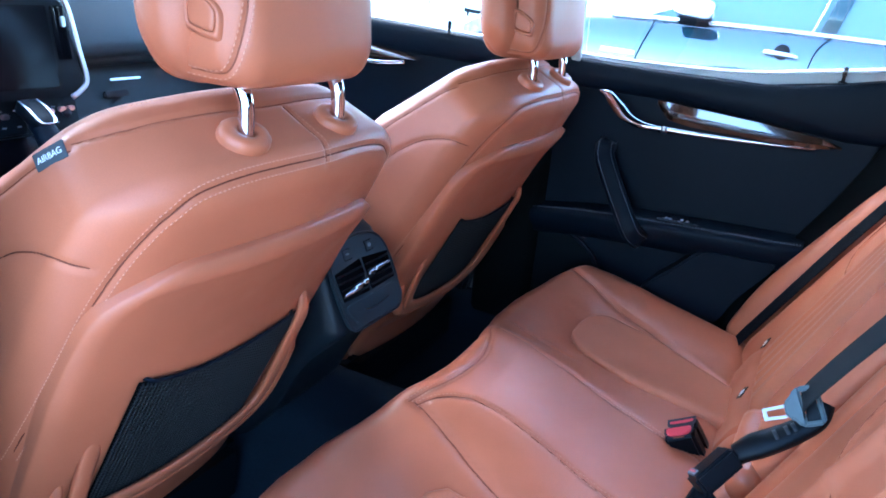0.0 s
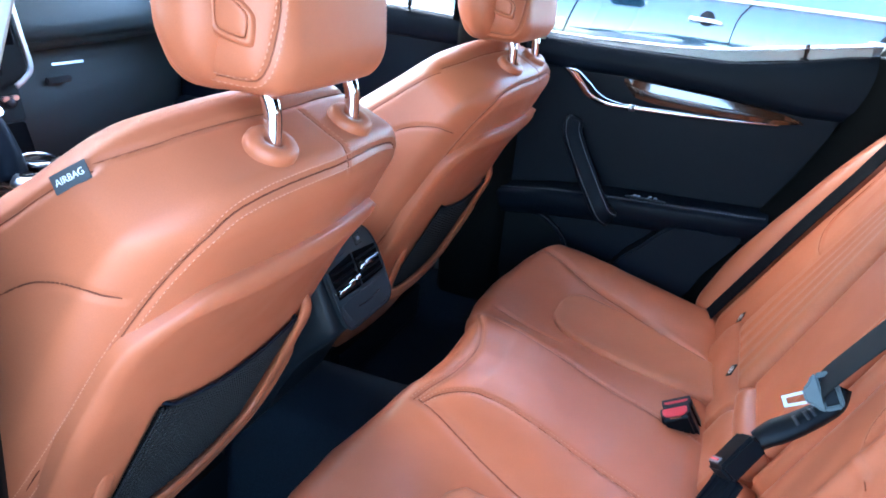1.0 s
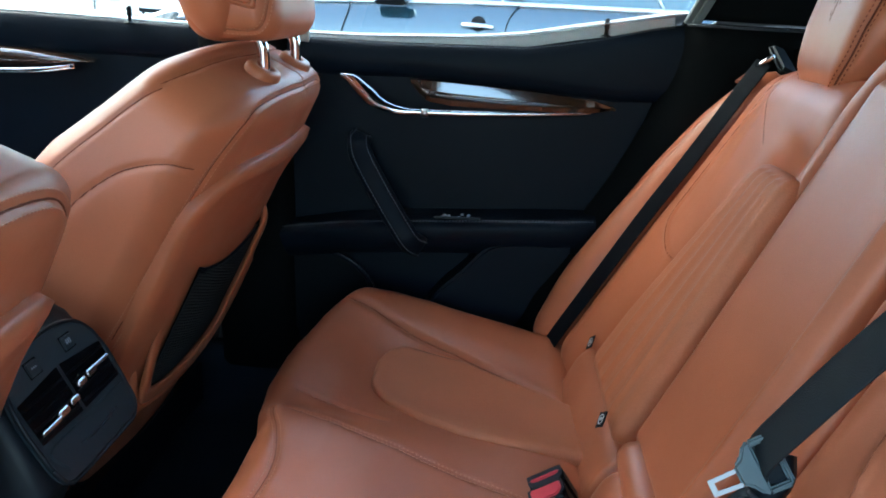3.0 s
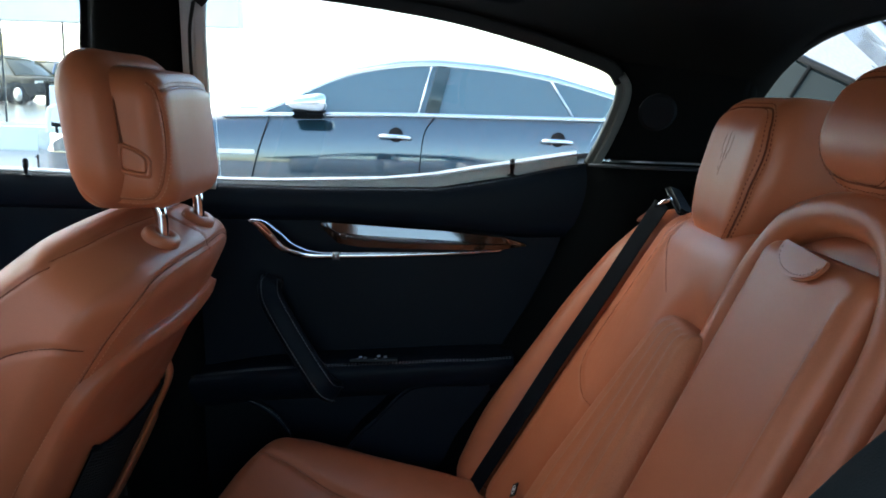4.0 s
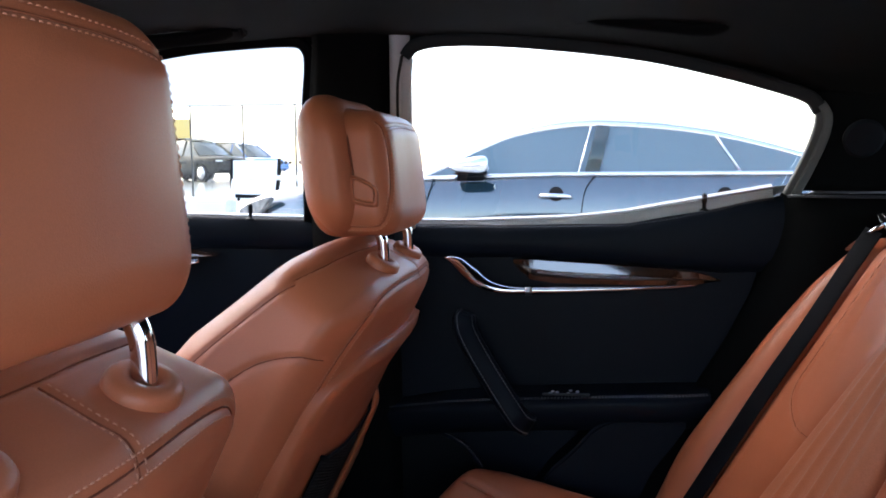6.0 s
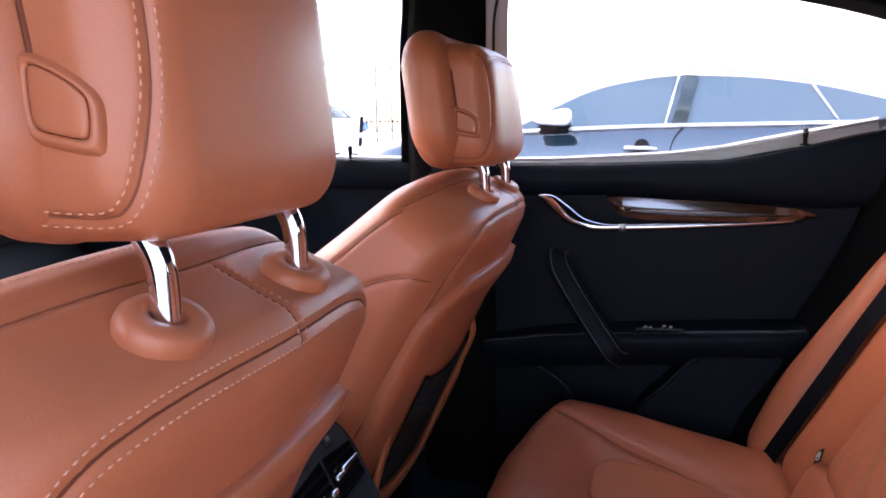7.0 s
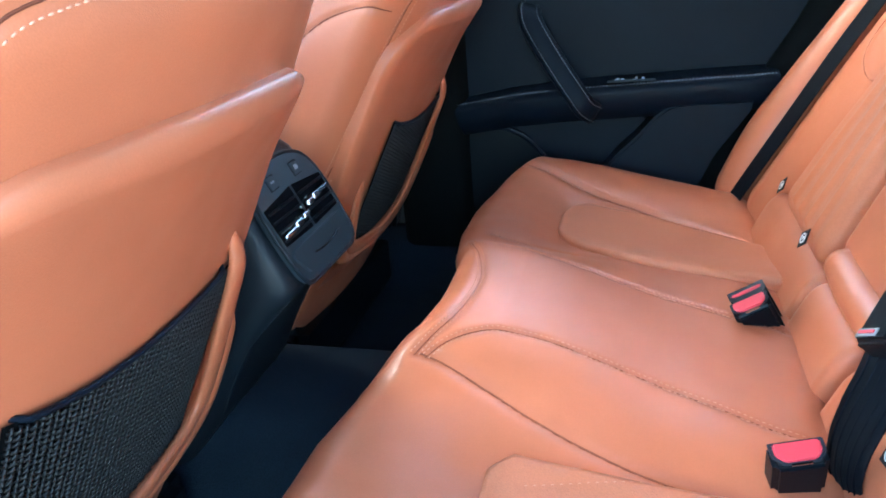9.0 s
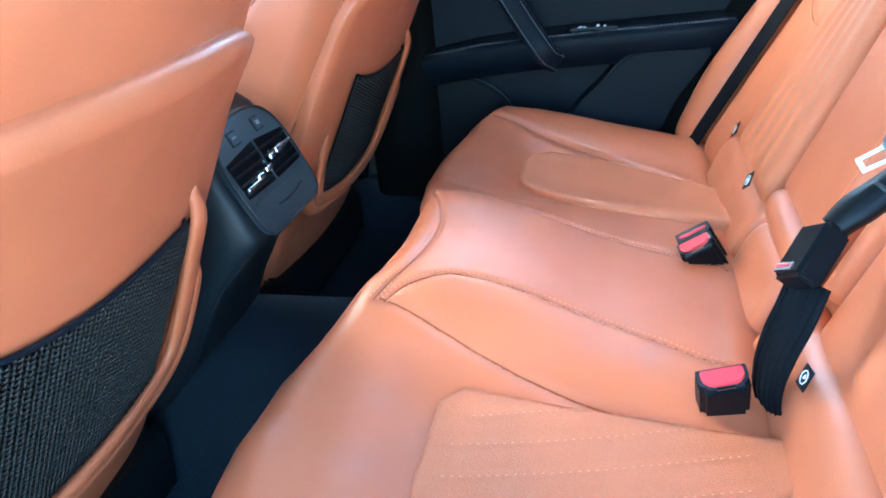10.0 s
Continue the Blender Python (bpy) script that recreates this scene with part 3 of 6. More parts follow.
inner_edge([(-0.92, 1.14), (-0.75, 1.232), (-0.6, 1.292), (-0.45, 1.321), (-0.3, 1.331), (-0.225, 1.331), (-0.205, 1.318), (-0.203, 1.29), (-0.22, 1.2), (-0.242, 1.01)], 0.02, 0.010, PILLAR, "window_seal", fdoor)
rows = [[(x, y, z) for y, z in ((0.80, 0.26), (0.93, 0.40), (0.95, 0.62), (0.93, 0.82), (0.86, sill(x) - 0.03), (side_y(sill(x)) + 0.02, sill(x) + 0.004))] for x in np.linspace(-1.15, -0.13, 12)]
part("outer_skin", thick_net(rows, (0, -0.008, 0)), BODY, fdoor)


# centre pillars, right and left; the left is unseen, there to shape the light
def centre_pillar(s, name):
    p = thing(name, (-0.12, s * 0.74, 0.34), "dark trimmed centre pillar of the car body", "car pillar", kind="structure")
    rows = []
    for z in np.linspace(0.36, 1.366, 26):
        y = side_y(max(z, 1.0)) - 0.004
        a, b = np.interp(z, [0.36, 1.0, 1.2, 1.33], [-0.21, -0.235, -0.215, -0.19]), np.interp(z, [0.36, 1.0, 1.2, 1.33], [-0.06, -0.075, -0.068, -0.058])
        rows.append([(a - 0.005, s * (y + 0.02), z), (a, s * (y - 0.01), z), (a + 0.02, s * (y - 0.032), z), ((a + b) / 2, s * (y - 0.036), z), (b - 0.02, s * (y - 0.032), z), (b, s * (y - 0.01), z), (b + 0.004, s * (y + 0.02), z)])
    part("trim", net(rows), PILLAR, p)
    rows = []
    for z in np.linspace(1.0, 1.335, 14):
        y = side_y(max(z, 1.0))
        b = np.interp(z, [0.36, 1.0, 1.2, 1.33], [-0.062, -0.077, -0.068, -0.058])
        c = np.interp(z, [0.36, 1.0, 1.2, 1.33], [-0.03, -0.048, -0.043, -0.020])
        rows.append([(b, s * (y + 0.015), z), (b + 0.004, s * (y - 0.012), z), (b + 0.02, s * (y - 0.014), z), (c, s * (y - 0.004), z), (c, s * (y + 0.015), z)])
    part("door_frame", net(rows), DOOR_FRAME, p, "grey edge of the door frame")
    part("belt_mount", box((0.05, 0.035, 0.10), pose(-0.15, s * (side_y(1.02) - 0.045), 1.00, 0, 0, 0), 0.012, 3), BLACK_PLASTIC, p)
    return p


centre_pillar(1, "pillar_right")
centre_pillar(-1, "pillar_left")


# rear quarter: inner trim from the rear door to the rear window, both sides
def quarter(s, name):
    q = thing(name, (0.9, s * 0.6, 0.5), "dark fabric rear quarter trim of the car", "car pillar", kind="structure")
    rows = []
    for u in np.linspace(0, 1, 20):
        row = []
        for v in np.linspace(0, 1, 14):
            z = 1.07 + (np.interp(u, [0, 0.3, 1], [1.235, 1.235, 1.26]) - 1.07) * v
            x0 = np.interp(z, [1.0, 1.075, 1.13, 1.178, 1.2, 1.24], [0.607, 0.628, 0.648, 0.662, 0.660, 0.637])
            x1 = np.interp(z, [1.07, 1.145, 1.185, 1.222, 1.26], [0.96, 0.866, 0.850, 0.854, 0.880])
            x = x0 + (x1 - x0) * u
            y = side_y(z) - 0.038 * math.sin(math.pi / 2 * u) ** 0.7 - 0.012 * u * v
            row.append((x, s * y, z))
        rows.append(row)
    part("upper_trim", thick_net(rows, (0, s * 0.03, 0)), PILLAR, q)
    rows = []
    for u in np.linspace(0, 1, 16):
        row = []
        for v in np.linspace(0, 1, 16):
            z = 0.40 + 0.665 * v
            x0 = np.interp(z, [0.4, 0.5, 0.576, 0.675, 0.797, 0.911, 1.0, 1.07], [0.30, 0.345, 0.388, 0.457, 0.527, 0.581, 0.612, 0.618])
            row.append((x0 + (1.05 - x0) * u, s * (0.69 - 0.045 * u - 0.03 * math.sin(math.pi / 2 * min(1, u * 6))), z))
        rows.append(row)
    part("lower_trim", thick_net(rows, (0, s * 0.03, 0)), PILLAR, q)
    part("speaker_grille", lathe([(0.030, 0), (0.031, 0.004), (0.026, 0.007), (0.0, 0.007)], Matrix.Translation((0.70, s * 0.578, 1.155)) @ pose(0, 0, 0, s * 90 - 0, 0, 0) @ pose(0, 0, 0, s * 17, 0, 0), 24), BLACK_PLASTIC, q, smooth=False)
    part("ledge", strip(smooth_line([(0.615, s * 0.655, 1.060), (0.70, s * 0.622, 1.060), (0.85, s * 0.61, 1.060), (1.0, s * 0.60, 1.060)], 0.02), (0, 0, 1), 0.03, 0.004), GREY_PLASTIC, q)
    return q


quarter(1, "quarter_right")
quarter(-1, "quarter_left")
shelf_rows = [[(x, y, 1.035 + 0.02 * (x - 0.8)) for y in np.linspace(-0.62, 0.62, 12)] for x in np.linspace(0.78, 1.55, 8)]
tagged(part("parcel_shelf", thick_net(shelf_rows, (0, 0, -0.03)), PILLAR, None), "dark fabric parcel shelf under the rear window", "shelf", kind="structure")

# rear window: frame and glass
rw = thing("window_rear", (1.2, 0, 1.05), "wide sloping rear window with a dark frame", "window", kind="structure")
rows = [[(x, y * (0.66 - 0.08 * (1 - (x - 0.92) / 0.62)), np.interp(x, [0.86, 1.54], [1.305, 1.06]) - 0.03 * y * y) for y in np.linspace(-1, 1, 15)] for x in np.linspace(0.86, 1.54, 9)]
ob = part("pane", thick_net(rows, (0.002, 0, 0.004)), GLASS, rw, smooth=False)
ob.visible_shadow = False
half = [(1.5, 0.69, 1.05), (1.15, 0.655, 1.075), (0.95, 0.635, 1.095), (0.872, 0.615, 1.145), (0.856, 0.608, 1.185), (0.860, 0.600, 1.222), (0.868, 0.570, 1.245), (0.875, 0.510, 1.258), (0.875, 0.40, 1.279), (0.872, 0.2, 1.292)]
part("frame", tube(smooth_line(half + [(x, -y, z) for x, y, z in half[::-1]], 0.02), 0.013, 10), HEADLINER, rw)
# windscreen
ws = thing("window_front", (-1.2, 0, 1.0), "sloping clear windscreen", "window", kind="structure")
rows = [[(x - 0.10 * (1 - y * y), y * (0.60 + 0.12 * (-0.5 - x) / 0.95), np.interp(x, [-1.45, -0.52], [1.00, 1.345])) for y in np.linspace(-1, 1, 13)] for x in np.linspace(-1.45, -0.50, 8)]
ob = part("pane", thick_net(rows, (-0.002, 0, 0.004)), GLASS, ws, smooth=False)
ob.visible_shadow = False

# outer roof and lower body shell, which close the car
rows = []
for x in np.linspace(-0.54, 0.90, 20):
    top = np.interp(x, [-0.8, -0.3, 0.1, 0.5, 0.8, 1.02], [1.40, 1.435, 1.44, 1.42, 1.38, 1.33])
    e = win_top(x) + 0.03
    rows.append([(x, y * (side_y(win_top(x)) + 0.035), e + (top - e) * (1 - abs(y) ** 4)) for y in np.linspace(-1, 1, 25)])
tagged(part("roof_shell", thick_net(rows, (0, 0, -0.012)), BODY, None), "grey painted outer roof of the car", "car roof", kind="structure")
for s, nm in ((1, "rear_wing_right"), (-1, "rear_wing_left")):
    rows = [[(x, s * y, z) for y, z in ((0.85, 0.30), (0.95, 0.5), (0.96, 0.7), (0.93, 0.9), (0.80, 1.06), (0.68, 1.08))] for x in np.linspace(0.68, 2.0, 10)]
    tagged(part(nm, thick_net(rows, (0, -s * 0.01, 0)), BODY, None), "grey painted rear wing of the car", "car body", kind="structure")
rows = [[(-1.15, y, z) for y in np.linspace(-0.9, 0.9, 8)] for z in np.linspace(0.25, 0.98, 6)]
tagged(part("bulkhead", thick_net(rows, (-0.02, 0, 0)), BLACK_PLASTIC, None), "black front bulkhead behind the dashboard", "bulkhead", kind="structure")
rows = [[(0.60 + 0.44 * (z - 0.5) + 0.16, y, z) for y in np.linspace(-0.68, 0.68, 8)] for z in np.linspace(0.30, 1.03, 6)]
tagged(part("rear_bulkhead", thick_net(rows, (0.02, 0, 0)), BLACK_PLASTIC, None), "black panel behind the rear seat", "bulkhead", kind="structure")
# left front door, unseen and added to shape the light, and sill, on the side that stands open
rows = [[(x, -y, z) for y, z in ((0.80, 0.26), (0.93, 0.40), (0.95, 0.62), (0.93, 0.82), (0.86, 0.97), (0.72, 1.01))] for x in np.linspace(-1.15, -0.20, 10)]
tagged(part("left_front_door", thick_net(rows, (0, 0.10, 0)), BODY, None), "unseen driver's door of the car, added to shape the light", "car door")
rows = [[(x, -y, z) for y, z in ((0.92, 0.18), (0.95, 0.26), (0.93, 0.36), (0.84, 0.39), (0.74, 0.37), (0.73, 0.25))] for x in np.linspace(-0.25, 0.40, 8)]
tagged(part("left_sill", net(rows), BODY, None), "painted door sill on the open side", "door sill", kind="structure")
rows = [[(x, y, z) for y, z in ((0.92, 0.18), (0.95, 0.26), (0.80, 0.30), (0.70, 0.36))] for x in np.linspace(-1.15, 0.70, 8)]
tagged(part("right_sill", net(rows), BODY, None), "painted door sill under the closed doors", "door sill", kind="structure")


# ---- front seats ----
LEAN_F = radians(26)
SU, SN, SO = np.array([math.sin(LEAN_F), 0, math.cos(LEAN_F)]), np.array([math.cos(LEAN_F), 0, -math.sin(LEAN_F)]), np.array([-0.155, -0.375, 0.53])


def seat_place(p):
    """From (across, up the back, out of the back) to the world, for the left seat."""
    p = np.array(p, float)
    return SO + p[..., 0:1] * np.array([0, 1, 0]) + p[..., 1:2] * SU + p[..., 2:3] * SN


def back_shape(p):
    """The rounded, tapering form of the front backrest."""
    v, h, d = p.T.copy()
    w = np.interp(h, [-0.4, -0.1, 0.1, 0.25, 0.32, 0.37, 0.42, 0.45, 0.47, 0.49], [0.225, 0.235, 0.238, 0.238, 0.238, 0.238, 0.233, 0.225, 0.214, 0.200])
    v = v / 0.235 * w
    v = v * (1 - 0.13 * np.clip((-d - 0.05) / 0.13, 0, 1) * np.clip((h - 0.25) / 0.12, 0, 1))
    rear = np.clip((d + 0.19) / 0.18, 0, 1)
    front = np.interp(h, [-0.1, 0.1, 0.2, 0.3, 0.4, 0.44, 0.48], [0.27, 0.266, 0.248, 0.221, 0.175, 0.156, 0.141])
    d = -0.006 + (d + 0.006) * front / 0.18
    d = d - 0.52 * v**2 * rear
    h = h - 0.48 * np.clip(v, -0.3, 0.3) ** 2 * np.clip((h - 0.30) / 0.18, 0, 1)
    return np.stack([v, h, d], -1)


TAG_SPOT = []


def front_seat():
    s = thing("front_seat", (-0.35, -0.375, 0.30), "tan leather front car seat with netted back pocket and headrest", "car seat", "front seats")
    v, f = rbox((0.235, 0.435, 0.09), (0.075, 0.042, 0.040), 0.0042, (0, 0.039, -0.096))
    v = seat_place(back_shape(v))
    v[:, 0] += np.array([0.0012 * noise.noise((p[1] * 10, p[2] * 10, 0.8)) for p in v])
    body = (v, f)
    tree = bvh(body)
    TAG_SPOT.append(np.array(tree.ray_cast(Vector(seat_place((-0.5, 0.420, -0.131))), Vector((0, 1, 0)))[0]))
    lines, rows = [], []
    # main seam round the back, with a row of stitches on both sides
    half = [(0.222, 0.10), (0.214, 0.22), (0.210, 0.31), (0.202, 0.37), (0.187, 0.416), (0.173, 0.435), (0.153, 0.449), (0.12, 0.4575), (0.085, 0.462), (0.04, 0.4645)]
    pts = [(a, c, 0) for a, c in half] + [(0.0, 0.465, 0)] + [(-a, c, 0) for a, c in half[::-1]]
    ln, up = drape(tree, seat_place(smooth_line(pts, 0.003)), -SN)
    lines.append(ln)
    folds = [(ln, up, 0.0012)]
    rows += [stitches(ln, up, 0.0064, 0.0052, 0.0036, 0.0006), stitches(ln, up, -0.0064, 0.0052, 0.0036, 0.0006)]
    # seam across the top between the posts
    top_line = np.array([(0.016, 0.6, -0.014), (0.020, 0.6, -0.033), (0.020, 0.6, -0.055), (0.022, 0.6, -0.092)])
    ln, up = drape(tree, seat_place(smooth_line(top_line, 0.003)), -SU)
    lines.append(ln)
    folds.append((ln, up, 0.0007))
    rows += [stitches(ln, up, 0.005, 0.0056, 0.0036, 0.0007), stitches(ln, up, -0.005, 0.0056, 0.0036, 0.0007)]
    # piped edge over the top and down the sides, a stitched edge before it
    ln, up = drape(tree, seat_place(smooth_line([(-0.198, 0.6, -0.127), (-0.187, 0.6, -0.120), (-0.172, 0.6, -0.113), (-0.147, 0.6, -0.106), (-0.08, 0.6, -0.101), (0.0, 0.6, -0.096), (0.08, 0.6, -0.101), (0.147, 0.6, -0.106), (0.172, 0.6, -0.116)], 0.003)), -SU)
    lines.append(ln)
    folds.append((ln, up, 0.0010))
    ln, up = drape(tree, seat_place(smooth_line([(x, 0.6, -0.128 - 0.35 * x * x) for x in np.linspace(-0.15, 0.15, 9)], 0.003)), -SU)
    rows.append(stitches(ln, up, 0, 0.005, 0.0036))
    for sgn in (-1, 1):
        ln, up = drape(tree, seat_place(smooth_line([(sgn * 0.4, 0.3695, -0.045), (sgn * 0.4, 0.369, -0.052), (sgn * 0.4, 0.366, -0.072), (sgn * 0.4, 0.347, -0.099), (sgn * 0.4, 0.322, -0.123), (sgn * 0.4, 0.276, -0.148), (sgn * 0.4, 0.22, -0.165)], 0.003)), (0, -sgn, 0))
        lines.append(ln)
        folds.append((ln, up, 0.0012))
        ln, up = drape(tree, seat_place(smooth_line([(sgn * 0.4, 0.432, -0.122), (sgn * 0.4, 0.413, -0.135), (sgn * 0.4, 0.36, -0.162), (sgn * 0.4, 0.28, -0.195), (sgn * 0.4, 0.15, -0.225)], 0.003)), (0, -sgn, 0))
        lines.append(ln)
        folds.append((ln, up, 0.0009))
    body = carve(body, lines, 0.0032, 0.0026)
    part("backrest", body, TAN, s)
    sew(rows, THREAD, s)
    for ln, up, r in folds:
        seam_shade(ln, up, s, 0.0009 if r > 0.001 else 0.0007, 0.0022 if r > 0.001 else 0.0019, SHADE_THREAD if r > 0.001 else SOFT_SHADE_THREAD)

    # back panel: a padded shield with a lipped upper edge
    pv, pf = rbox((0.215, 0.280, 0.018), (0.075, 0.06, 0.006), 0.0055, (0, 0.104, -0.024))
    a = np.abs(pv[:, 0])
    pv[:, 1] -= np.clip((pv[:, 1] - 0.05) / 0.3, 0, 1) * 0.30 * a**2
    pv[:, 0] *= np.interp(pv[:, 1], [-0.2, 0.0, 0.2, 0.30, 0.36], [0.92, 0.98, 1.02, 1.0, 0.95])
    pv[:, 2] += -0.42 * pv[:, 0] ** 2 + 0.014 * np.clip((pv[:, 1] - 0.26) / 0.1, 0, 1) ** 2
    part("back_panel", (seat_place(pv), pf), TAN, s)

    # net pocket: a raised leather rim and a woven net
    def out(x):
        return -0.005 - 0.42 * x * x

    def top(x):
        return 0.190 + np.where(x > 0, 0.2, 1.1) * x * x

    right = [(0.134, 0.222, out(0.134) - 0.008), (0.139, 0.195, out(0.139) + 0.005), (0.146, 0.14, out(0.146) + 0.008), (0.156, 0.06, out(0.156) + 0.010), (0.155, 0.015, out(0.155) + 0.010), (0.125, -0.006, out(0.125) + 0.010), (0.06, -0.014, out(0.06) + 0.010)]
    rim = smooth_line(right + [(0.0, -0.016, out(0) + 0.010)] + [(-x, h, d) for x, h, d in right[::-1]], 0.006)
    rl = len(rim)
    rim[:, 2] -= np.where(rim[:, 0] < 0, 0.019 * np.clip((rim[:, 1] - 0.02) / 0.10, 0, 1), 0)
    ends = np.minimum(1, np.minimum(np.arange(rl), np.arange(rl)[::-1]) / 7.0)
    rimw = seat_place(rim)
    part("pocket_rim", strip(rimw, np.broadcast_to(SN, rimw.shape), 0.010 + 0.014 * ends, 0.006, 0.002), TAN, s, "raised leather pocket rim")
    outer = rim + np.array([0, -0.012, -0.003])
    outer[:, 0] *= np.interp(rim[:, 1], [-0.01, 0.10, 0.22], [1.11, 1.12, 1.06])
    tips = np.minimum(1, np.minimum(np.arange(rl), np.arange(rl)[::-1]) / 18.0)
    tips = tips * np.where(outer[:, 0] < 0, np.clip((0.10 - outer[:, 1]) / 0.10, 0.15, 1), 1)
    outer[:, 2] -= 0.016 * (1 - tips)
    lip = seat_place(outer)
    part("pocket_lip", tube(lip, 0.002 + 0.010 * tips, 10), TAN, s)
    base_rows = [[(x, h, out(x) + dd) for h, dd in ((-0.03, 0.008), (-0.07, 0.0), (-0.12, -0.02), (-0.20, -0.07))] for x in np.linspace(-0.178, 0.178, 20)]
    part("pocket_base", net(seat_place(np.array(base_rows))), TAN, s)
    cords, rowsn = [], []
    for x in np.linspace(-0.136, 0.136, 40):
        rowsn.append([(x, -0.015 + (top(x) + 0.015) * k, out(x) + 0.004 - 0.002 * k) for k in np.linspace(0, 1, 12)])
    # black sheet behind the cords, painted as the shade inside the pocket
    pocket = part("net_shade_sheet", net(seat_place(np.array(rowsn))), NET_SHADE, s, "black woven pocket net before a sheet of painted shade")
    rng_net = random.Random(5)
    for col in range(44):
        x0 = -0.131 + col * 0.0061
        for row in range(46):
            h0 = -0.012 + row * 0.0054 + (0.0027 if col % 2 else 0.0) + rng_net.uniform(-0.0003, 0.0003)
            if h0 > top(x0) - 0.003:
                continue
            lean = 0.0022 if col % 2 else 0.0010
            dx, dh = np.array([-lean, 0.0, lean]), np.array([-0.0021, 0.0, 0.0021])
            ln = np.stack([x0 + dx, h0 + dh, out(x0 + dx) + 0.0040 + np.array([-0.0010, 0.0010, -0.0010])], -1)
            cords.append(tube(seat_place(ln), 0.0013, 5))
    tagged(part("cord", join(*cords), NETTING, pocket), kind="stuff")
    xs3 = np.linspace(-0.131, 0.131, 60)
    hem = np.stack([xs3, top(xs3), out(xs3) + 0.004 - 0.010 * np.clip((np.abs(xs3) - 0.118) / 0.013, 0, 1)], -1)
    part("hem", tube(seat_place(hem), 0.0024, 8), BLACK_LEATHER, pocket)

    # cushion and base
    cv, cf = rbox((0.26, 0.25, 0.085), (0.08, 0.07, 0.05), 0.02, (-0.48, -0.375, 0.50))
    part("cushion", (cv, cf), TAN, s)
    part("base", box((0.48, 0.42, 0.12), pose(-0.46, -0.375, 0.36), 0.02), BLACK_PLASTIC, s)

    # posts with their collars
    for k in (-1, 1):
        ring = []
        for w in np.linspace(0, 2 * np.pi, 48, endpoint=False):
            ring.append([(0.074 * k + math.sin(w) * r * 0.92, 0.466 + (h - 0.462) * 0.85, -0.058 + math.cos(w) * r * 0.78) for r, h in ((0.0300, 0.460), (0.0308, 0.470), (0.0298, 0.476), (0.0262, 0.4800), (0.0180, 0.4810), (0.0130, 0.4800), (0.0108, 0.476), (0.0104, 0.462))])
        ring.append(ring[0])
        part("collar", net(seat_place(np.array(ring))), TAN, s, "leather post collar")
        y = -0.375 + 0.074 * k
        post = smooth_line([(0.002, y, 0.955), (0.002, y, 1.0), (-0.001, y, 1.018), (-0.012, y, 1.036), (-0.026, y, 1.05), (-0.04, y, 1.075)], 0.003)
        part("post", tube(post, 0.0078, 16), CHROME, s, "polished chrome headrest post")

    # headrest: a front pad and a rear shell with a stitched panel and a release button on the side
    hv, hf = rbox((0.044, 0.138, 0.104), (0.041, 0.072, 0.064), 0.0045, (-0.072, -0.375, 1.126))
    hv[:, 0] += 0.8 * (hv[:, 1] + 0.375) ** 2 - 0.12 * (hv[:, 2] - 1.125)
    part("headrest_pad", (hv, hf), TAN, s)
    pad_tree = bvh((hv, hf))
    hv, hf = rbox((0.064, 0.122, 0.095), (0.030, 0.040, 0.042), 0.0035, (-0.036, -0.375, 1.119))
    k = np.clip((hv[:, 0] + 0.09) / 0.11, 0, 1)
    hv[:, 1] = -0.375 + (hv[:, 1] + 0.375) * (1 - 0.07 * k)
    hv[:, 2] = 1.115 + (hv[:, 2] - 1.115) * (1 - np.where(hv[:, 2] > 1.115, 0.10, 0.03) * k)
    hv[:, 0] -= 0.5 * (hv[:, 1] + 0.375) ** 2 * k + 0.10 * (hv[:, 2] - 1.12)
    tree = bvh((hv, hf))
    lines, rows = [], []
    # seams: over the upper edge of the rear face, and round both side panels
    cap = [(0.2, -0.375 + a, 1.115 + b) for a, b in ((0.090, 0.066), (0.05, 0.071), (0.0, 0.072), (-0.05, 0.071), (-0.090, 0.066))]
    seams = [drape(tree, smooth_line(cap, 0.003), (-1, 0, 0))]
    flank = [(0.000, 1.190), (0.010, 1.178), (0.016, 1.15), (0.0195, 1.115), (0.0200, 1.087), (0.0165, 1.058), (0.008, 1.0435), (-0.004, 1.0390), (-0.028, 1.0395), (-0.062, 1.043)]
    for sgn in (-1, 1):
        seams.append(drape(tree, smooth_line([(x, -0.375 + sgn * 0.4, z) for x, z in flank], 0.003), (0, -sgn, 0)))
    for ln, up in seams:
        lines.append(ln)
        rows += [stitches(ln, up, 0.0048, 0.0056, 0.0036, 0.0006), stitches(ln, up, -0.0048, 0.0056, 0.0036, 0.0006)]
    shell = carve((hv, hf), lines, 0.003, 0.0026)
    head = part("headrest_shell", shell, TAN, s)
    for ln, up in seams:
        seam_shade(ln, up, head, 0.0008, 0.0022, SOFT_SHADE_THREAD)
    # shade painted as a dark tube in the fold where the pad meets the shell
    fold = []
    for w in np.linspace(0, 2 * math.pi, 72, endpoint=False):
        out_way = Vector((0, math.cos(w), math.sin(w)))
        for x in np.arange(-0.105, 0.0, 0.003):
            base = Vector((x, -0.375, 1.118))
            a, c = pad_tree.ray_cast(base + out_way * 0.4, -out_way), tree.ray_cast(base + out_way * 0.4, -out_way)
            if c[0] is not None and (a[0] is None or (c[0] - base).length > (a[0] - base).length):
                fold.append(tuple(c[0]))
                break
    fold = np.array(fold)
    for _ in range(3):
        fold = (np.roll(fold, 1, 0) + fold * 2 + np.roll(fold, -1, 0)) / 4
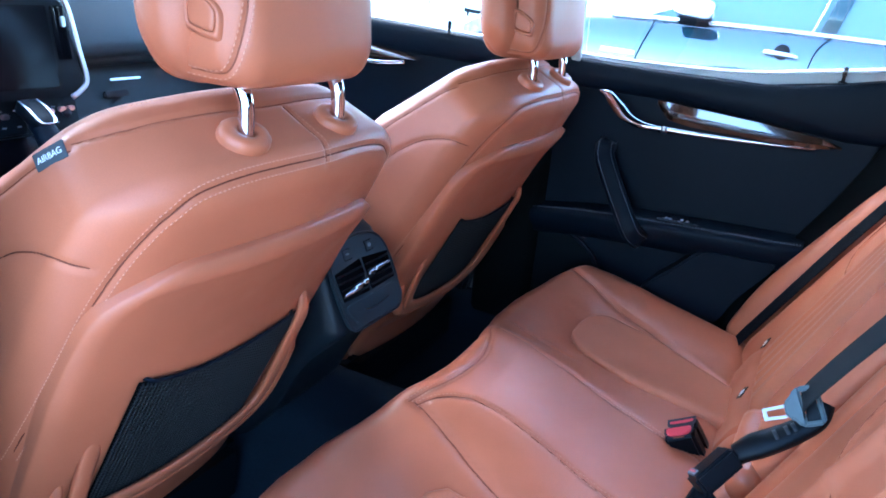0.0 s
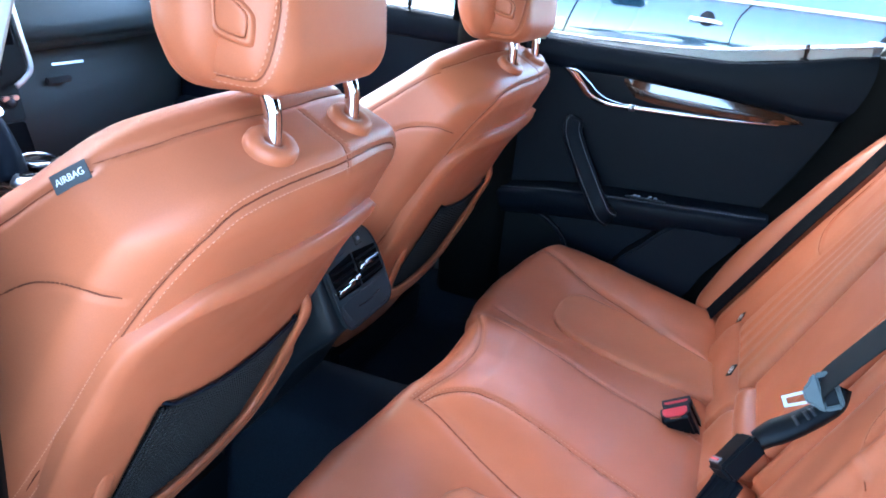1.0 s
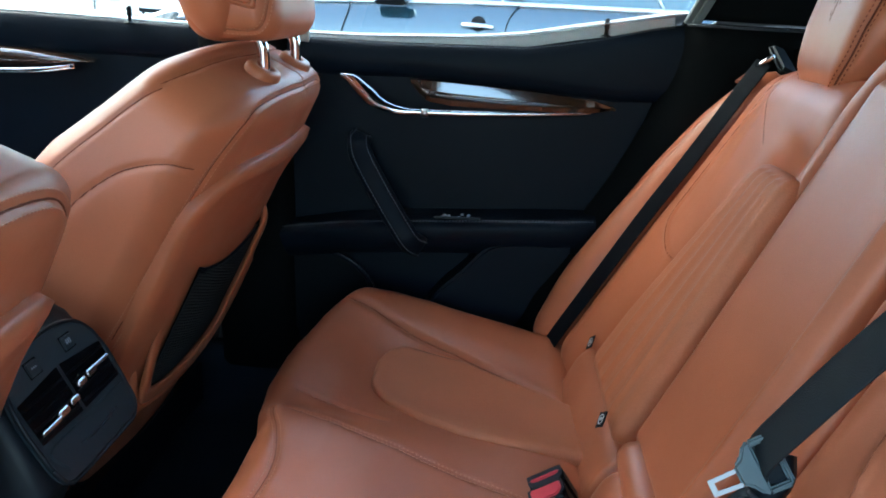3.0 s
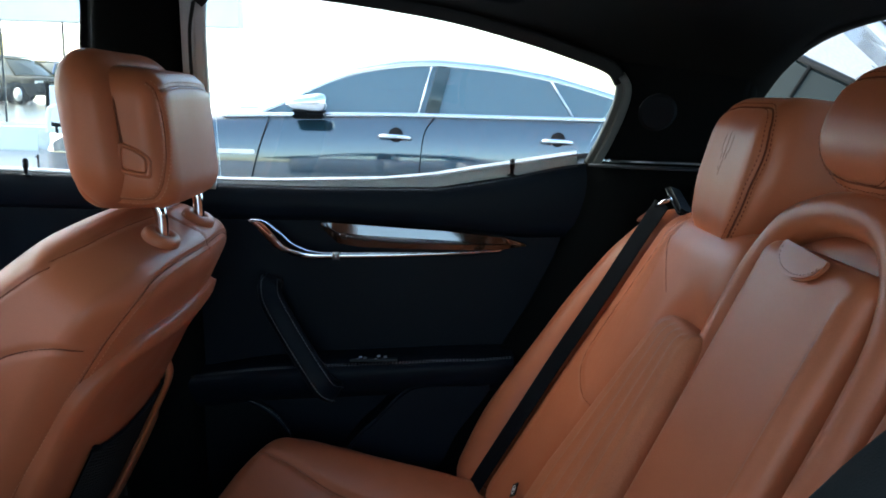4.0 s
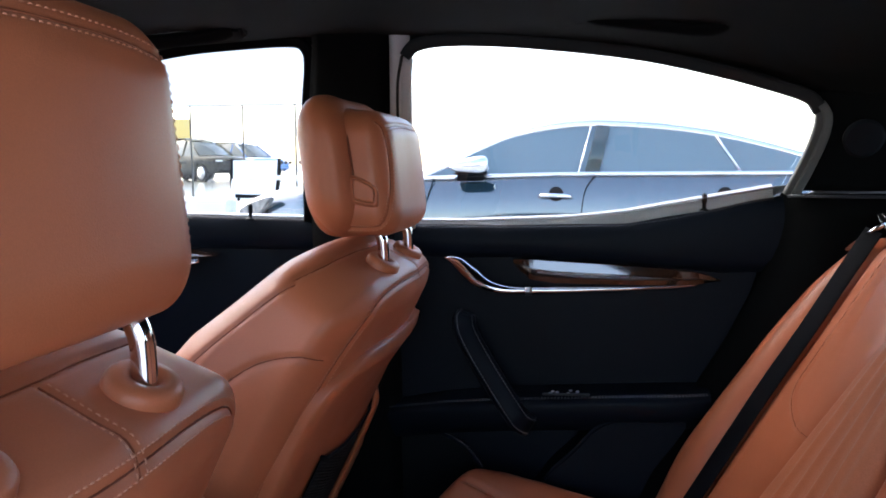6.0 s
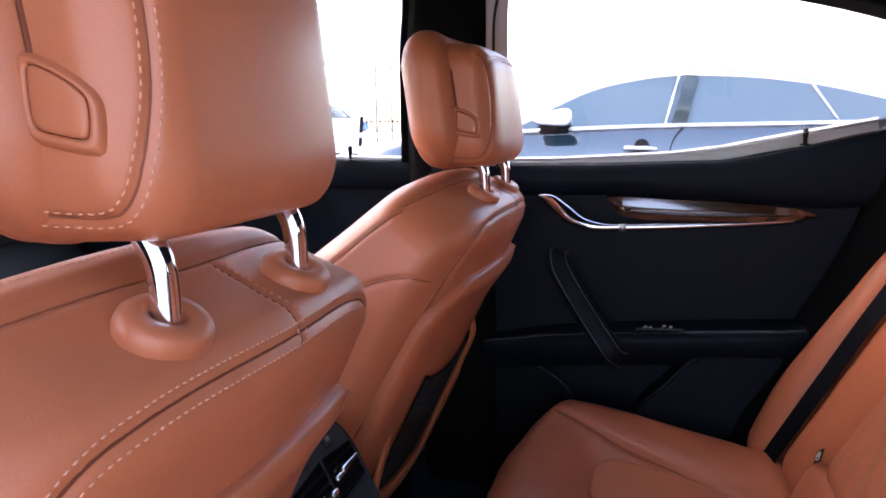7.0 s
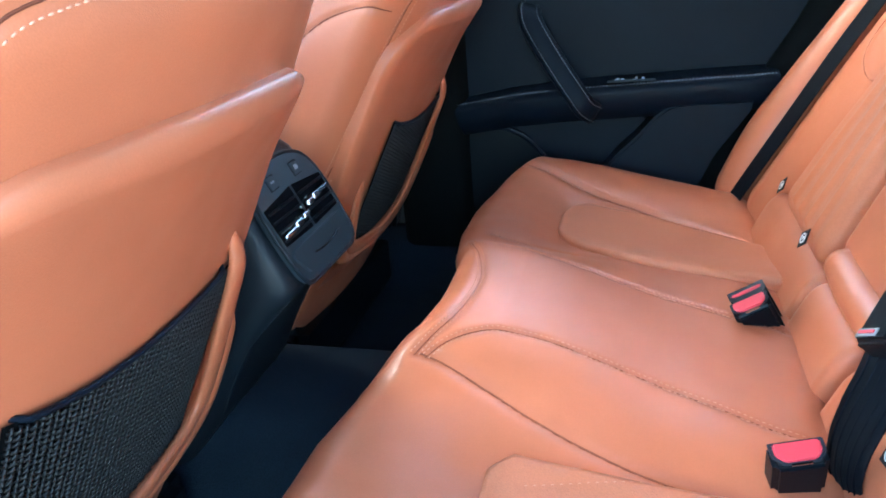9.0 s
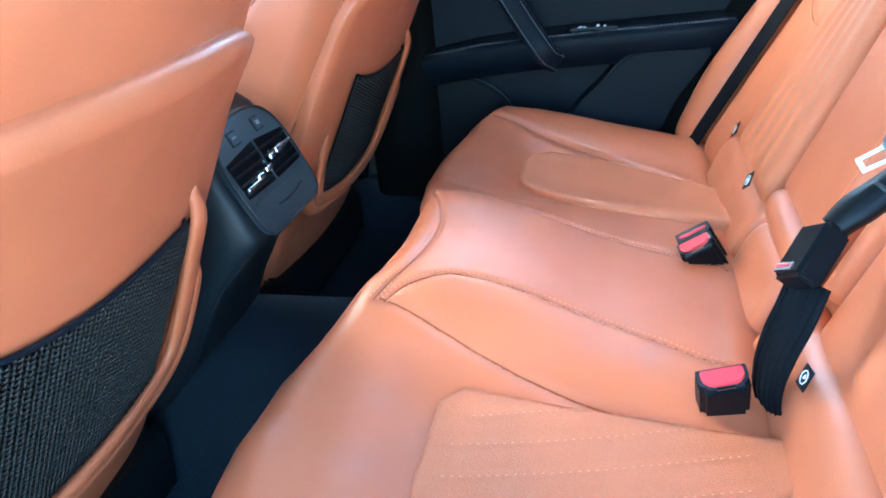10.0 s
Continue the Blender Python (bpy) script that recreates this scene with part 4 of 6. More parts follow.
    part("pad_fold_shade", tube(smooth_line(fold, 0.004, True), 0.0016, 6), SHADE_THREAD, head)
    sew(rows, THREAD, head)
    # release button in a soft raised surround on the outer side
    outline = smooth_line([(-0.0145, 0.0125), (-0.0125, 0.0155), (0.000, 0.0105), (0.0085, 0.0045), (0.0125, -0.002), (0.0125, -0.0155), (0.0095, -0.0175), (-0.004, -0.0150), (-0.0125, -0.0115), (-0.0145, 0.000)], 0.0022, True)[:-1]

    def dome(levels):
        """Rings of the outline laid on the headrest's side, each at its own scale and height."""
        rings = []
        for r, h in levels:
            ring = []
            for x, z in outline:
                hit, n, _, _ = tree.ray_cast(Vector((-0.0115 + x * r, -0.7, 1.0935 + z * r)), Vector((0, 1, 0)))
                ring.append(tuple(hit + n * h))
            rings.append(ring)
        k, verts = len(outline), [p for ring in rings for p in ring]
        faces = [(i * k + j, i * k + (j + 1) % k, (i + 1) * k + (j + 1) % k, (i + 1) * k + j) for i in range(len(rings) - 1) for j in range(k)]
        return verts, faces, k

    verts, faces, k = dome(((1.46, -0.0012), (1.40, 0.0004), (1.33, 0.0022), (1.24, 0.0040), (1.16, 0.0046), (1.07, 0.0043), (1.02, 0.0036), (1.0, 0.0022)))
    part("button_surround", (verts, faces), TAN, head)
    verts, faces, k = dome(((0.975, 0.0014), (0.965, 0.0032), (0.93, 0.0042), (0.80, 0.0045), (0.5, 0.0046), (0.2, 0.0046)))
    part("release_button", (verts, faces + [tuple(range(len(verts) - k, len(verts)))]), TAN, head)
    verts, faces, k = dome(((1.03, 0.0018), (0.94, 0.0018)))
    part("button_gap", (verts, faces), SHADE_THREAD, head)
    return s


seat = front_seat()
bpy.context.view_layer.update()
right_seat = copy_thing(seat, pose(-0.35, 0.382, 0.30) @ Matrix.Diagonal((1, 1.08, 1, 1)))
# its headrest is a little lower built
for ob in right_seat.children:
    if ob.name.startswith("headrest"):
        ob.matrix_basis = ob.matrix_basis @ Matrix.Translation((0, 0, 0.06 * (1.230 - 0.30))) @ Matrix.Diagonal((1, 1, 0.94, 1))
# cloth tag with its word on the front edge of the left seat's side
tx = (seat_place((-0.190, 0.432, -0.124)) - seat_place((-0.207, 0.372, -0.158)))
tx = Vector(tx).normalized()
tz = (Vector((0.15, -1, 0.25)) - tx * Vector((0.15, -1, 0.25)).dot(tx)).normalized()
ty = tz.cross(tx)
tag_at = TAG_SPOT[0] + np.array(tz) * 0.0018
tag_frame = Matrix(((tx.x, ty.x, tz.x, tag_at[0]), (tx.y, ty.y, tz.y, tag_at[1]), (tx.z, ty.z, tz.z, tag_at[2]), (0, 0, 0, 1))) @ pose(0, 0, 0, 0, 0, 0)
tag = part("cloth_tag", box((0.034, 0.0155, 0.0016), tag_frame, 0.0004), TAG_GREY, seat, "grey cloth tag with a white word")
word = bpy.data.curves.new("tag_word", "FONT")
word.body, word.size, word.align_x, word.align_y = "AIRBAG", 0.0078, "CENTER", "CENTER"
word.extrude = 0.0002
word.materials.append(WHITE)
lettering = new("lettering", word)
lettering.parent = tag
lettering.matrix_basis = tag_frame @ Matrix.Translation((0, 0, 0.0011))


# ---- rear bench ----
def cushion_height(x, y):
    """Height of the bench's upper side over the plan."""
    a = np.abs(y)
    mid = 1 / (1 + np.exp((a - np.interp(x, [0.08, 0.16, 0.25, 0.42], [0.158, 0.150, 0.155, 0.165])) / 0.020))
    z = 0.562 - 0.038 * np.clip((x - 0.05) / 0.4, 0, 1)
    z = z + mid * np.interp(x, [0.05, 0.12, 0.2, 0.3, 0.4], [0.034, 0.034, 0.022, 0.006, 0.0])
    bucket = np.exp(-(((a - 0.345) / 0.125) ** 4)) / (1 + np.exp(-(x - 0.135) / 0.014))
    z = z - np.interp(x, [0.1, 0.3, 0.45], [0.026, 0.020, 0.012]) * bucket
    z = z + 0.018 * np.exp(-(((a - 0.57) / 0.07) ** 2)) * np.clip((0.50 - x) / 0.3, 0, 1)
    return z


def rear_bench():
    b = thing("rear_bench", (0.25, 0, 0.30), "tan leather rear bench seat with pleated backs and armrest", "car seat")
    v, f = rbox((0.232, 0.655, 0.13), (0.05, 0.07, 0.055), 0.005, (0.237, 0, 0.46))
    x, y, z = v.T.copy()
    top = np.clip((z - 0.33) / 0.26, 0, 1)
    z = z + top * (cushion_height(x, y) - 0.59)
    a = np.abs(y)
    front = np.interp(a, [0, 0.1, 0.19, 0.27, 0.36, 0.5, 0.6, 0.66], [0.035, 0.032, 0.004, -0.008, -0.008, 0.004, 0.03, 0.06])
    fade = np.clip((0.25 - x) / 0.25, 0, 1)
    front = front + np.interp(y, [-0.62, -0.5, -0.36, -0.24, -0.12, -0.04], [0.0, -0.016, -0.022, -0.018, -0.012, 0.0])
    front = front + np.interp(y, [0.40, 0.50, 0.60, 0.66], [0.0, 0.012, 0.028, 0.035])
    x = x + front * fade + 0.05 * (1 - top) * fade
    # the outer rear corners make way for the backrest bolsters
    y = np.sign(y) * (a - np.clip((x - 0.15) / 0.3, 0, 1) * 0.07 * np.clip((a - 0.3) / 0.35, 0, 1))
    v = np.stack([x, y, z], -1)
    v[:, 2] += np.array([0.0016 * noise.noise((p[0] * 11, p[1] * 11, 0.3)) + 0.0007 * noise.noise((p[0] * 34, p[1] * 30, 1.7)) for p in v])
    tree = bvh((v, f))
    lines, soft, rows, folds = [], [], [], []
    seam_r = [(0.070, 0.150, 1), (0.100, 0.134, 1), (0.152, 0.116, 1), (0.253, 0.096, 1), (0.375, 0.068, 1), (0.44, 0.05, 1)]
    seam_l = [(0.068, -0.156, 1), (0.090, -0.130, 1), (0.126, -0.104, 1), (0.178, -0.097, 1), (0.258, -0.110, 1), (0.339, -0.133, 1), (0.389, -0.153, 1), (0.44, -0.17, 1)]
    for pts in (seam_r, seam_l):
        ln, up = drape(tree, smooth_line(pts, 0.003), (0, 0, -1))
        lines.append(ln)
        folds.append((ln, up, 0.0010))
        rows += [stitches(ln, up, 0.004, 0.0058, 0.0036, 0.0007), stitches(ln, up, -0.004, 0.0058, 0.0036, 0.0007)]
    inner_l = [(0.062, -0.150, 1), (0.10, -0.163, 1), (0.148, -0.182, 1), (0.184, -0.200, 1), (0.237, -0.223, 1), (0.301, -0.243, 1), (0.40, -0.262, 1), (0.45, -0.27, 1)]
    inner_r = [(0.064, 0.232, 1), (0.10, 0.215, 1), (0.133, 0.203, 1), (0.16, 0.197, 1), (0.19, 0.188, 1)]
    outer = [(0.075, 0.545, 1), (0.123, 0.522, 1), (0.196, 0.475, 1), (0.281, 0.440, 1), (0.36, 0.398, 1), (0.445, 0.345, 1)]
    for pts in (inner_l, inner_r, outer, [(x, -y, z) for x, y, z in outer]):
        ln, up = drape(tree, smooth_line(pts, 0.003), (0, 0, -1))
        (lines if pts is inner_r else soft).append(ln)
        folds.append((ln, up, 0.0010 if pts is inner_r else 0.0013))
    # welt along the front of the middle part
    ln, up = drape(tree, smooth_line([(0.052, 0.150, 1), (0.060, 0.120, 1), (0.078, 0.075, 1), (0.092, 0.02, 1), (0.093, -0.03, 1), (0.084, -0.09, 1), (0.066, -0.135, 1), (0.056, -0.155, 1)], 0.003), (0, 0, -1))
    lines.append(ln)
    folds.append((ln, up, 0.0011))
    rows += [stitches(ln, up, 0.0045, 0.0058, 0.0036, 0.0007), stitches(ln, up, -0.0045, 0.0058, 0.0036, 0.0007)]
    v, f = carve((v, f), lines, 0.0036, 0.003)
    v, f = carve((v, f), soft, 0.007, 0.0062)
    part("cushion", (v, f), TAN, b)
    sew(rows, THREAD, b)
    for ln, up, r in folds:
        seam_shade(ln, up, b, 0.0005 if r < 0.0012 else 0.0010, 0.0020 if r < 0.0012 else 0.0052, SOFT_SHADE_THREAD)
    for sgn in (-1, 1):
        # perforated insert, a soft pad laid into the bucket
        iv, fi = rbox((0.155, 0.108, 0.012), (0.020, 0.026, 0.006), 0.0042, (0.306, 0.344, 0))
        inner = ([0.150, 0.156, 0.165, 0.18, 0.205, 0.24, 0.29, 0.46], [0.318, 0.296, 0.284, 0.266, 0.240, 0.210, 0.185, 0.165]) if sgn > 0 else ([0.135, 0.152, 0.172, 0.46], [0.29, 0.262, 0.247, 0.262])
        outer_y = ([0.150, 0.157, 0.168, 0.19, 0.29, 0.375, 0.46], [0.372, 0.405, 0.428, 0.440, 0.422, 0.372, 0.32])
        yi, yo = np.interp(iv[:, 0], *inner), np.interp(iv[:, 0], *outer_y)
        iv[:, 1] = sgn * ((yi + yo) / 2 + (iv[:, 1] - 0.344) / 0.108 * (yo - yi) / 2)
        iv[:, 2] += cushion_height(iv[:, 0], iv[:, 1]) - 0.0012
        if sgn < 0:
            fi = fi[:, ::-1]
        ribs, its = [], []
        t2 = bvh((iv, fi))
        for off in (-0.06, -0.02, 0.02, 0.06):
            ln, up = drape(t2, smooth_line([(0.165 + abs(off) * 0.3, sgn * (0.345 + off), 1), (0.28, sgn * (0.315 + off), 1), (0.42, sgn * (0.27 + off), 1)], 0.003), (0, 0, -1))
            if sgn < 0:
                its.append(stitches(ln, up, 0, 0.0075, 0.003, 0.0005))
                ribs.append(ln)
        if ribs:
            iv, fi = carve((iv, fi), ribs, 0.004, 0.0006)
        ins = part("seat_insert", (iv, fi), PERF, b, "finely perforated leather insert")
        if its:
            sew(its, THREAD, ins)
    return b


bench = rear_bench()

LEAN_R = math.atan(0.44)
RU, RN, RO = np.array([math.sin(LEAN_R), 0, math.cos(LEAN_R)]), np.array([-math.cos(LEAN_R), 0, math.sin(LEAN_R)]), np.array([0.49, 0, 0.575])


def rear_place(p):
    """From (y, up the back, out of the back) to the world."""
    p = np.array(p, float)
    return RO + p[..., 0:1] * np.array([0, 1, 0]) + p[..., 1:2] * RU + p[..., 2:3] * RN


def rear_back(s, b):
    """One backrest of the rear seat, right (1) or left (-1)."""
    # main pad
    v, f = rbox((0.205, 0.30, 0.07), (0.05, 0.06, 0.045), 0.005, (0.340, 0.205, -0.07))
    y, h, d = v.T.copy()
    d = d + np.clip((y - 0.38) / 0.10, 0, 1) * np.interp(h, [-0.06, 0.08, 0.2, 0.316, 0.425, 0.49], [0.026, 0.013, 0.002, -0.010, -0.019, -0.025])
    if s > 0:
        rim_y = 0.13 + 0.23 * np.interp(h, [-0.02, 0.1, 0.22, 0.34, 0.39], [1.06, 0.93, 0.72, 0.50, 0.42])
        d = d - 0.026 / (1 + np.exp(np.clip((y - rim_y - 0.022) / 0.011, -40, 40))) / (1 + np.exp(np.clip((h - 0.392) / 0.014, -40, 40)))
    y = y - 0.03 * np.clip((h - 0.15) / 0.35, 0, 1) * np.clip((y - 0.25) / 0.25, 0, 1)
    v = rear_place(np.stack([s * y, h, d], -1))
    if s < 0:
        f = f[:, ::-1]
    tree = bvh((v, f))
    lines, rows = [], []
    seams = ([(0.404, 0.485, 0.3), (0.438, 0.382, 0.3), (0.453, 0.284, 0.3), (0.446, 0.226, 0.3), (0.386, 0.197, 0.3), (0.325, 0.196, 0.3)], [(0.386, 0.455, 0.3), (0.34, 0.42, 0.3), (0.290, 0.388, 0.3)])
    if s < 0:
        seams = ([(0.205, 0.48, 0.3), (0.212, 0.36, 0.3), (0.216, 0.28, 0.3), (0.224, 0.23, 0.3), (0.240, 0.20, 0.3), (0.27, 0.187, 0.3), (0.32, 0.182, 0.3)],)
    for pts in seams:
        ln, up = drape(tree, rear_place([(s * a, c, e) for a, c, e in smooth_line(pts, 0.003)]), -RN)
        if pts is not seams[-1] or s < 0:
            lines.append(ln)
        seam_shade(ln, up, b, 0.0007 if pts is not seams[-1] or s < 0 else 0.0004, 0.0022 if pts is not seams[-1] or s < 0 else 0.0002, SOFT_SHADE_THREAD)
        rows.append(stitches(ln, up, 0.004 * s, 0.006, 0.0038, 0.0007))
        if s < 0:
            rows.append(stitches(ln, up, 0.004, 0.006, 0.0038, 0.0007))
    v, f = carve((v, f), lines, 0.0034, 0.0030)
    if s < 0:
        edge = smooth_line([(0.28, 0.03, 0.3), (0.28, 0.2, 0.3), (0.29, 0.34, 0.3), (0.33, 0.385, 0.3), (0.40, 0.37, 0.3), (0.45, 0.2, 0.3)], 0.003)
        groove, _ = drape(bvh((v, f)), rear_place([(s * a, c, e) for a, c, e in edge]), -RN)
        v, f = carve((v, f), [groove], 0.016, 0.010)
    part("back_pad", (v, f), TAN, b)
    # pleated insert
    v, f = rbox((0.115, 0.190, 0.034), (0.022, 0.030, 0.018), 0.0036, (0.245, 0.184, -0.016))
    y, h, d = v.T.copy()
    y0, taper = (0.13, [1.06, 0.93, 0.72, 0.50, 0.42]) if s > 0 else (0.40, [0.6, 0.6, 0.55, 0.5, 0.45])
    y = y0 + (y - 0.13) * np.interp(h, [-0.02, 0.1, 0.22, 0.34, 0.39], taper)
    v = rear_place(np.stack([s * y, h, d], -1))
    if s < 0:
        f = f[:, ::-1]
    tree = bvh((v, f))
    pl, pleat_rows = [], []
    for off in (-0.070, -0.028, 0.014, 0.056):
        ln, up = drape(tree, rear_place([(s * (y0 + (0.115 + off) * np.interp(h, [-0.02, 0.1, 0.22, 0.34, 0.39], taper)), h, 0.3) for h in np.linspace(0.02, 0.36, 100)]), -RN)
        pl.append(ln)
        pleat_rows.append(stitches(ln[45:], up[45:], 0, 0.007, 0.0050, 0.0006))
    v, f = carve((v, f), pl, 0.0062, 0.0044)
    sew(pleat_rows, SOFT_SHADE_THREAD, b)
    part("back_insert", (v, f), PERF, b, "pleated leather insert")
    # lower pad over the bite line
    v, f = rbox((0.166, 0.062, 0.030), (0.012, 0.036, 0.024), 0.006, (0.260, -0.062, -0.013))
    v = rear_place(np.stack([s * v[:, 0], v[:, 1], v[:, 2]], -1))
    part("lower_pad", (v, f if s > 0 else f[:, ::-1]), TAN, b)
    sew(rows, THREAD, b)
    # side bolster beside the door
    line = rear_place(smooth_line([(s * 0.588, -0.10, 0.020), (s * 0.588, -0.05, 0.023), (s * 0.588, 0.04, 0.022), (s * 0.586, 0.13, 0.010), (s * 0.585, 0.205, -0.002), (s * 0.582, 0.278, -0.013), (s * 0.574, 0.378, -0.034), (s * 0.562, 0.45, -0.052), (s * 0.552, 0.485, -0.062)], 0.012))
    n = len(line)
    r = np.interp(np.linspace(0, 1, n), [0, 0.05, 0.2, 0.8, 0.96, 1], [0.03, 0.042, 0.043, 0.039, 0.030, 0.012])
    part("side_bolster", tube(line, r, 24), TAN, b)
    return b


rear_back(1, bench)
rear_back(-1, bench)


def centre_rest(c):
    """The folded-up armrest between the backrests."""
    # surround, an arch over the folded rest
    v, f = rbox((0.175, 0.31, 0.045), (0.05, 0.07, 0.035), 0.006, (0.01, 0.26, -0.068))
    part("armrest_surround", (rear_place(v), f), TAN, c)
    arch = smooth_line([(0.142, 0.02, -0.022), (0.144, 0.2, -0.022), (0.142, 0.40, -0.020), (0.130, 0.475, -0.016), (0.10, 0.525, -0.014), (0.02, 0.550, -0.012), (-0.06, 0.540, -0.014), (-0.110, 0.485, -0.016), (-0.122, 0.40, -0.020), (-0.124, 0.2, -0.022), (-0.124, 0.02, -0.022)], 0.01)
    part("arch_roll", tube(rear_place(arch), 0.021, 16), TAN, c)
    v, f = rbox((0.100, 0.240, 0.040), (0.022, 0.022, 0.018), 0.0045, (0.010, 0.266, -0.030))
    tree = bvh((rear_place(v), f))
    ln, up = drape(tree, rear_place(smooth_line([(-0.070, 0.05, 0.3), (-0.073, 0.25, 0.3), (-0.070, 0.47, 0.3)], 0.003)), -RN)
    body = carve((rear_place(v), f), [ln], 0.0035, 0.003)
    part("armrest", body, TAN, c, "smooth folded-up centre armrest")
    roll = smooth_line([(0.078, 0.022, 0.002), (0.0, 0.020, 0.004), (-0.10, 0.022, 0.002)], 0.01)
    part("hinge_roll", tube(rear_place(roll), 0.022, 16), TAN, c)
    v, f = rbox((0.084, 0.062, 0.030), (0.012, 0.036, 0.024), 0.006, (0.009, -0.062, -0.012))
    part("lower_pad", (rear_place(v), f), TAN, c)
    arc = [(0.044 * math.cos(w), -0.024 * math.sin(w)) for w in np.linspace(0, math.pi, 15)] + [(-0.044, 0.006), (0.044, 0.006)]
    lie = Matrix(((0, RU[0], RN[0], 0), (1, 0, 0, 0), (0, RU[2], RN[2], 0), (0, 0, 0, 1)))
    tab_frame = Matrix.Translation(rear_place((0.014, 0.497, 0.0105))) @ lie @ pose(0, 0, 0, -8, 0, 4)
    tab = part("pull_tab", slab(arc, 0.0045, tab_frame, 0.0016, 2), TAN, c, "stitched leather pull tab")
    hem = np.array([tab_frame @ Vector((x * 0.86, y * 0.80, 0.0046)) for x, y in arc[:15]])
    sew([stitches(smooth_line(hem, 0.002), np.broadcast_to(RN, smooth_line(hem, 0.002).shape), 0, 0.005, 0.0034, 0.0005)], SHADE_THREAD, tab)
    return c


centre_rest(bench)


def rear_headrest(y, x0, z0, hx, hy, hz, label):
    r = thing("rear_headrest", (x0, y, z0 - hz), label, "headrest", "rear headrests")
    v, f = rbox((hx, hy, hz), (0.045, 0.035, 0.055), 0.005, (x0, y, z0))
    k = np.clip((v[:, 0] - (x0 - hx)) / (2 * hx), 0, 1)
    v[:, 0] += 0.25 * (v[:, 2] - z0)
    v[:, 2] = z0 + (v[:, 2] - z0) * (1 - 0.18 * k)
    low = np.clip((z0 - v[:, 2]) / hz, 0, 1) ** 1.4
    v[:, 1] = y + (v[:, 1] - y) * (1 - 0.34 * low)
    v[:, 0] += 0.012 * low
    tree = bvh((v, f))
    loop = [(x0 - 0.4, y + a * (hy - 0.014) * (1 - 0.34 * max(0, -b) ** 1.4), z0 + b * (hz - 0.014)) for a, b in ((-1, -0.6), (-1, 0), (-1, 0.6), (-0.75, 0.95), (0, 1), (0.75, 0.95), (1, 0.6), (1, 0), (1, -0.6), (0.75, -0.95), (0, -1), (-0.75, -0.95))]
    ln, up = drape(tree, smooth_line(loop, 0.003, True), (1, 0, 0))
    part("pad", carve((v, f), [ln], 0.004, 0.004), TAN, r)
    sew([stitches(ln, up, 0.005, 0.0058, 0.0038, 0.0006), stitches(ln, up, -0.005, 0.0058, 0.0038, 0.0006)], SHADE_THREAD, r)
    seam_shade(ln, up, r, 0.0013, 0.003)
    if "emblem" in label:
        for dy, low, high in ((-0.012, -0.010, 0.020), (0.0, -0.030, 0.024), (0.012, -0.010, 0.020), (0.006, -0.024, -0.018)):
            ln, up = drape(tree, [(x0 - 0.4, y + dy * (1 if k > 0.3 else 0.6), z0 + 0.03 + low + (high - low) * k) for k in np.linspace(0, 1, 12)], (1, 0, 0))
            part("emblem", tube(ln - up * 0.0002, 0.0006, 6), SHADE_THREAD, r)
    for k in (-1, 1):
        part("post", tube([(x0 + 0.02, y + k * 0.05, z0 - hz - 0.06), (x0 + 0.02, y + k * 0.05, z0 - hz + 0.03)], 0.006, 10), CHROME, r)
    return r


rear_headrest(0.285, 0.800, 1.083, 0.105, 0.095, 0.100, "tan leather outer headrest with an embossed emblem")
rear_headrest(-0.015, 0.760, 1.150, 0.065, 0.085, 0.062, "tan leather middle headrest of the rear seat")
rear_headrest(-0.285, 0.800, 1.083, 0.105, 0.095, 0.100, "tan leather outer headrest with an embossed emblem")


# ---- rear of the centre console ----
con = thing("centre_console", (-0.3, 0, 0.44), "black centre console with rear air vents", "console")
y0, rows = -0.037, []
shell = [(-0.262, 0.36, 0.100), (-0.228, 0.41, 0.100), (-0.190, 0.46, 0.099), (-0.166, 0.51, 0.098), (-0.140, 0.555, 0.096), (-0.106, 0.595, 0.094), (-0.084, 0.616, 0.094), (-0.080, 0.628, 0.093), (-0.104, 0.675, 0.091), (-0.130, 0.725, 0.087), (-0.140, 0.743, 0.082), (-0.152, 0.755, 0.074), (-0.168, 0.762, 0.064)]
for x, z, w in shell:
    half = [(-0.62, w + 0.004, z), (-0.35, w + 0.003, z), (x - 0.035, w + 0.001, z), (x - 0.012, w - 0.002, z), (x - 0.003, w - 0.008, z), (x, w - 0.018, z), (x, w * 0.5, z)]
    rows.append([(a, y0 - c, d) for a, c, d in half] + [(x, y0, z)] + [(a, y0 + c, d) for a, c, d in half[::-1]])
rows.append([(min(a, -0.20), b, 0.764) for a, b, _ in rows[-1]])
part("rear_shell", net(rows), CONSOLE_SKIN, con)
part("top_lid", rbox((0.23, 0.085, 0.012), (0.03, 0.03, 0.010), 0.012, (-0.39, y0, 0.766)), BLACK_LEATHER, con)
for s in (-1, 1):
    line = smooth_line([(-0.084, y0 + s * 0.086, 0.616), (-0.106, y0 + s * 0.088, 0.594), (-0.141, y0 + s * 0.091, 0.555), (-0.167, y0 + s * 0.094, 0.51), (-0.191, y0 + s * 0.095, 0.46), (-0.230, y0 + s * 0.096, 0.41)], 0.006)
    part("edge_stitching", stitches(line, np.broadcast_to((0.6, s * 0.8, 0.1), line.shape), 0, 0.006, 0.004, 0.0006), GREY_PLASTIC, con)
vent_frame = Matrix.Translation((-0.1070, y0, 0.683)) @ Matrix(((0, -0.460, 0.888, 0), (1, 0, 0, 0), (0, 0.888, 0.460, 0), (0, 0, 0, 1))) @ Matrix.Diagonal((0.90, 1, 1, 1))
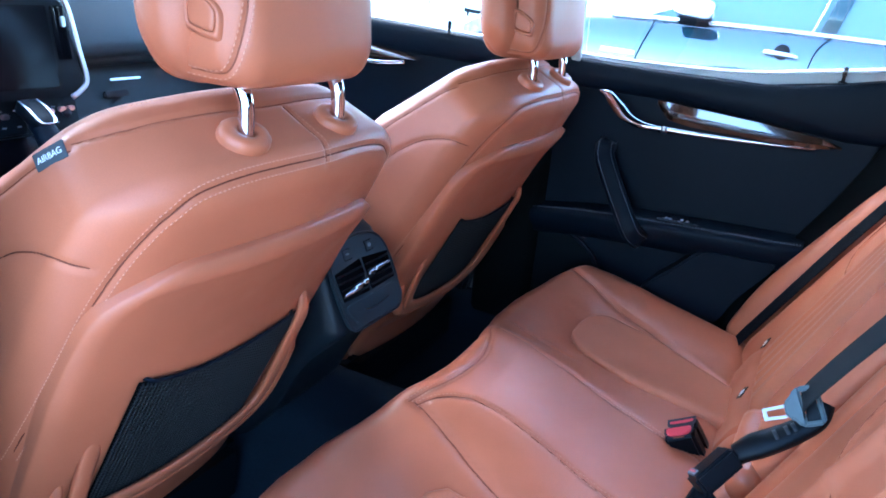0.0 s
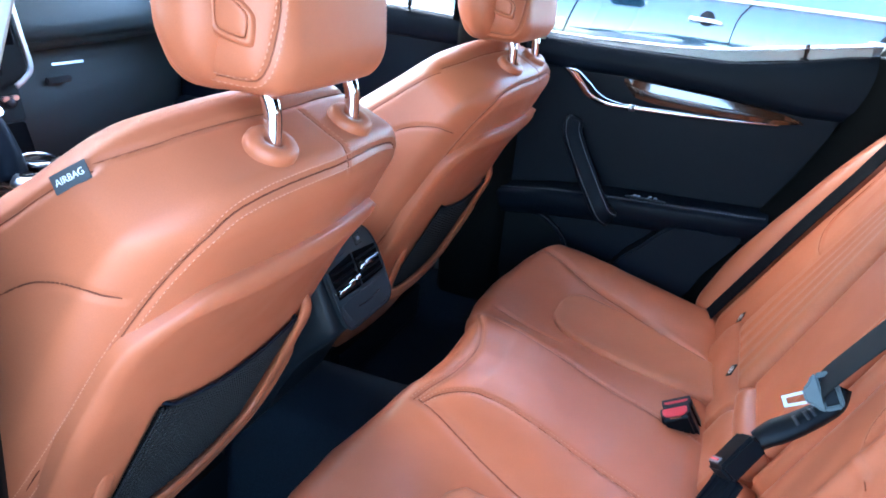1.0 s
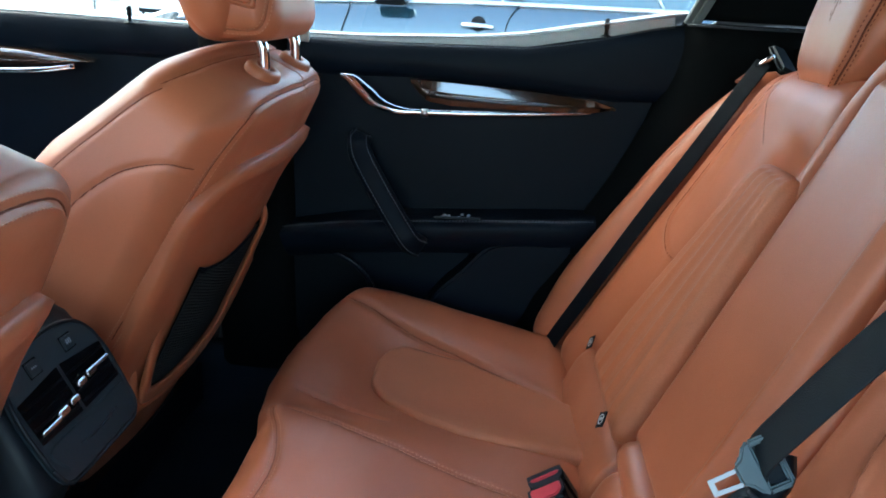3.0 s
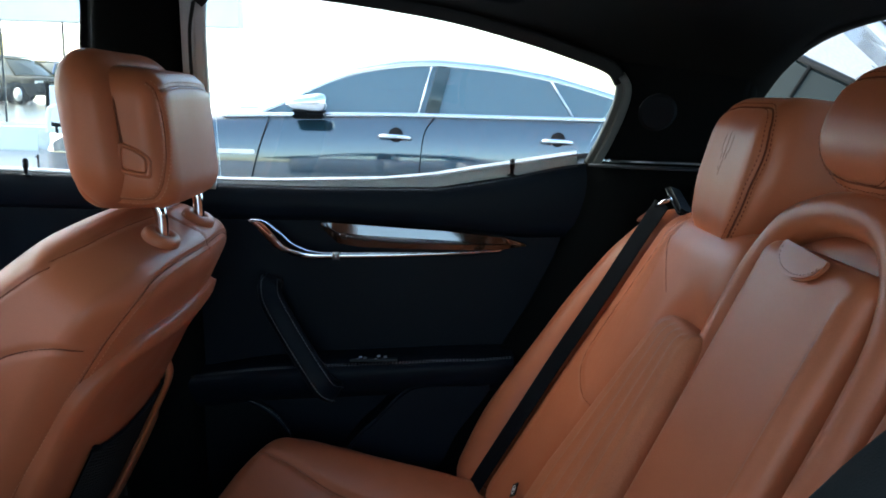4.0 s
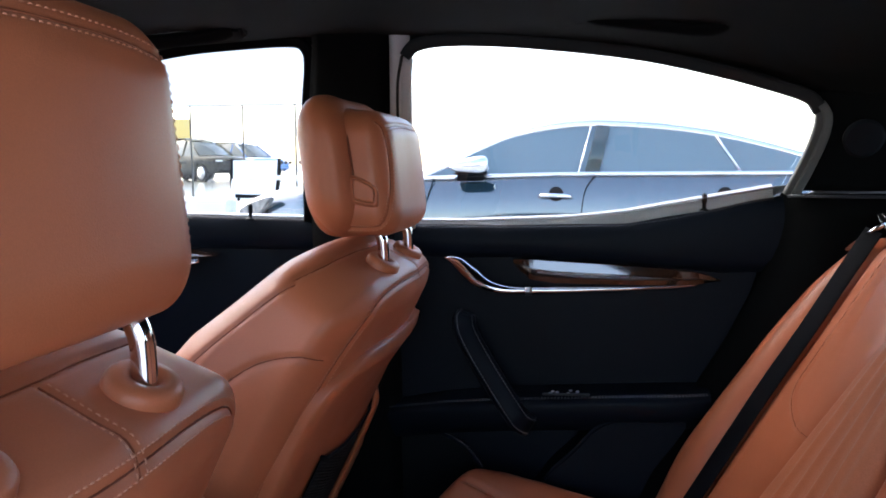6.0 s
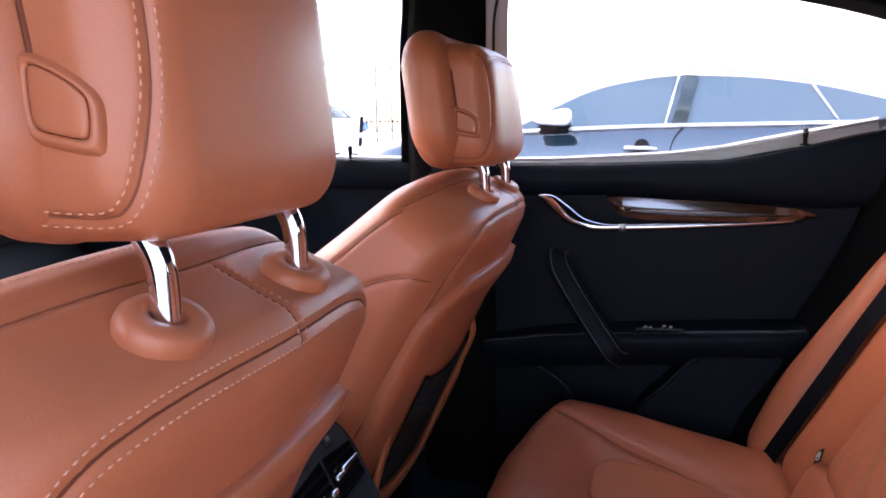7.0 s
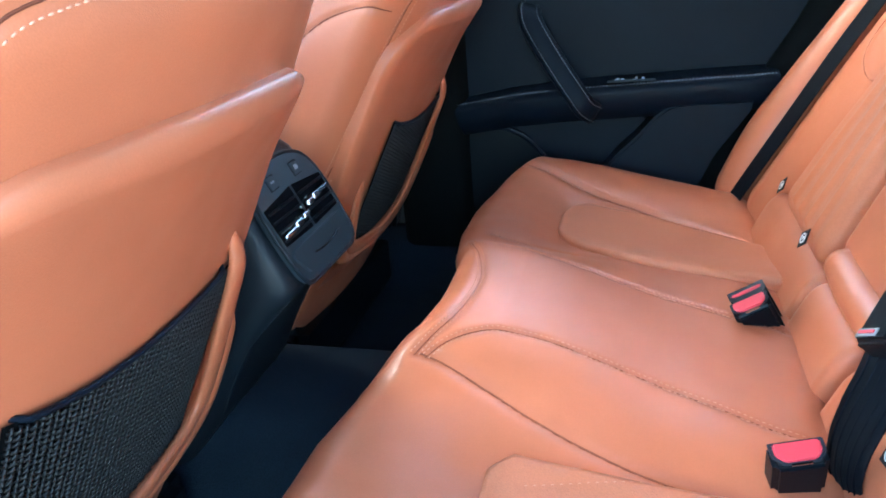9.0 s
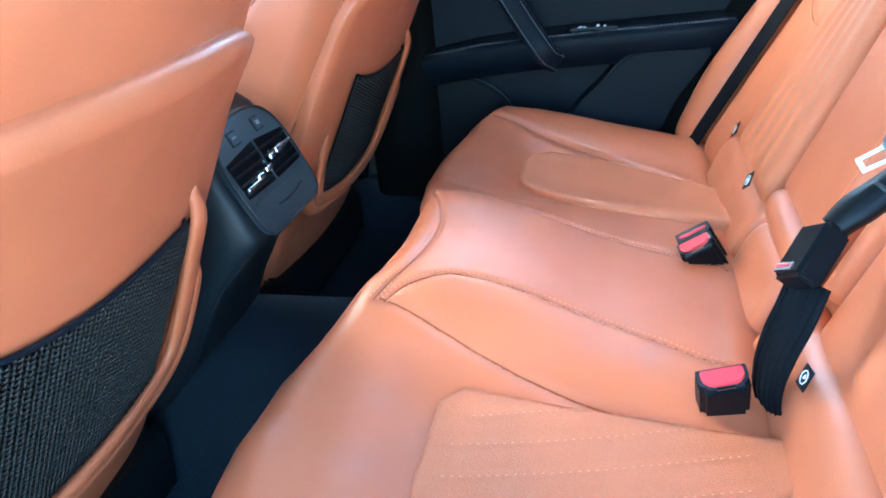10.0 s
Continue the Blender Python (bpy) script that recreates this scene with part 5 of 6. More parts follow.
face = [tuple(p) for p in smooth_line([(-0.088, -0.045), (-0.082, -0.062), (-0.066, -0.069), (0.0, -0.070), (0.066, -0.069), (0.082, -0.062), (0.088, -0.045), (0.091, 0.0), (0.088, 0.028), (0.074, 0.053), (0.040, 0.066), (0.0, 0.069), (-0.040, 0.066), (-0.074, 0.053), (-0.088, 0.028), (-0.091, 0.0)], 0.008, True)[:-1]]
part("face_plate", slab(face, 0.010, vent_frame, 0.004, 2), VENT_FACE, con)
VENT_TRIM = material("bright_vent_trim", (0.80, 0.81, 0.82), 0.22, metal=1.0)
rim_line = smooth_line([(x * 0.985, y * 0.985) for x, y in face[::3]], 0.004, True)
part("face_rim", tube([vent_frame @ Vector((x, y, 0.0088)) for x, y in rim_line], 0.0022, 8), CONSOLE_SKIN, con)
for k in (-1, 1):
    part("vent_well", slab([(k * 0.003, -0.022), (k * 0.081, -0.020), (k * 0.083, 0.024), (k * 0.003, 0.031)], 0.0015, vent_frame @ Matrix.Translation((0, 0, 0.0092)), 0.0005), GLOSS_BLACK, con)
    for z in (-0.015, -0.004, 0.007, 0.018):
        part("vent_slat", box((0.076, 0.0026, 0.0045), vent_frame @ pose(k * 0.0425, z, 0.0115, 18, 0, 0), 0.0008), BLACK_PLASTIC, con)
    part("slat_trim", box((0.034, 0.0048, 0.003), vent_frame @ pose(k * 0.061, k * 0.0085 - 0.002, 0.0145, 12, 0, 0), 0.001), VENT_TRIM, con, "bright trim on the vent slat")
    part("vent_tab", box((0.020, 0.0085, 0.004), vent_frame @ pose(k * 0.036, k * 0.0065 - 0.001, 0.0150, 12, 0, 0), 0.0015), VENT_TRIM, con, "bright vent tab")
    part("vent_tab", box((0.017, 0.0075, 0.004), vent_frame @ pose(k * 0.0125, k * 0.0045 - 0.001, 0.0156, 12, 0, 0), 0.0015), VENT_TRIM, con, "bright vent tab")
    part("switch_gap", box((0.023, 0.018, 0.0012), vent_frame @ pose(k * 0.034, 0.046 - 0.002 * k * k, 0.0098), 0.0005), GLOSS_BLACK, con)
    part("switch", box((0.020, 0.015, 0.003), vent_frame @ pose(k * 0.034, 0.044, 0.0104), 0.0012), VENT_FACE, con)
    for q in (-1, 0, 1):
        part("mark", box((0.0012, 0.0055 if k > 0 else 0.0022, 0.0006), vent_frame @ pose(k * 0.034 + q * 0.0034, 0.0445, 0.0122), 0.0), SWITCH_PRINT, con)
part("tray_lid", slab([tuple(p) for p in smooth_line([(-0.072, -0.050), (-0.060, -0.0585), (0.0, -0.0600), (0.060, -0.0585), (0.072, -0.050), (0.077, -0.028), (0.0, -0.027), (-0.077, -0.028)], 0.006, True)[:-1]], 0.0035, vent_frame @ Matrix.Translation((0, 0, 0.0085)), 0.0012), VENT_FACE, con)
part("tray_grip", tube([vent_frame @ Vector((x, -0.0435 - 0.0035 * math.cos(x * 36), 0.0118)) for x in np.linspace(-0.036, 0.044, 16)], 0.0013, 6), GLOSS_BLACK, con)


# ---- dashboard and front of the console ----
dash = thing("dashboard", (-1.0, 0, 0.6), "black leather dashboard with a large centre screen", "dashboard")
prof = [(-0.93, 0.60), (-0.90, 0.70), (-0.905, 0.76), (-0.925, 0.80), (-0.955, 0.845), (-0.962, 0.872), (-0.940, 0.884), (-0.912, 0.892), (-0.903, 0.906), (-0.908, 0.928), (-0.925, 0.958), (-0.955, 0.995), (-1.01, 1.056), (-1.08, 1.084), (-1.20, 1.062), (-1.32, 1.03), (-1.46, 0.99)]
rows = []
for y in np.linspace(-0.70, 0.70, 57):
    bow = -0.10 * (abs(y) / 0.7) ** 2
    rows.append([(x + bow, y, z) for x, z in prof])
part("panel", thick_net(rows, (-0.02, 0, -0.02)), DASH_SKIN, dash)
part("lower_panel", thick_net([[(x - 0.10 * (abs(y) / 0.7) ** 2, y, z) for x, z in ((-0.95, 0.62), (-1.02, 0.50), (-1.10, 0.36))] for y in np.linspace(-0.70, 0.70, 15)], (-0.02, 0, 0)), BLACK_PLASTIC, dash)
part("slot_trim", box((0.003, 0.085, 0.005), pose(-0.940, 0.258, 0.840, 0, -20, 0), 0.001), SATIN, dash, "bright slot trim")
part("glovebox_button", box((0.010, 0.066, 0.014), pose(-0.930, 0.222, 0.810, 0, -14, 0), 0.003), GREY_PLASTIC, dash)
vf = Matrix.Translation((-0.995, 0.586, 0.980)) @ Matrix(((0, -0.20, 0.98, 0), (1, 0, 0, 0), (0, 0.98, 0.20, 0), (0, 0, 0, 1))) @ pose(0, 0, 0, 0, 0, 4)
pod = part("end_vent", box((0.104, 0.062, 0.08), vf @ Matrix.Translation((0, 0, -0.042)), 0.008, 3), BLACK_PLASTIC, dash, "end air vent with a bright frame")
part("vent_frame", tube([vf @ Vector((x, y, 0.0)) for x, y in smooth_line([(-0.044, -0.029), (0.040, -0.029), (0.049, -0.024), (0.046, 0.024), (0.038, 0.029), (-0.046, 0.029), (-0.051, 0.024), (-0.050, -0.024)], 0.004, True)], 0.0034, 8), SATIN, pod)
part("vent_well", box((0.088, 0.048, 0.003), vf, 0.001), GLOSS_BLACK, pod)
for q in (-0.014, 0.0, 0.014):
    part("vent_slat", box((0.084, 0.0028, 0.007), vf @ pose(0, q, 0.004, 25, 0, 0), 0.0008), GREY_PLASTIC, pod)
part("vent_tab", box((0.018, 0.005, 0.006), vf @ pose(0.004, 0.001, 0.009, 25, 0, 0), 0.001), SATIN, pod)
# centre stack
sf = Matrix.Translation((-0.875, -0.055, 0.915)) @ Matrix(((0, -0.22, 0.975, 0), (1, 0, 0, 0), (0, 0.975, 0.22, 0), (0, 0, 0, 1)))
outl = [(-0.135, -0.085), (0.105, -0.085), (0.135, -0.060), (0.120, 0.085), (0.10, 0.105), (-0.12, 0.105), (-0.135, 0.09)]
stack = part("stack_frame", slab(outl, 0.03, sf @ Matrix.Translation((0, 0, -0.02)), 0.006), BLACK_PLASTIC, dash)
part("bright_edge", strip((np.array([sf @ Vector((x, y, 0.012)) for x, y in smooth_line([(0.095, -0.088), (0.118, -0.076), (0.136, -0.056), (0.131, 0.0), (0.121, 0.085), (0.105, 0.108)], 0.006)])), np.array(sf.col[2][:3]), 0.010, 0.004), SATIN, stack, "bright curved screen edge")
part("screen", slab([(-0.118, -0.066), (0.075, -0.066), (0.075, 0.085), (-0.118, 0.085)], 0.004, sf @ Matrix.Translation((0, 0, 0.010)), 0.002), GLOSS_BLACK, stack, "dark glossy screen")
for k in range(7):
    part("screen_mark", box((0.003, 0.003 + 0.001 * (k % 3), 0.0006), sf @ pose(-0.085 + 0.0048 * k, -0.055, 0.0145), 0), WHITE, stack)
for k in range(3):
    part("vent_slat", box((0.006, 0.10, 0.012), sf @ pose(0.088 + 0.010 * k, 0.035 + 0.0 * k, 0.010, 0, 25, 0), 0.001), GLOSS_BLACK, stack)
part("vent_tab", box((0.010, 0.020, 0.008), sf @ pose(0.102, 0.055, 0.018), 0.002), SATIN, stack)
cf = Matrix.Translation((-0.868, -0.045, 0.795)) @ Matrix(((0, -0.35, 0.937, 0), (1, 0, 0, 0), (0, 0.937, 0.35, 0), (0, 0, 0, 1)))
clim = part("climate_panel", slab([(-0.13, -0.034), (0.10, -0.034), (0.105, 0.034), (-0.13, 0.034)], 0.02, cf, 0.003), BLACK_PLASTIC, dash)
for x in (-0.09, 0.0, 0.075):
    part("knob", lathe([(0.013, 0), (0.014, 0.004), (0.012, 0.010), (0.0, 0.011)], cf @ Matrix.Translation((x, 0, 0.020)) @ Matrix.Diagonal((0.7, 0.7, 0.6, 1)), 18), GREY_PLASTIC, clim)
for x in (-0.06, -0.03, 0.03, 0.05):
    for y in (-0.016, 0.014):
        part("mark", box((0.008, 0.003, 0.001), cf @ pose(x, y, 0.0205), 0), ICON, clim)
for x, y in ((-0.075, 0.004), (-0.055, 0.004), (0.020, 0.006), (0.040, 0.006), (0.066, 0.008), (0.086, 0.008)):
    part("toggle", box((0.016, 0.009, 0.010), cf @ pose(x, y, 0.022, 20, 0, 0), 0.002), SATIN, clim, "bright toggle switch")
part("chrome_line", box((0.215, 0.004, 0.004), cf @ pose(-0.013, 0.036, 0.021), 0.001), SATIN, clim)
for y in (-0.045, -0.075):
    part("chrome_line", box((0.20, 0.004, 0.004), cf @ pose(-0.015, y, 0.012), 0.001), SATIN, clim)
part("lower_stack_panel", slab([(-0.13, -0.13), (0.10, -0.13), (0.10, -0.036), (-0.13, -0.036)], 0.015, cf, 0.003), GLOSS_BLACK, dash)
# front part of the console top: wood deck, gear lever, dial
part("deck", slab([(-0.20, -0.115), (0.30, -0.120), (0.30, 0.120), (-0.20, 0.115)], 0.02, Matrix.Translation((-0.62, 0, 0.690)) @ pose(0, 0, 0, 0, -3, 0), 0.006), WOOD, con, "glossy dark wood console deck")
lever = thing("gear_lever", (-0.74, -0.066, 0.70), "black and metal gear lever on the console", "gear lever")
stem = smooth_line([(-0.745, -0.066, 0.700), (-0.762, -0.063, 0.740), (-0.788, -0.060, 0.780), (-0.818, -0.058, 0.803)], 0.01)
part("stem", tube(stem, np.linspace(0.027, 0.019, len(stem)), 14), BLACK_LEATHER, lever)
hv2, hf2 = rbox((0.038, 0.022, 0.014), (0.02, 0.012, 0.008), 0.006, (0, 0, 0))
hm = pose(-0.820, -0.058, 0.811, 0, 28, 0)
part("knob", ([hm @ Vector(v) for v in hv2], hf2), BLACK_PLASTIC, lever)
part("knob_trim", strip(np.array([hm @ Vector(v) for v in smooth_line([(-0.032, -0.018, 0.011), (0.0, -0.019, 0.014), (0.034, -0.014, 0.010), (0.034, 0.014, 0.010), (0.0, 0.019, 0.014), (-0.032, 0.018, 0.011)], 0.005)]), np.array((0.3, 0, 1.0)), 0.006, 0.003), CHROME, lever)
dial = thing("console_dial", (-0.685, -0.092, 0.708), "round metal control dial on the console", "dial")
part("ring", lathe([(0.026, 0), (0.026, 0.006), (0.021, 0.016), (0.012, 0.018), (0.0, 0.018)], pose(-0.685, -0.092, 0.710), 28), SATIN, dial)
part("cap", lathe([(0.013, 0), (0.013, 0.002), (0.0, 0.003)], pose(-0.685, -0.092, 0.7275), 20), GLOSS_BLACK, dial)
for x, y, rr in ((-0.672, -0.022, 0.040), (-0.775, 0.015, 0.036)):
    ringl = smooth_line([(x + rr * math.cos(w), y + rr * math.sin(w), 0.714) for w in np.linspace(0, 2 * math.pi, 12, endpoint=False)], 0.006, True)
    hold = thing("cup_holder", (x, y, 0.71), "bright ringed cup holder in the console deck", "cup holder", "cup holders")
    part("rim", tube(ringl, 0.004, 8), CHROME, hold)
    part("well", lathe([(rr - 0.002, 0.0), (rr - 0.003, 0.001), (0.0, 0.001)], pose(x, y, 0.7095), 24), GLOSS_BLACK, hold)

# ---- belts and buckles ----
def webbing(line, ups, name, label, width=0.047, cloth=None):
    b = thing(name, tuple(line[-1]), label, "seat belt", "seat belts")
    part("webbing", strip(line, ups, width, 0.0014, 0.0), cloth or WEBBING, b)
    return b


bl = rear_place(smooth_line([(0.512, 0.489, -0.020), (0.515, 0.425, -0.014), (0.520, 0.316, -0.005), (0.525, 0.203, 0.007), (0.530, 0.08, 0.017), (0.536, -0.06, 0.028), (0.538, -0.09, 0.026)], 0.008)) + 0.007 * RN + np.array([0, -0.006, 0])
n = len(bl)
ups = np.array([0.9 * RN + np.array([0, -0.22, 0]) for k in range(n)])
belt_r = webbing(bl, ups, "seat_belt", "dark webbing seat belt over the outer rear backrest", 0.044, DARK_WEB)
top_at = rear_place((0.505, 0.492, -0.022))
part("guide", slab([(-0.045, -0.012), (0.03, -0.014), (0.035, 0.012), (-0.03, 0.018)], 0.012, Matrix.Translation(top_at + np.array([0.012, -0.004, 0.0])) @ pose(0, 0, 0, 15, -30, 100), 0.005), BLACK_PLASTIC, belt_r)
part("guide_bar", tube([tuple(rear_place((0.542, 0.468, -0.010))), tuple(rear_place((0.482, 0.500, -0.012)))], 0.0035, 10), CHROME, belt_r, "bright belt guide bar")
part("guide_tab", box((0.03, 0.02, 0.006), Matrix.Translation(rear_place((0.545, 0.460, -0.014))) @ pose(0, 0, 0, 0, -30, 30), 0.002), SHADE_THREAD, belt_r)

# belt of the middle place with its tongue and black boot
ml = rear_place(smooth_line([(-0.262, 0.53, -0.005), (-0.245, 0.42, 0.034), (-0.228, 0.345, 0.046), (-0.213, 0.295, 0.048), (-0.196, 0.235, 0.048), (-0.184, 0.197, 0.046), (-0.180, 0.186, 0.040)], 0.008))
mid = webbing(ml, np.array([RN + np.array([0, -0.30, 0.0])] * len(ml)), "middle_seat_belt", "grey webbing belt with a hanging steel tongue", 0.034)
belt_up, facing = Vector((0.870, 0.077, 0.488)).normalized(), Vector((-0.170, -0.880, 0.443)).normalized()
facing = (facing - belt_up * facing.dot(belt_up)).normalized()
across = belt_up.cross(facing)
tf = Matrix(((across.x, belt_up.x, facing.x, 0.528), (across.y, belt_up.y, facing.y, -0.186), (across.z, belt_up.z, facing.z, 0.764), (0, 0, 0, 1))) @ Matrix.Diagonal((0.60, 0.62, 0.75, 1))
# a frame round a wide slot, drawn in to the neck of the steel blade
tongue = part("tongue_body", slab([(-0.013, -0.030), (0.013, -0.030), (0.018, -0.020), (0.033, -0.010), (0.035, 0.0), (-0.035, 0.0), (-0.033, -0.010), (-0.018, -0.020)], 0.011, tf @ Matrix.Translation((0, 0, -0.004)), 0.0035, 3), TONGUE, mid, "grey plastic belt tongue")
for k in (-1, 1):
    part("frame_side", box((0.009, 0.030, 0.012), tf @ Matrix.Translation((k * 0.0305, 0.011, 0.001)), 0.003, 3), TONGUE, tongue)
part("frame_bar", box((0.064, 0.008, 0.010), tf @ Matrix.Translation((0, 0.026, -0.002)), 0.003, 3), TONGUE, tongue)
part("slot", box((0.050, 0.020, 0.004), tf @ Matrix.Translation((0, 0.011, -0.005)), 0.001), BLACK_PLASTIC, tongue)
blade_at = tf @ Matrix.Translation((0.003, 0, 0))
for k in (-1, 1):
    part("tongue_prong", slab([(k * 0.005, -0.062), (k * 0.011, -0.060), (k * 0.012, -0.028), (k * 0.0065, -0.028)], 0.0025, blade_at, 0.0007), STEEL, tongue, "steel tongue")
part("prong_end", slab([(-0.011, -0.066), (0.011, -0.066), (0.011, -0.059), (-0.011, -0.059)], 0.0025, blade_at, 0.0007), STEEL, tongue)
boot = smooth_line([(0.552, -0.172, 0.768), (0.548, -0.180, 0.752), (0.534, -0.186, 0.737), (0.514, -0.194, 0.721), (0.493, -0.199, 0.705), (0.480, -0.203, 0.692)], 0.004)
wb = np.interp(np.linspace(0, 1, len(boot)), [0, 0.2, 0.5, 0.8, 1], [0.006, 0.009, 0.011, 0.012, 0.009])
flat = np.array((-0.75, -0.55, 0.4))
sleeve = part("boot", strip(boot, flat, wb * 2.5, 0.008, 0.004), BLACK_PLASTIC, mid, "black plastic belt boot")
for k in (0.40, 0.48, 0.56):
    i = int(len(boot) * k)
    part("ridge", strip(boot[i:i + 2], flat, wb[i] * 1.8, 0.0088, 0.0044), GREY_PLASTIC, sleeve)
mf2 = Matrix.Translation((0.462, -0.215, 0.674)) @ Matrix(((0.30, 0.50, -0.81, 0), (-0.82, 0.57, 0.05, 0), (0.49, 0.65, 0.58, 0), (0, 0, 0, 1)))
mini = part("anchor_buckle", box((0.042, 0.054, 0.024), mf2, 0.004, 3), BLACK_PLASTIC, mid, "black anchor buckle with a red release slot")
part("release_frame", box((0.026, 0.0085, 0.002), mf2 @ pose(-0.006, -0.018, 0.0118), 0.0008), ICON, mini)
part("release", box((0.021, 0.0045, 0.003), mf2 @ pose(-0.006, -0.018, 0.0122), 0.001), RED, mini)
tail = smooth_line([(0.462, -0.224, 0.656), (0.453, -0.231, 0.628), (0.444, -0.233, 0.600), (0.440, -0.227, 0.567), (0.442, -0.219, 0.537), (0.448, -0.213, 0.515)], 0.004)
part("tail", strip(tail, np.array((-0.8, -0.45, 0.4)), 0.046, 0.002, 0.0015), DARK_WEB, mid, "ribbed black webbing tail")
for k in (-0.016, -0.008, 0.0, 0.008, 0.016):
    t = np.gradient(tail, axis=0)
    t /= np.linalg.norm(t, axis=1, keepdims=True)
    sd = np.cross(t, np.array((-0.8, -0.45, 0.4)))
    sd /= np.linalg.norm(sd, axis=1, keepdims=True)
    part("rib", tube(tail + sd * k + np.cross(sd, t) * 0.0032, 0.0011, 6), DARK_WEB, mid)


def buckle(at, way, side, label, twin):
    """A belt buckle: black case with a red push button on its upper end."""
    up = Vector(way).normalized()
    sx = Vector(side)
    sx = (sx - up * sx.dot(up)).normalized()
    sy = up.cross(sx)
    m = Matrix(((sx.x, sy.x, up.x, at[0]), (sx.y, sy.y, up.y, at[1]), (sx.z, sy.z, up.z, at[2]), (0, 0, 0, 1)))
    b = thing("belt_buckle", at, label, "belt buckle", "belt buckles")
    for j, (dx, dy, dz) in enumerate([(0, 0, 0), (0.002, 0.0235, -0.006)][: 2 if twin else 1]):
        mm = m @ Matrix.Translation((dx, dy, dz))
        case = part("case", box((0.044, 0.026, 0.085), mm @ Matrix.Translation((0, 0, -0.0425)), 0.005, 3), BLACK_PLASTIC, b)
        face = [(-0.0185, 0.0085), (0.0185, 0.0085), (0.0185, -0.002), (0.012, -0.0085), (-0.012, -0.0085), (-0.0185, -0.002)]
        part("surround", slab([(x * 1.18, y * 1.22) for x, y in face], 0.002, mm @ Matrix.Translation((0, 0, -0.0012)), 0.0008), GREY_PLASTIC, case)
        if j:
            face = [(x, 0.0015 + y * 0.3) for x, y in face]
        part("push_button", slab(face, 0.0042, mm @ Matrix.Translation((0, 0, -0.0015)), 0.0014), RED, case, "red push button")
        part("tongue_slot", slab([(-0.008, -0.0115), (0.008, -0.0115), (0.008, -0.0085), (-0.008, -0.0085)], 0.0012, mm @ Matrix.Translation((0, 0, -0.0005)), 0), CHROME, case)
    return b


buckle((0.398, 0.057, 0.553), (-0.45, -0.35, 0.82), (0.97, 0.23, 0.0), "black belt buckle with a red button in the seat gap", True)
buckle((0.400, -0.240, 0.566), (-0.10, -0.42, 0.88), (0.97, 0.23, 0.0), "black belt buckle with a red button in the seat gap", False)


# child seat anchor tags on the bite line
def anchor_tag(at, roll, size=0.021):
    b = thing("anchor_tag", at, "small black cloth anchor tag with a round emblem", "cloth tag", "anchor tags")
    m = Matrix.Translation(at) @ Matrix((( 0, RU[0], RN[0], 0), (-1, 0, 0, 0), (0, RU[2], RN[2], 0), (0, 0, 0, 1))) @ pose(0, 0, 0, 0, 0, roll)
    m = m @ Matrix.Diagonal((size / 0.026, size / 0.026, 1, 1))
    part("cloth", box((0.026, 0.026, 0.0014), m, 0.0004), BLACK_LEATHER, b)
    ringl = smooth_line([(0.0078 * math.cos(w), 0.0078 * math.sin(w), 0.0010) for w in np.linspace(0, 2 * math.pi, 10, endpoint=False)], 0.002, True)
    part("emblem_ring", tube(np.array([m @ Vector(v) for v in ringl]), 0.0006, 6), WHITE, b)
    part("emblem_bar", box((0.007, 0.002, 0.0006), m @ pose(0, 0, 0.0009, 0, 0, 30), 0), WHITE, b)
    part("emblem_bar", box((0.0025, 0.005, 0.0006), m @ pose(0.001, 0.001, 0.0010, 0, 0, 30), 0), WHITE, b)
    return b


anchor_tag(tuple(rear_place((0.409, 0.004, 0.019)) + np.array((0.006, 0, 0))), 40)
anchor_tag(tuple(rear_place((0.150, 0.012, 0.036)) + np.array((0.004, 0, 0))), 38)
anchor_tag(tuple(rear_place((-0.250, -0.008, 0.026))), 10, 0.020)

# ---- overhead ----
lamp = thing("dome_lamp", (0.32, 0.06, 1.325), "clear-lensed dome lamp in the headliner", "ceiling lamp")
LENS = material("lamp_lens", (0.80, 0.80, 0.78), 0.15, coat=0.5)
AMBER = material("amber_bulb", (0.75, 0.45, 0.12), 0.3)
lv, lf = rbox((0.066, 0.040, 0.012), (0.02, 0.02, 0.010), 0.006, (0.322, 0.115, 1.3225))
part("lens", (lv, lf), LENS, lamp)
part("rim", rbox((0.076, 0.050, 0.006), (0.02, 0.02, 0.005), 0.008, (0.322, 0.115, 1.330)), SATIN, lamp, "bright lamp surround")
part("bulb_cover", rbox((0.020, 0.016, 0.006), (0.006, 0.006, 0.005), 0.006, (0.300, 0.110, 1.3105)), AMBER, lamp)


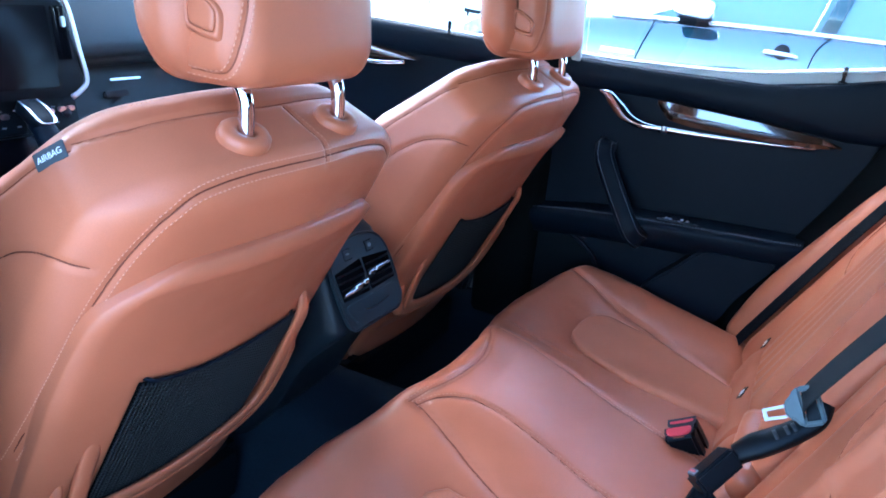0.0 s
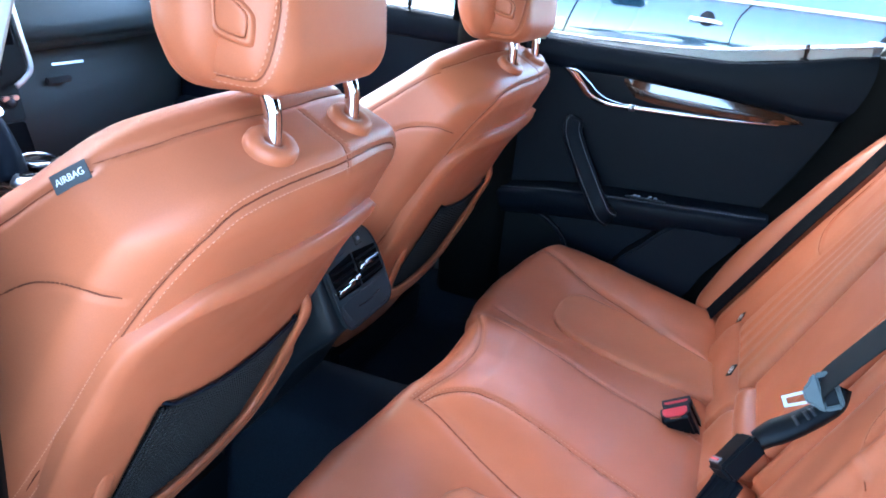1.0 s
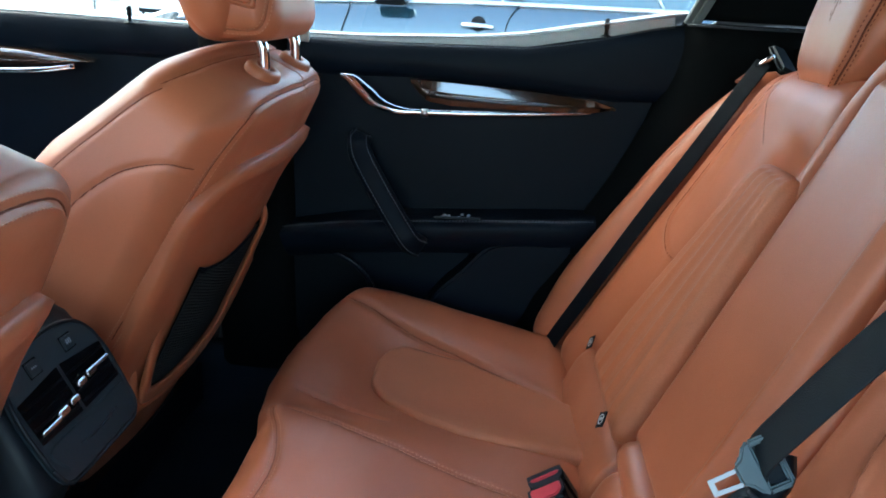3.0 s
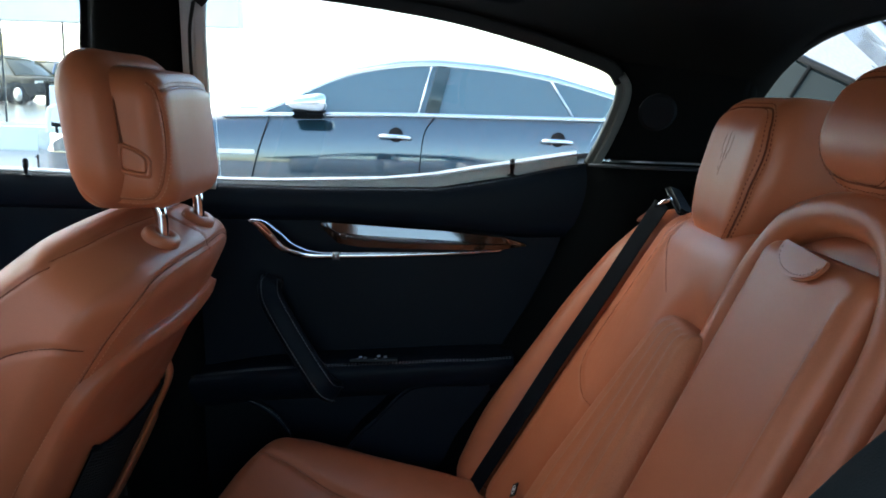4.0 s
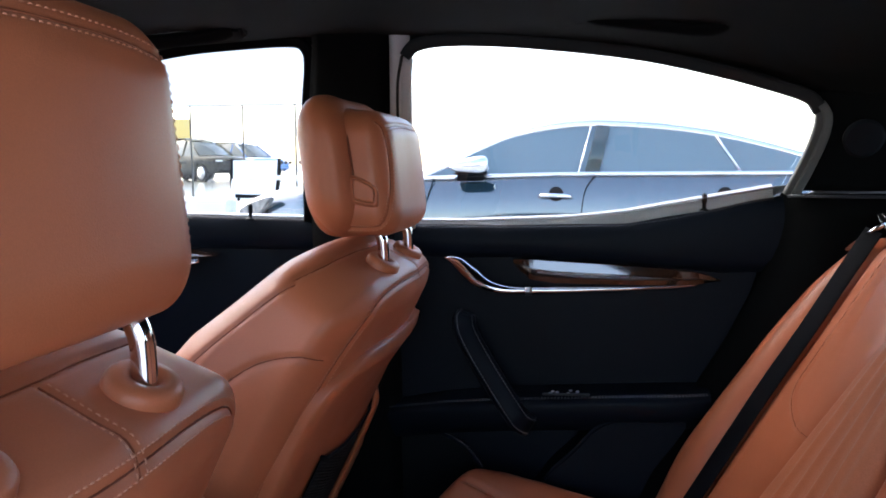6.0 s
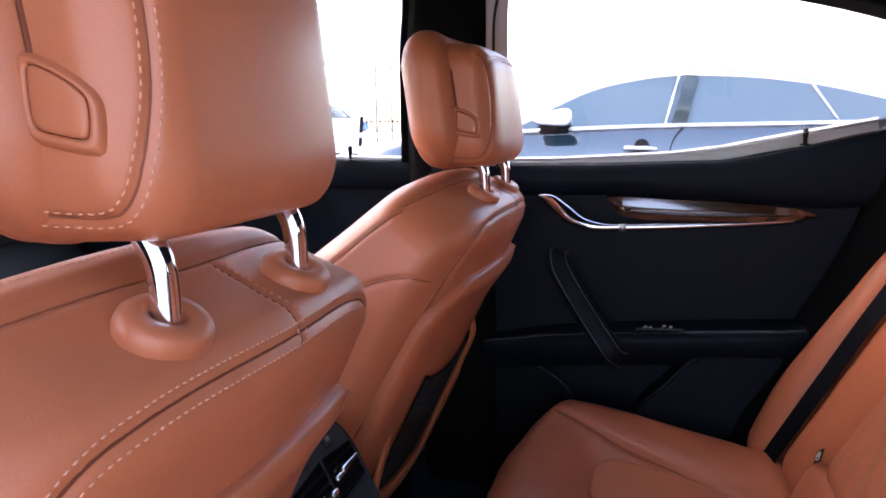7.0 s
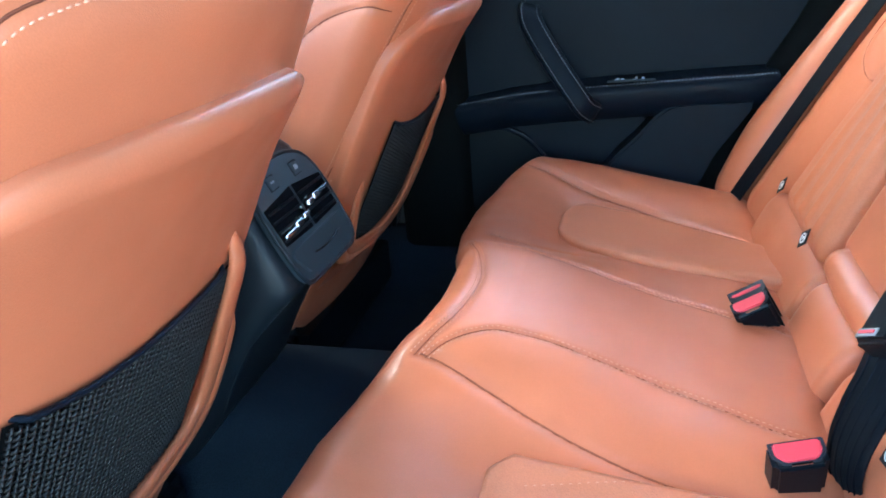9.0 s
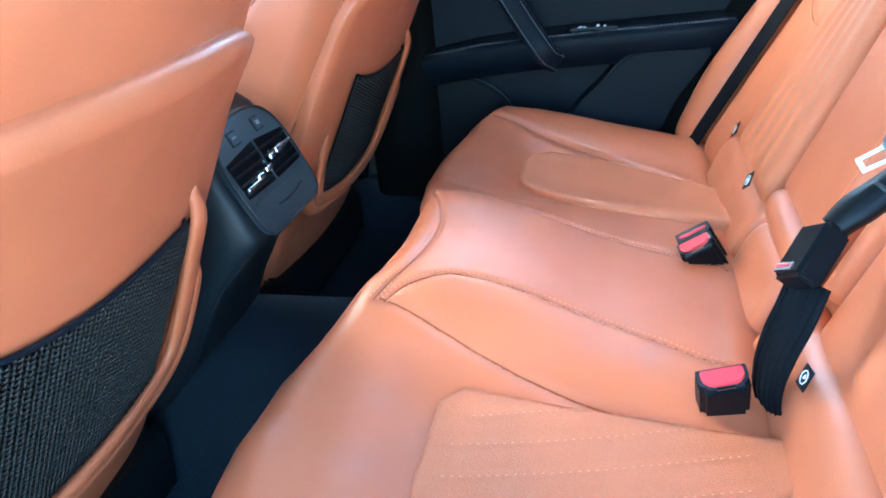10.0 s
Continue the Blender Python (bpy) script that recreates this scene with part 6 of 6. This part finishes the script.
def roof_handle(x0, x1, y, z0, z1, label):
    h = thing("roof_handle", ((x0 + x1) / 2, y, max(z0, z1)), label, "grab handle", "roof handles")
    line = smooth_line([(x0, y + 0.030, z0 + 0.020), (x0 + 0.012, y + 0.012, z0 + 0.010), (x0 + 0.04, y + 0.006, z0 + 0.003), ((x0 + x1) / 2, y + 0.004, (z0 + z1) / 2 + 0.002), (x1 - 0.04, y + 0.006, z1 + 0.003), (x1 - 0.012, y + 0.012, z1 + 0.010), (x1, y + 0.030, z1 + 0.020)], 0.008)
    part("grip", strip(line, np.array((0, -0.7, -0.7)), 0.022, 0.009, 0.002), PILLAR, h)
    part("mount", box((0.045, 0.03, 0.018), pose(x0 + 0.005, y + 0.025, z0 + 0.012, -25), 0.005), BLACK_PLASTIC, h)
    part("mount", box((0.045, 0.03, 0.018), pose(x1 - 0.005, y + 0.025, z1 + 0.012, -25), 0.005), BLACK_PLASTIC, h)
    return h


roof_handle(0.27, 0.48, 0.45, 1.325, 1.308, "dark folded roof grab handle over the rear door")
roof_handle(-0.50, -0.28, 0.44, 1.310, 1.318, "dark folded roof grab handle over the front door")


# ---- outside ----
PAINT = material("dark_blue_paint", (0.013, 0.036, 0.052), 0.07, metal=0.0, coat=1.0, spec=0.8)
PAINT.node_tree.nodes["Principled BSDF"].inputs["Coat IOR"].default_value = 2.0
TINT = material("tinted_glass", (0.10, 0.15, 0.17), 0.05, spec=1.0)
DARK_TINT = material("dark_tinted_glass", (0.03, 0.05, 0.05), 0.08, spec=0.6)
LAMP_GLASS = material("grey_lamp_glass", (0.20, 0.20, 0.19), 0.1, coat=1.0, stain=0.4, stain_scale=18)
RUBBER = material("tyre_rubber", (0.012, 0.012, 0.012), 0.85, spec=0.15)
near = thing("parked_sedan", (0.4, 5.3, 0.0), "dark blue parked saloon car with chrome window trim", "car")
rows = []
for x in np.linspace(-2.45, 2.85, 70):
    belt = np.interp(x, [-2.45, -2.3, -1.9, -1.0, -0.6, 0.1, 1.5, 2.3, 2.85], [0.66, 0.80, 0.93, 1.005, 1.02, 1.045, 1.05, 1.02, 0.92])
    inset = np.interp(x, [-2.45, -2.2, -1.6, 1.8, 2.5, 2.85], [0.55, 0.22, 0.0, 0.0, 0.15, 0.45])
    y = 4.45 + inset
    rows.append([(x, y + 0.10, 0.20), (x, y + 0.02, 0.32), (x, y - 0.01, 0.55), (x, y - 0.015, 0.72), (x, y + 0.0, 0.85), (x, y + 0.03, belt - 0.05), (x, y + 0.055, belt), (x, 5.35, belt + 0.02)])
part("body", net(rows), PAINT, near)
arc = [(-0.80, 1.02), (-0.61, 1.10), (-0.384, 1.215), (-0.161, 1.305), (0.138, 1.362), (0.40, 1.378), (0.81, 1.353), (1.19, 1.295), (1.54, 1.205), (1.95, 1.08)]
arcl = smooth_line([(x, 4.47 + (z - 1.02) * 0.42 + 0.04, z) for x, z in arc], 0.03)
rows = []
for x in np.linspace(-0.80, 1.95, 40):
    zt = np.interp(x, [a for a, _ in arc], [c for _, c in arc])
    zb = np.interp(x, [-0.8, 0.1, 1.95], [1.015, 1.04, 1.05])
    rows.append([(x, 4.515 + (z - 1.02) * (0.24 + 0.5 * (z - 1.02)), z) for z in np.linspace(zb, max(zt, zb + 0.002), 8)])
part("side_glass", net(rows), TINT, near, "dark tinted side windows")
rows = []
for x in np.linspace(-0.95, 2.1, 40):
    zt = np.interp(x, [-0.95] + [a for a, _ in arc] + [2.1], [1.01] + [c for _, c in arc] + [1.05])
    rows.append([(x, 4.51 + (zt - 1.02) * 0.42, zt), (x, 4.55 + (zt - 1.02) * 0.42, zt + 0.03), (x, 4.85, zt + 0.055), (x, 5.35, zt + 0.07)])
part("roof", net(rows), PAINT, near)
part("window_arc_trim", tube(arcl, 0.016, 8), CHROME, near, "chrome window surround")
part("belt_trim", tube(smooth_line([(-1.0, 4.50, 1.012), (-0.6, 4.50, 1.027), (0.1, 4.50, 1.047), (0.8, 4.50, 1.052), (1.5, 4.50, 1.055), (1.95, 4.51, 1.06)], 0.05), 0.016, 8), CHROME, near, "chrome belt line trim")
part("pillar_cover", strip([(0.44, 4.632, 1.362), (0.365, 4.505, 1.055)], (0, -1, 0.4), 0.09, 0.004), DARK_TINT, near)
part("quarter_bar", strip([(1.16, 4.60, 1.297), (1.31, 4.518, 1.058)], (0, -1, 0.4), 0.014, 0.006), SATIN, near)
part("pillar_trim", tube([(0.36, 4.63, 1.365), (0.28, 4.505, 1.06)], 0.008, 6), CHROME, near)
for pts in ([(-0.69, 4.478, 1.02), (-0.763, 4.43, 0.78), (-0.82, 4.43, 0.5), (-0.8, 4.455, 0.35)], [(0.39, 4.488, 1.04), (0.32, 4.445, 0.93), (0.294, 4.43, 0.65), (0.30, 4.455, 0.35)], [(1.62, 4.49, 1.04), (1.56, 4.445, 0.85), (1.40, 4.43, 0.6)]):
    part("door_gap", tube(smooth_line(pts, 0.05), 0.0035, 6), RUBBER, near)
for x in (0.126, 1.192):
    part("handle_cup", lathe([(0.048, 0), (0.044, 0.003), (0.0, 0.003)], Matrix.Translation((x + 0.01, 4.448, 0.92)) @ pose(0, 0, 0, 90, 0, 0), 20), RUBBER, near)
    part("door_handle", tube(smooth_line([(x - 0.10, 4.44, 0.908), (x - 0.05, 4.405, 0.912), (x + 0.05, 4.405, 0.910), (x + 0.11, 4.44, 0.902)], 0.02), 0.014, 8), CHROME, near, "chrome door handle")
mv, mf = rbox((0.13, 0.10, 0.065), (0.07, 0.06, 0.05), 0.03, (-0.42, 4.32, 1.115))
k = np.clip((mv[:, 0] + 0.29) / -0.26, 0, 1)
mv[:, 2] = 1.085 + (mv[:, 2] - 1.085) * (1 - 0.45 * k)
part("wing_mirror", (mv, mf), CHROME, near, "bright capped wing mirror")
part("mirror_lower", box((0.22, 0.15, 0.05), pose(-0.41, 4.34, 1.055), 0.02, 3), GLOSS_BLACK, near)
part("mirror_foot", box((0.20, 0.16, 0.035), pose(-0.42, 4.40, 1.025), 0.012), GLOSS_BLACK, near)
part("wing_vent", box((0.24, 0.01, 0.03), pose(-0.90, 4.432, 0.783), 0.004), CHROME, near)
part("headlamp", slab([(-0.20, -0.05), (0.05, -0.04), (0.20, 0.05), (0.18, 0.07), (-0.05, 0.055), (-0.2, 0.02)], 0.05, Matrix.Translation((-2.0, 4.60, 0.80)) @ upright(0.0) @ pose(0, 0, 0, 0, -30, 10), 0.01), LAMP_GLASS, near, "clear headlamp")
for x in (-1.55, 1.95):
    w = part("wheel", lathe([(0.30, 0), (0.335, 0.02), (0.345, 0.08), (0.335, 0.2), (0.25, 0.22)], Matrix.Translation((x, 4.44, 0.345)) @ pose(0, 0, 0, -90, 0, 0), 32), RUBBER, near)
    part("rim", lathe([(0.24, -0.006), (0.245, 0.01), (0.05, 0.05), (0.03, -0.01), (0.0, -0.01)], Matrix.Translation((x, 4.44, 0.345)) @ pose(0, 0, 0, -90, 0, 0), 28), SATIN, w)


# ---- forecourt and showroom beyond the parked car ----
WHITE_PANEL = material("white_cladding", (0.86, 0.85, 0.83), 0.55, grain=0.03, stain=0.05, stain_scale=1.5, bump_scale=80)
MULLION = material("dark_mullion", (0.05, 0.052, 0.055), 0.5, grain=0.1)
SHOW_FLOOR = material("polished_floor", (0.30, 0.28, 0.22), 0.18, grain=0.05, stain=0.15, stain_scale=0.8)
YELLOW = material("yellow_panel", (0.72, 0.47, 0.12), 0.5, stain=0.1, stain_scale=2)
GREY_STONE = material("grey_steel", (0.4, 0.4, 0.4), 0.5)
PALE_STONE = material("pale_stone", (0.78, 0.77, 0.74), 0.6, grain=0.04, stain=0.06, stain_scale=1.2, bump_scale=80)
tagged(part("showroom_floor", box((60, 59, 0.02), pose(-20, 43.6, 0.414), 0.002), SHOW_FLOOR, None), "olive polished floor behind the showroom glass", "floor", kind="structure")
tagged(part("pavement", box((60, 60, 0.42), pose(-20, 43.4, 0.21), 0.02), PALE_STONE, None), "raised pale stone platform in front of the showroom", "pavement", kind="structure")

show = thing("showroom", (-9, 14, 0.42), "white-clad showroom front with tall glass panes", "building")
for x0, x1, z0, z1 in ((-16.0, -10.6, 0.42, 5.2), (-10.58, -9.32, 0.42, 2.55), (-9.30, -8.32, 0.42, 2.55), (-10.58, -8.32, 2.57, 5.2)):
    part("cladding_panel", box((x1 - x0, 0.25, z1 - z0), pose((x0 + x1) / 2, 14.1, (z0 + z1) / 2), 0.012), WHITE_PANEL, show)
part("cladding_panel", box((5.2, 0.4, 2.9), pose(-5.7, 14.1, 3.75), 0.012), WHITE_PANEL, show)
for i, x in enumerate((-8.28, -7.42, -6.30, -5.2, -4.1)):
    part("mullion", box((0.022, 0.05, 1.86), pose(x, 14.0, 1.36), 0.004), MULLION, show)
    if i:
        prev = (-8.28, -7.42, -6.30, -5.2, -4.1)[i - 1]
        pn = part("pane", box((x - prev - 0.04, 0.012, 1.82), pose((x + prev) / 2, 14.0, 1.36), 0.002), GLASS, show)
        pn.visible_shadow = False
        part("dotted_band", join(*[rbox((0.030, 0.002, 0.030), (0.004, 0.001, 0.004), 0.03, (prev + 0.08 + 0.09 * k, 13.985, 1.16)) for k in range(int((x - prev - 0.1) / 0.09))]), MULLION, show)
part("bottom_rail", box((4.3, 0.09, 0.05), pose(-6.2, 14.0, 0.445), 0.008), WHITE_PANEL, show)


def suv(at, turn, paint, label):
    """A tall estate car; its nose points to its own +x."""
    s = thing("parked_suv", at, label, "car", "cars beyond the glass")
    m = Matrix.Translation(at) @ pose(0, 0, 0, 0, 0, turn)

    def lay(rows):
        return net([[tuple(m @ Vector(p)) for p in r] for r in rows])

    side = [(-2.35, 0.45, 1.00), (-2.30, 0.35, 1.08), (-1.2, 0.30, 1.10), (0.9, 0.30, 1.08), (1.3, 0.32, 1.05), (2.15, 0.38, 0.98), (2.38, 0.48, 0.80)]
    rows = []
    for x in np.linspace(-2.36, 2.38, 40):
        lo, hi = np.interp(x, [p[0] for p in side], [p[1] for p in side]), np.interp(x, [p[0] for p in side], [p[2] for p in side])
        for c in (-1.5, 1.45):
            lo = max(lo, 0.33 + 0.40 * math.sqrt(max(0, 1 - ((x - c) / 0.44) ** 2)))
        w = 0.94 - 0.16 * max(0, abs(x) - 1.9) / 0.48
        rows.append([(x, -w + 0.05, lo), (x, -w, lo + 0.12), (x, -w - 0.01, (lo + hi) / 2), (x, -w + 0.04, hi - 0.04), (x, -w + 0.10, hi), (x, 0, hi + 0.03), (x, w - 0.10, hi), (x, w - 0.04, hi - 0.04), (x, w + 0.01, (lo + hi) / 2), (x, w, lo + 0.12), (x, w - 0.05, lo)])
    ends = [rows[0], rows[-1]]
    part("body", lay(rows), paint, s)
    for r, q in ((ends[0], -0.03), (ends[1], 0.05)):
        lo, hi = r[0][2], r[5][2]
        part("bumper", box((0.10, 1.66, hi - lo), m @ pose(r[0][0] + q * 0.4, 0, (hi + lo) / 2), 0.04, 3), paint, s)
    roof = [(-2.15, 1.10), (-1.95, 1.60), (-1.6, 1.74), (-0.2, 1.78), (0.35, 1.70), (0.75, 1.45), (1.25, 1.09)]
    rows = []
    for x in np.linspace(-2.15, 1.25, 34):
        z = np.interp(x, [p[0] for p in roof], [p[1] for p in roof])
        w = 0.84 - 0.22 * (z - 1.08) / 0.7
        rows.append([(x, -0.84, 1.06), (x, -w, z - 0.05), (x, -w + 0.06, z), (x, 0, z + 0.02), (x, w - 0.06, z), (x, w, z - 0.05), (x, 0.84, 1.06)])
    part("cabin_glass", lay(rows), DARK_TINT, s, "dark tinted glass")
    rows = [[(x, y, np.interp(x, [p[0] for p in roof], [p[1] for p in roof]) + 0.065 - 0.03 * y * y) for y in np.linspace(-0.62, 0.62, 7)] for x in np.linspace(-2.0, 0.40, 14)]
    part("roof", lay(rows), paint, s)
    for y in (-1, 1):
        for x0, x1 in ((-1.15, -1.05), (0.05, 0.10), (-2.05, -1.85)):
            part("pillar", tube([tuple(m @ Vector((x0, y * 0.85, 1.07))), tuple(m @ Vector((x1, y * 0.655, 1.70)))], 0.026, 8), paint, s)
        part("pillar", tube([tuple(m @ Vector((1.22, y * 0.84, 1.08))), tuple(m @ Vector((0.36, y * 0.66, 1.70)))], 0.030, 8), paint, s)
        part("headlamp", box((0.20, 0.36, 0.14), m @ pose(2.28, y * 0.64, 0.82, 0, 0, -y * 18), 0.04, 3), LENS, s, "clear headlamp")
        for x in (-1.5, 1.45):
            wm = m @ Matrix.Translation((x, y * 0.93, 0.37)) @ pose(0, 0, 0, 90 * y, 0, 0)
            wheel = part("wheel", lathe([(0.26, -0.01), (0.345, -0.005), (0.37, 0.05), (0.37, 0.20), (0.28, 0.22)], wm, 28), RUBBER, s)
            part("rim", lathe([(0.25, -0.016), (0.25, 0.0), (0.06, 0.02), (0.05, -0.02), (0.0, -0.02)], wm, 24), SATIN, wheel)
    part("grille", box((0.04, 0.80, 0.20), m @ pose(2.37, 0, 0.80), 0.03, 2), GLOSS_BLACK, s)
    return s


SUV_GREY = material("graphite_paint", (0.010, 0.012, 0.011), 0.45, spec=0.2)
SUV_BLUE = material("bright_blue_paint", (0.05, 0.20, 0.55), 0.25, metal=0.2, coat=0.8)
SUV_WHITE = material("cream_paint", (0.65, 0.63, 0.52), 0.3, coat=0.8)
VAN_PAINT = material("slate_paint", (0.008, 0.014, 0.017), 0.5, spec=0.06)
suv((-15.7, 30.5, 0.42), -28, SUV_GREY, "graphite grey parked off-road estate car")
suv((-16.2, 36.0, 0.42), -24, SUV_BLUE, "bright blue parked off-road estate car")
suv((-19.3, 33.0, 0.42), -30, SUV_WHITE, "cream white parked off-road estate car")
van = thing("parked_van", (7.0, 11, 0), "slate blue parked van with a sloping front", "van")
side = Matrix(((0, 0, 1, 6.0), (1, 0, 0, 0), (0, 1, 0, 0), (0, 0, 0, 1)))
part("body", slab([(14.0, 0.30), (14.0, 2.28), (12.4, 2.26), (11.2, 1.86), (9.6, 1.48), (8.6, 1.12), (7.6, 1.0), (7.4, 0.30)], 2.0, side, 0.06, 3), VAN_PAINT, van)
part("roof_rail", tube([(6.02, 12.6, 2.31), (6.02, 11.2, 1.88), (6.02, 9.6, 1.50), (6.02, 8.6, 1.14)], 0.05, 8), RUBBER, van)
part("pillar", tube([(5.99, 10.95, 1.80), (5.99, 11.9, 1.02)], 0.035, 8), RUBBER, van)
for y in (8.5, 12.8):
    part("wheel", lathe([(0.25, -0.03), (0.34, -0.02), (0.36, 0.04), (0.36, 0.18), (0.28, 0.2)], Matrix.Translation((5.98, y, 0.36)) @ pose(0, 0, 0, 0, 90, 0), 28), RUBBER, van)

sign = thing("yellow_sign", (-13.2, 38, 0.42), "yellow sign board on a slim post", "sign")
part("post", tube([(-13.2, 38, 0.42), (-13.2, 38, 5.3)], 0.05, 8), MULLION, sign)
part("board", box((3.2, 0.08, 0.62), pose(-13.2, 37.9, 5.1), 0.03), YELLOW, sign)
low = thing("low_sign", (-11.0, 38, 0.42), "wide yellow low sign between two posts", "sign")
part("board", box((2.8, 0.08, 1.1), pose(-21.4, 38.0, 3.0), 0.03), YELLOW, low)
for x in (-22.4, -20.4):
    part("post", tube([(x, 38.05, 0.42), (x, 38.05, 2.9)], 0.05, 8), MULLION, low)

bin_ = thing("litter_bin", (-5.54, 9, 0), "white litter bin with an overhanging lid", "bin")
part("body", box((0.36, 0.36, 0.94), pose(-5.54, 9.1, 0.47), 0.03, 3), WHITE_PANEL, bin_)
part("lid", box((0.42, 0.42, 0.14), pose(-5.54, 9.1, 1.03), 0.03, 3), WHITE_PANEL, bin_)
part("gap", box((0.34, 0.34, 0.03), pose(-5.54, 9.1, 0.95), 0.004), GREY_STONE, bin_)

rail = thing("hand_rail", (-2.9, 6.5, 0), "white tubular hand rail on the forecourt", "hand rail")
part("hoop", tube(smooth_line([(-3.09, 6.5, 0.0), (-3.09, 6.5, 0.5), (-3.08, 6.5, 0.92), (-3.03, 6.5, 0.98), (-2.9, 6.5, 0.985), (-2.5, 6.6, 0.985), (-2.43, 6.62, 0.93), (-2.42, 6.62, 0.5), (-2.42, 6.62, 0.0)], 0.04), 0.022, 10), WHITE_PANEL, rail)
part("crossbar", tube([(-3.09, 6.5, 0.55), (-2.42, 6.62, 0.55)], 0.016, 8), WHITE_PANEL, rail)

chair = thing("forecourt_chair", (-3.2, 7.6, 0), "black-framed outdoor chair with a pale back", "chair")
cf2 = Matrix.Translation((-3.32, 7.6, 0.97)) @ pose(0, 0, 0, 75, 0, 12)
part("backrest", slab([(-0.24, -0.16), (-0.19, -0.20), (0.19, -0.20), (0.24, -0.16), (0.26, 0.20), (-0.26, 0.20)], 0.02, cf2, 0.006), WHITE_PANEL, chair)
part("back_frame", tube([tuple(cf2 @ Vector((x, y, 0.01))) for x, y in smooth_line([(-0.27, 0.22), (-0.25, -0.15), (-0.20, -0.21), (0.20, -0.21), (0.25, -0.15), (0.27, 0.22)], 0.02)], 0.022, 8), RUBBER, chair)
part("seat", box((0.50, 0.46, 0.05), pose(-3.30, 7.35, 0.46), 0.02, 2), RUBBER, chair)
for x in (-3.52, -3.08):
    for y in (7.16, 7.58):
        part("leg", tube([(x, y, 0.0), (x, y, 0.80 if y > 7.4 else 0.45)], 0.016, 8), RUBBER, chair)
